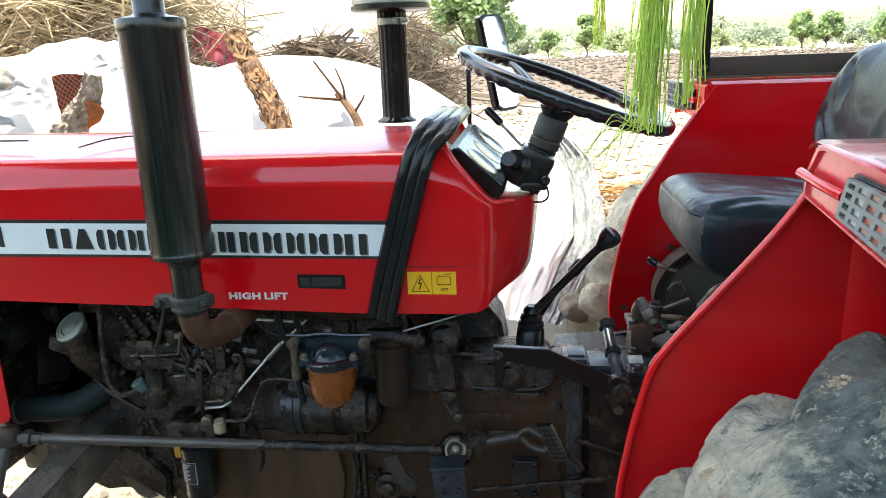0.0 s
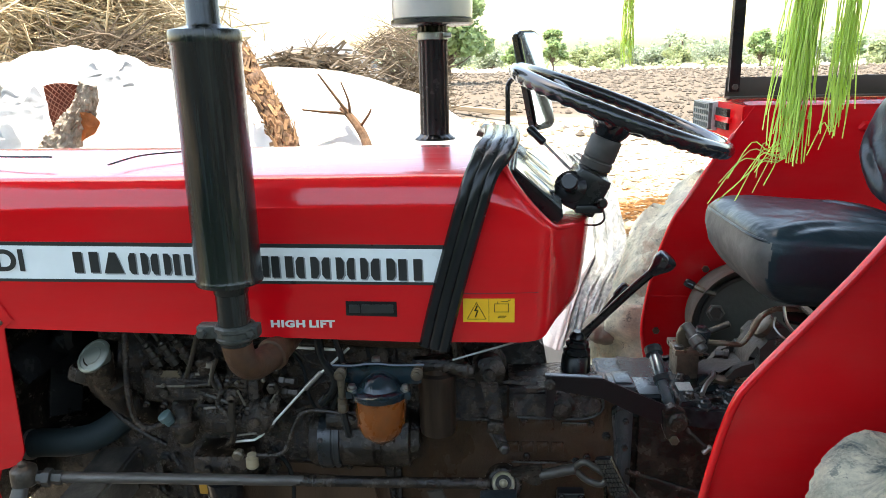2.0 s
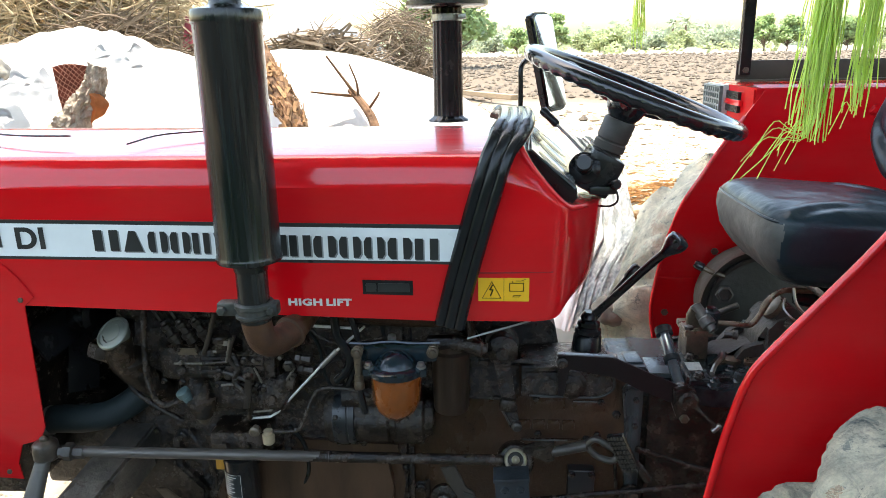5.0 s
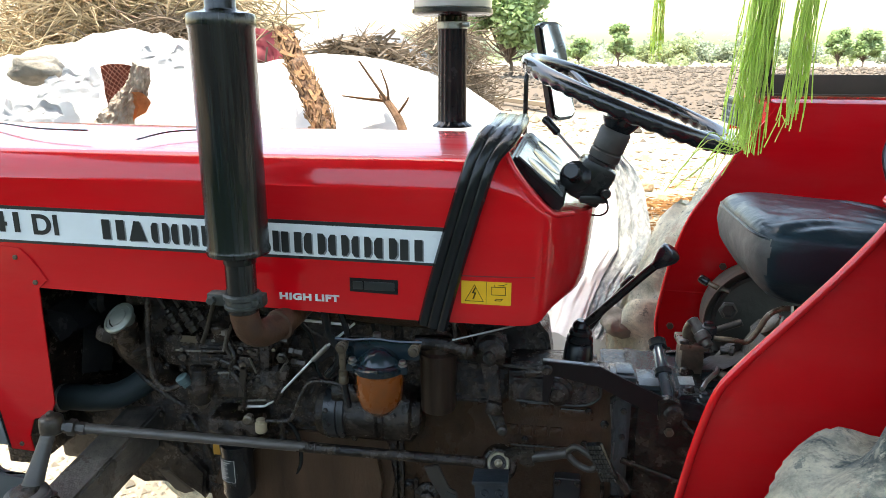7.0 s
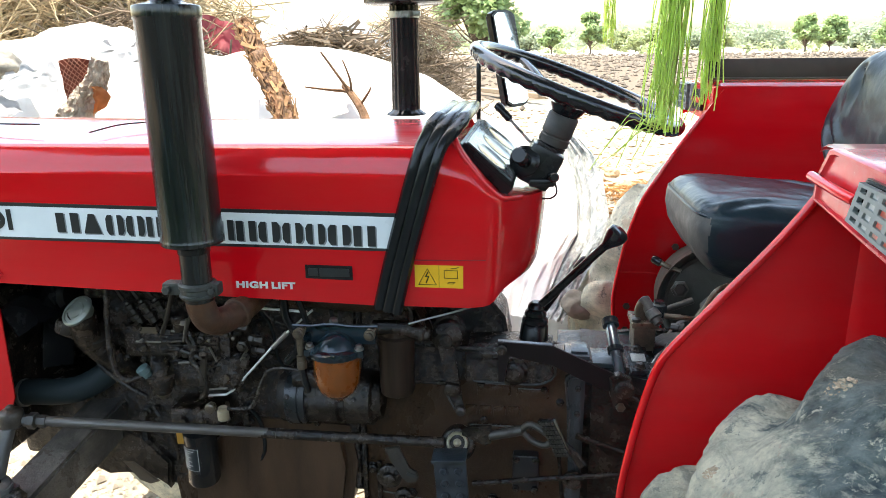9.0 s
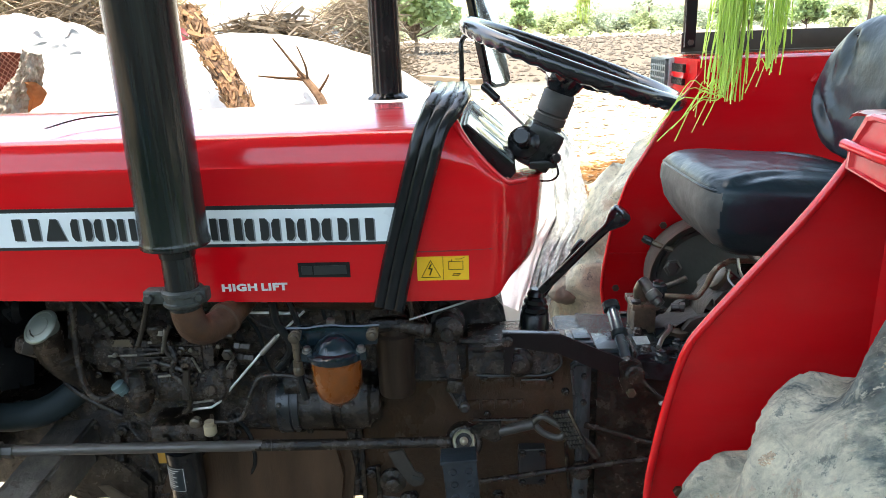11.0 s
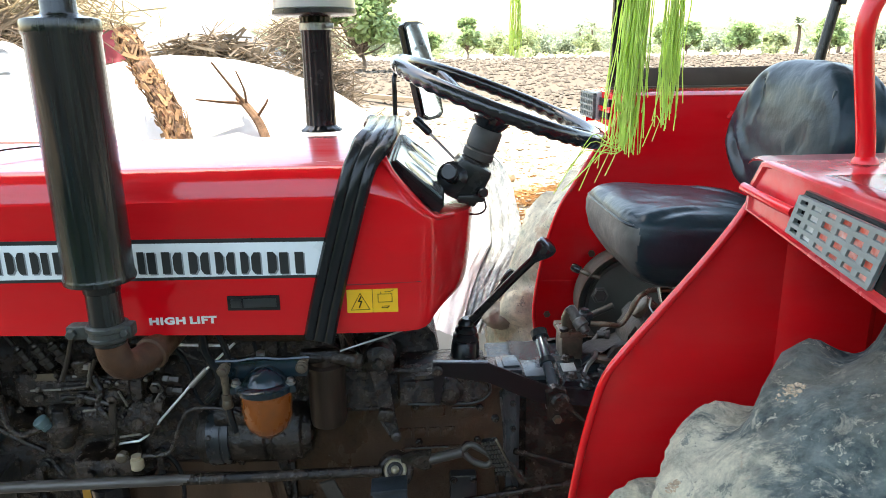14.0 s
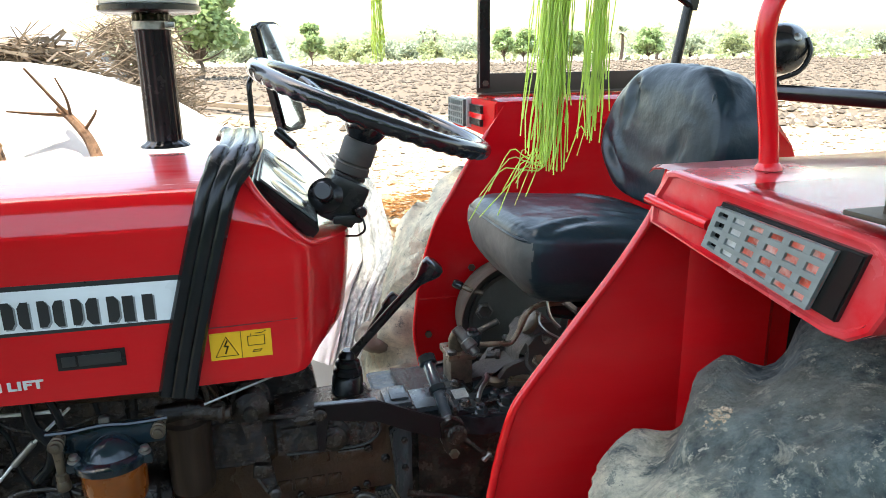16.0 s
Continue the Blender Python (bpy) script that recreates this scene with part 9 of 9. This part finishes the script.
    slab(bm, [(-.06, .692), (.08, .694), (.26, .690), (.27, .672), (.08, .678), (-.06, .674)], "y", 1.06, 1.145, bev=.003)
    fr = part("foot_rest", bm, BLACKP, tractor, "black steel foot rest")
    part("stay", rod(bmesh.new(), (-.06, 1.17, .703), (.10, 1.17, .714), .004), BLACKP, fr)
    bm = bmesh.new()
    rnd = random.Random(6)
    for k in range(18):
        p = (rnd.uniform(.10, .25), rnd.uniform(1.10, 1.142), .692)
        lump(bm, p, rnd.uniform(.002, .0055), k)
    tagged(part("dried_mud", bm, mat("dry_straw_mud", (0.46, 0.39, 0.29), 0.9, var=0.3, scale=40), fr), "crumbs of dried mud", kind="stuff")


make_footwork()


# ---- seat ----
def cushion(name, c, half, power, m, material, parent, label, wrinkle=0.004, seed=1, nu=72, nv=36, taper=0.0, creases=(), face=0, waist=()):
    """A stuffed pad: a rounded block with slack wrinkles."""
    bm = bmesh.new()

    def sp(v, e):
        return math.copysign(abs(v) ** e, v)
    V = []
    for i in range(nu):
        a = 2 * math.pi * i / nu
        row = []
        for j in range(nv):
            b = -math.pi / 2 + math.pi * j / (nv - 1)
            cb, sb = sp(math.cos(b), power[1]), sp(math.sin(b), power[1])
            x, y, z = cb * sp(math.cos(a), power[0]), cb * sp(math.sin(a), power[0]), sb
            k = 1 - taper * max(0.0, -z) ** 1.0
            w = wrinkle * (nz(x * 1.3 + seed, y * 2.6, z * 1.2, 2.0) + 0.7 * abs(nz(x * 1.2 + y * 2, y * 1.2 - x, z + seed, 2.9)))
            ky = k * (1 + (lerp_table(waist, z) - 1) * (1 if y > 0 else 0.55)) if waist else k
            p = Vector((x * half[0] * k, y * half[1] * ky, z * half[2]))
            p += p.normalized() * w if p.length > 0 else Vector()
            if creases and ((face == 0 and x < -0.2) or (face == 2 and z > 0.1)):
                uv = (p.y, p.z) if face == 0 else (p.x, p.y)
                for (ax, ay), (bx, by), wd, dp in creases:
                    ll = (bx - ax) ** 2 + (by - ay) ** 2
                    t = max(0.0, min(1.0, ((uv[0] - ax) * (bx - ax) + (uv[1] - ay) * (by - ay)) / ll))
                    dd = math.hypot(uv[0] - ax - t * (bx - ax), uv[1] - ay - t * (by - ay))
                    amt = dp * (math.exp(-(dd / wd) ** 2) - 0.55 * math.exp(-((dd - 1.8 * wd) / wd) ** 2)) * (0.35 + 0.65 * math.sin(math.pi * min(1, t + 0.15)))
                    if face == 0:
                        p.x += amt
                    else:
                        p.z -= amt
            row.append(bm.verts.new(m @ p))
        V.append(row)
    for i in range(nu):
        A, B = V[i], V[(i + 1) % nu]
        for j in range(nv - 1):
            bm.faces.new((A[j], B[j], B[j + 1], A[j + 1]))
    bmesh.ops.remove_doubles(bm, verts=bm.verts, dist=1e-4)
    return part(name, bm, material, parent, label, deg=75)


def make_seat():
    m = Matrix.Translation((0.507, 1.385, 1.227)) @ pose(0, 0, 0, 0, 5, 0)
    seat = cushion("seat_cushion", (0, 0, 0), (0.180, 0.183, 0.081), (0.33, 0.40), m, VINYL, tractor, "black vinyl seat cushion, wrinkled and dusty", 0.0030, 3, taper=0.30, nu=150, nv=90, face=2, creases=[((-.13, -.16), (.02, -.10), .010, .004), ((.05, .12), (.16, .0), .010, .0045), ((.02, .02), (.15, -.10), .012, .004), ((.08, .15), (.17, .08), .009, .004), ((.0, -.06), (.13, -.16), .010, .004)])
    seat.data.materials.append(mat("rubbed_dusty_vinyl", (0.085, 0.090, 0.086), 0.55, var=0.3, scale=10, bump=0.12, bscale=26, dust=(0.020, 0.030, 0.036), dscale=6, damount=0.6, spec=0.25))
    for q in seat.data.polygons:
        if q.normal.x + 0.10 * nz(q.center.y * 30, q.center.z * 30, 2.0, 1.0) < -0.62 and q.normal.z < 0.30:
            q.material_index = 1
    bm = bmesh.new()
    Q = []
    for i in range(48):
        a = 2 * math.pi * i / 48
        ca, sa = math.copysign(abs(math.cos(a)) ** .33, math.cos(a)), math.copysign(abs(math.sin(a)) ** .33, math.sin(a))
        Q.append(m @ Vector((ca * .1785, sa * .1775, .048)))
    pipe(bm, Q + [Q[0]], .0028, seg=6, smooth=False)
    part("piping", bm, VINYL, seat)
    part("seat_pan", box(bmesh.new(), (.47, 1.29, 1.122), (.66, 1.48, 1.142), bev=.008), BLACKP, seat)
    bm = bmesh.new()
    for y in (1.31, 1.46):
        box(bm, (.56, y - .012, .96), (.62, y + .012, 1.11), bev=.004)
    part("seat_bracket", bm, DARKIRON, seat)
    m = Matrix.Translation((0.718, 1.400, 1.425)) @ pose(0, 0, 0, 0, 11, 0)
    back = cushion("seat_backrest", (0, 0, 0), (0.060, 0.206, 0.137), (0.34, 0.56), m, VINYL, tractor, "black vinyl backrest with loose wrinkled cover", 0.003, 9, nu=180, nv=110, waist=[(-1, .60), (-.75, .80), (-.35, .97), (0, 1.0), (.3, .93), (.6, .80), (1, .66)], creases=[((.085, .085), (.075, .02), .014, .010), ((.16, -.02), (.05, -.12), .013, .010), ((.13, -.04), (.02, -.125), .010, .007), ((.03, .10), (.085, .03), .012, .006), ((-.06, -.05), (.01, -.12), .014, .006), ((-.12, .0), (-.05, -.10), .012, .005)])
    bm = bmesh.new()
    Q = []
    for i in range(19):
        u = -1 + 2 * i / 18
        Q.append(m @ Vector((-.0505 + .006 * abs(u) ** 6, .150 * u - .01, .103 - .022 * u * u)))
    pipe(bm, Q, .0034, seg=6)
    part("seam", bm, VINYL, back)
    bm = bmesh.new()
    pipe(bm, [m @ Vector((-.0490, -.160, .082)), m @ Vector((-.0520, -.166, 0.0)), m @ Vector((-.0500, -.160, -.09))], .0036, seg=6)
    part("seam", bm, VINYL, back)
    part("back_bracket", box(bmesh.new(), (.735, 1.20, 1.36), (.765, 1.24, 1.44), bev=.003), GREYPAINT, back, "grey back bracket")


make_seat()


# ---- canopy frame, rails and lamp ----
def make_canopy():
    cn = part("canopy_post", box(bmesh.new(), (.500, 1.956, 1.50), (.528, 1.980, 2.22), bev=.003), BLACKP, tractor, "black canopy post")
    bm = bmesh.new()
    box(bm, (.498, 1.940, 1.4835), (1.12, 1.980, 1.4885), bev=.001)
    box(bm, (.498, 1.974, 1.485), (1.12, 1.980, 1.536), bev=.001)
    part("canopy_rail", bm, TUBEBROWN, tractor, "dark angle-iron rail on the fender")
    part("canopy_bolt", bolt(bmesh.new(), (.515, 1.956, 1.512), (0, -1, 0), .008, .006), TUBEBROWN, cn)
    part("canopy_post", pipe(bmesh.new(), [(1.058, 1.965, 1.49), (1.10, 1.965, 1.72), (1.19, 1.965, 2.20)], .014, seg=12), BLACKP, tractor, "leaning black canopy post")
    bm = bmesh.new()
    slab(bm, [(1.088, 1.715), (1.118, 1.72), (1.112, 1.69), (1.098, 1.69)], "y", 1.945, 1.955, bev=.002)
    pipe(bm, [(1.095, 1.955, 1.705), (1.05, 1.955, 1.735), (1.0, 1.955, 1.80)], .010, seg=8)
    part("canopy_brace", bm, BLACKP, tractor, "black canopy brace")
    bm = bmesh.new()
    pipe(bm, [(.490, 1.968, 1.742), (.515, 1.965, 1.738), (.545, 1.962, 1.740)], .008, seg=8)
    part("tie_clip", bm, BLACKP, cn)
    # near side
    bm = bmesh.new()
    m = Matrix.Translation((.452, .645, 1.448)) @ pose(0, 0, 0, 0, 1, 0)
    box(bm, (-.0105, -.0105, 0), (.0105, .0105, .77), m, bev=.003)
    part("canopy_post", bm, TUBEBROWN, tractor, "weathered brown-grey canopy post")
    bm = bmesh.new()
    box(bm, (.425, .610, 1.447), (1.12, .680, 1.452), bev=.001)
    slab(bm, [(.475, 1.452), (.481, 1.468), (.497, 1.478), (1.12, 1.478), (1.12, 1.452)], "y", .618, .623, bev=.001)
    rl = part("canopy_rail", bm, TUBEBROWN, tractor, "weathered angle-iron rail on the fender")
    part("rail_bolt", bolt(bmesh.new(), (.500, .618, 1.465), (0, -1, 0), .008, .007), TUBEBROWN, rl)
    part("canopy_post", pipe(bmesh.new(), [(1.058, .645, 1.45), (1.10, .645, 1.72), (1.19, .645, 2.20)], .014, seg=12), TUBEBROWN, tractor, "weathered rear canopy post")
    # roof: tube frame and sheet, above the view
    bm = bmesh.new()
    for y in (.66, 2.02):
        rod(bm, (.20, y, 2.22), (1.75, y, 2.22), .016)
    for x in (.20, .95, 1.75):
        rod(bm, (x, .66, 2.22), (x, 2.02, 2.22), .016)
    part("roof_frame", bm, BLACKP, tractor, "black tubular canopy frame")
    bm = bmesh.new()
    box(bm, (.20, .64, 2.237), (1.77, 2.04, 2.241), bev=.001)
    part("canopy_roof", bm, mat("canopy_sheet", (0.30, 0.31, 0.32), 0.6, var=0.1, scale=6), tractor, "grey sheet canopy roof")
    # red grab rail on the near fender
    bm = bmesh.new()
    pipe(bm, [(.538, .915, 1.44), (.534, .915, 1.48), (.518, .915, 1.57), (.514, .915, 1.61), (.522, .915, 1.643), (.548, .915, 1.668), (.60, .915, 1.682), (.80, .915, 1.688), (.96, .915, 1.675), (1.01, .915, 1.62), (1.02, .915, 1.44)], .0116, seg=16)
    gr = part("grab_rail", bm, REDTUBE, tractor, "red tubular grab rail on the fender")
    part("foot", turned(bmesh.new(), (.538, .915, 1.4455), (0, 0, 1), [(0, .0165), (.004, .0155), (.008, .0125), (.009, .0118)], 18), REDTUBE, gr)
    part("roll_tube", rod(bmesh.new(), (1.10, .70, 1.488), (1.10, 1.62, 1.492), .0175, seg=18), BLACKP, tractor, "thick black cross tube behind the seat")
    part("tube_bracket", rod(bmesh.new(), (1.10, .80, 1.44), (1.10, .80, 1.49), .012), BLACKP, tractor)
    part("tube_bracket", rod(bmesh.new(), (1.10, 1.745, 1.44), (1.10, 1.62, 1.49), .012), BLACKP, tractor)
    # work lamp
    bm = bmesh.new()
    c = Vector((1.150, 1.660, 1.592))
    turned(bm, c, (.78, .60, -.16), [(-.056, .012), (-.050, .030), (-.035, .044), (-.010, .054), (.010, .058), (.020, .0605), (.026, .0605), (.027, .054)], 28)
    wl_ = part("work_lamp", bm, BLACKP, tractor, "round black work lamp behind the seat")
    part("lamp_glass", turned(bmesh.new(), c, (.78, .60, -.16), [(.0252, .050), (.030, .040), (.033, .001)], 24), mat("dark_lamp_glass", (0.03, 0.035, 0.04), 0.08, coat=1.0), wl_)
    bm = bmesh.new()
    pipe(bm, [c + Vector((-.03, .05, .04)), c + Vector((-.06, .0, .035)), c + Vector((-.075, -.02, .012)), c + Vector((-.07, -.02, -.02)), c + Vector((-.045, -.03, -.055)), (1.12, 1.61, 1.50)], .006, seg=8)
    pipe(bm, [c + Vector((.045, -.035, .02)), c + Vector((.050, -.045, -.015)), c + Vector((.02, -.05, -.055)), c + Vector((-.03, -.04, -.075)), (1.11, 1.60, 1.50)], .006, seg=8)
    part("lamp_stirrup", bm, BLACKP, wl_)
    part("lamp_screw", turned(bmesh.new(), c + Vector((.004, -.050, .020)), (-.2, -1, .45), [(0, .010), (.004, .010), (.006, .007)], 12), STEEL, wl_)


make_canopy()


# ---- green string tassels on the canopy's front edge ----
def tassel(at, end, n, spread, seed, label, loose=(), ragged=0.05, drift=0.0):
    """Strings that hang from the canopy's front tube to about the place end, fan out a little and fray."""
    rnd = random.Random(seed)
    top = Vector((at[0], at[1], 2.214))
    ob = empty("tassel", top, label, "tassel", "tassels on the canopy")
    end = Vector(end)

    def string(tip, e, k, sway):
        pts = []
        for i in range(23):
            u = i / 22
            p = top + (tip - top) * u + e * (0.35 + 0.65 * u)
            p += Vector((nz(k * 1.7, u * 7, seed, 1.3), nz(k * 1.7 + 9, u * 7, seed, 1.3), 0)) * 0.008 * u
            p += Vector((rnd.uniform(-1, 1), rnd.uniform(-1, 1), 0)) * 0.0011
            p.x -= sway * smooth01(0.45, 1.05, u) ** 1.6
            pts.append(p)
        return pts
    bm = bmesh.new()
    for k in range(n):
        a, rr = rnd.uniform(0, 6.3), math.sqrt(rnd.random()) * spread
        tip = end + Vector((0, 0, ragged * rnd.random() ** 1.3 - 0.012))
        pipe(bm, string(tip, Vector((math.cos(a) * rr, math.sin(a) * rr * 0.7, 0)), k, drift * (0.25 + 0.75 * rnd.random() ** 2)), 0.00070, seg=3, smooth=False)
    tagged(part("fringe", bm, GREENSTR, ob), "dense lime-green string fringe", kind="stuff")
    for k, tip in enumerate(loose):
        a, rr = rnd.uniform(0, 6.3), math.sqrt(rnd.random()) * spread * 0.6
        knee = end + Vector((math.cos(a) * rr - drift * .4, math.sin(a) * rr, 0.03))
        tip = Vector(tip)
        bend = (knee + tip) / 2 + Vector((rnd.uniform(-.008, .006), rnd.uniform(-.006, .006), rnd.uniform(-.008, .008)))
        bm = pipe(bmesh.new(), [top + Vector((0.2 * math.cos(a) * rr, 0, 0)), (top + knee) / 2, knee, bend, tip], 0.00052, seg=4, per=6)
        part("loose_string", bm, GREENSTR if k % 3 else STRAWSTR, ob)


tassel((.250, 2.026), (.252, 2.03, 1.580), 55, .018, 1, "bright green string tassel hanging from the canopy", ragged=0.06)
tassel((.200, .760), (.187, .760, 1.498), 85, .0145, 2, "bright green string tassel with frayed ends",
       [(.128, .76, 1.462), (.112, .75, 1.452), (.140, .77, 1.470), (.148, .76, 1.458), (.120, .75, 1.474), (.104, .755, 1.448), (.152, .765, 1.472), (.132, .76, 1.450), (.160, .765, 1.464), (.118, .77, 1.466), (.144, .748, 1.480)], ragged=0.08, drift=0.022)
tassel((.228, .752), (.222, .755, 1.522), 42, .012, 3, "thin bright green string tassel", [(.204, .755, 1.500), (.196, .76, 1.494)], ragged=0.06, drift=0.010)
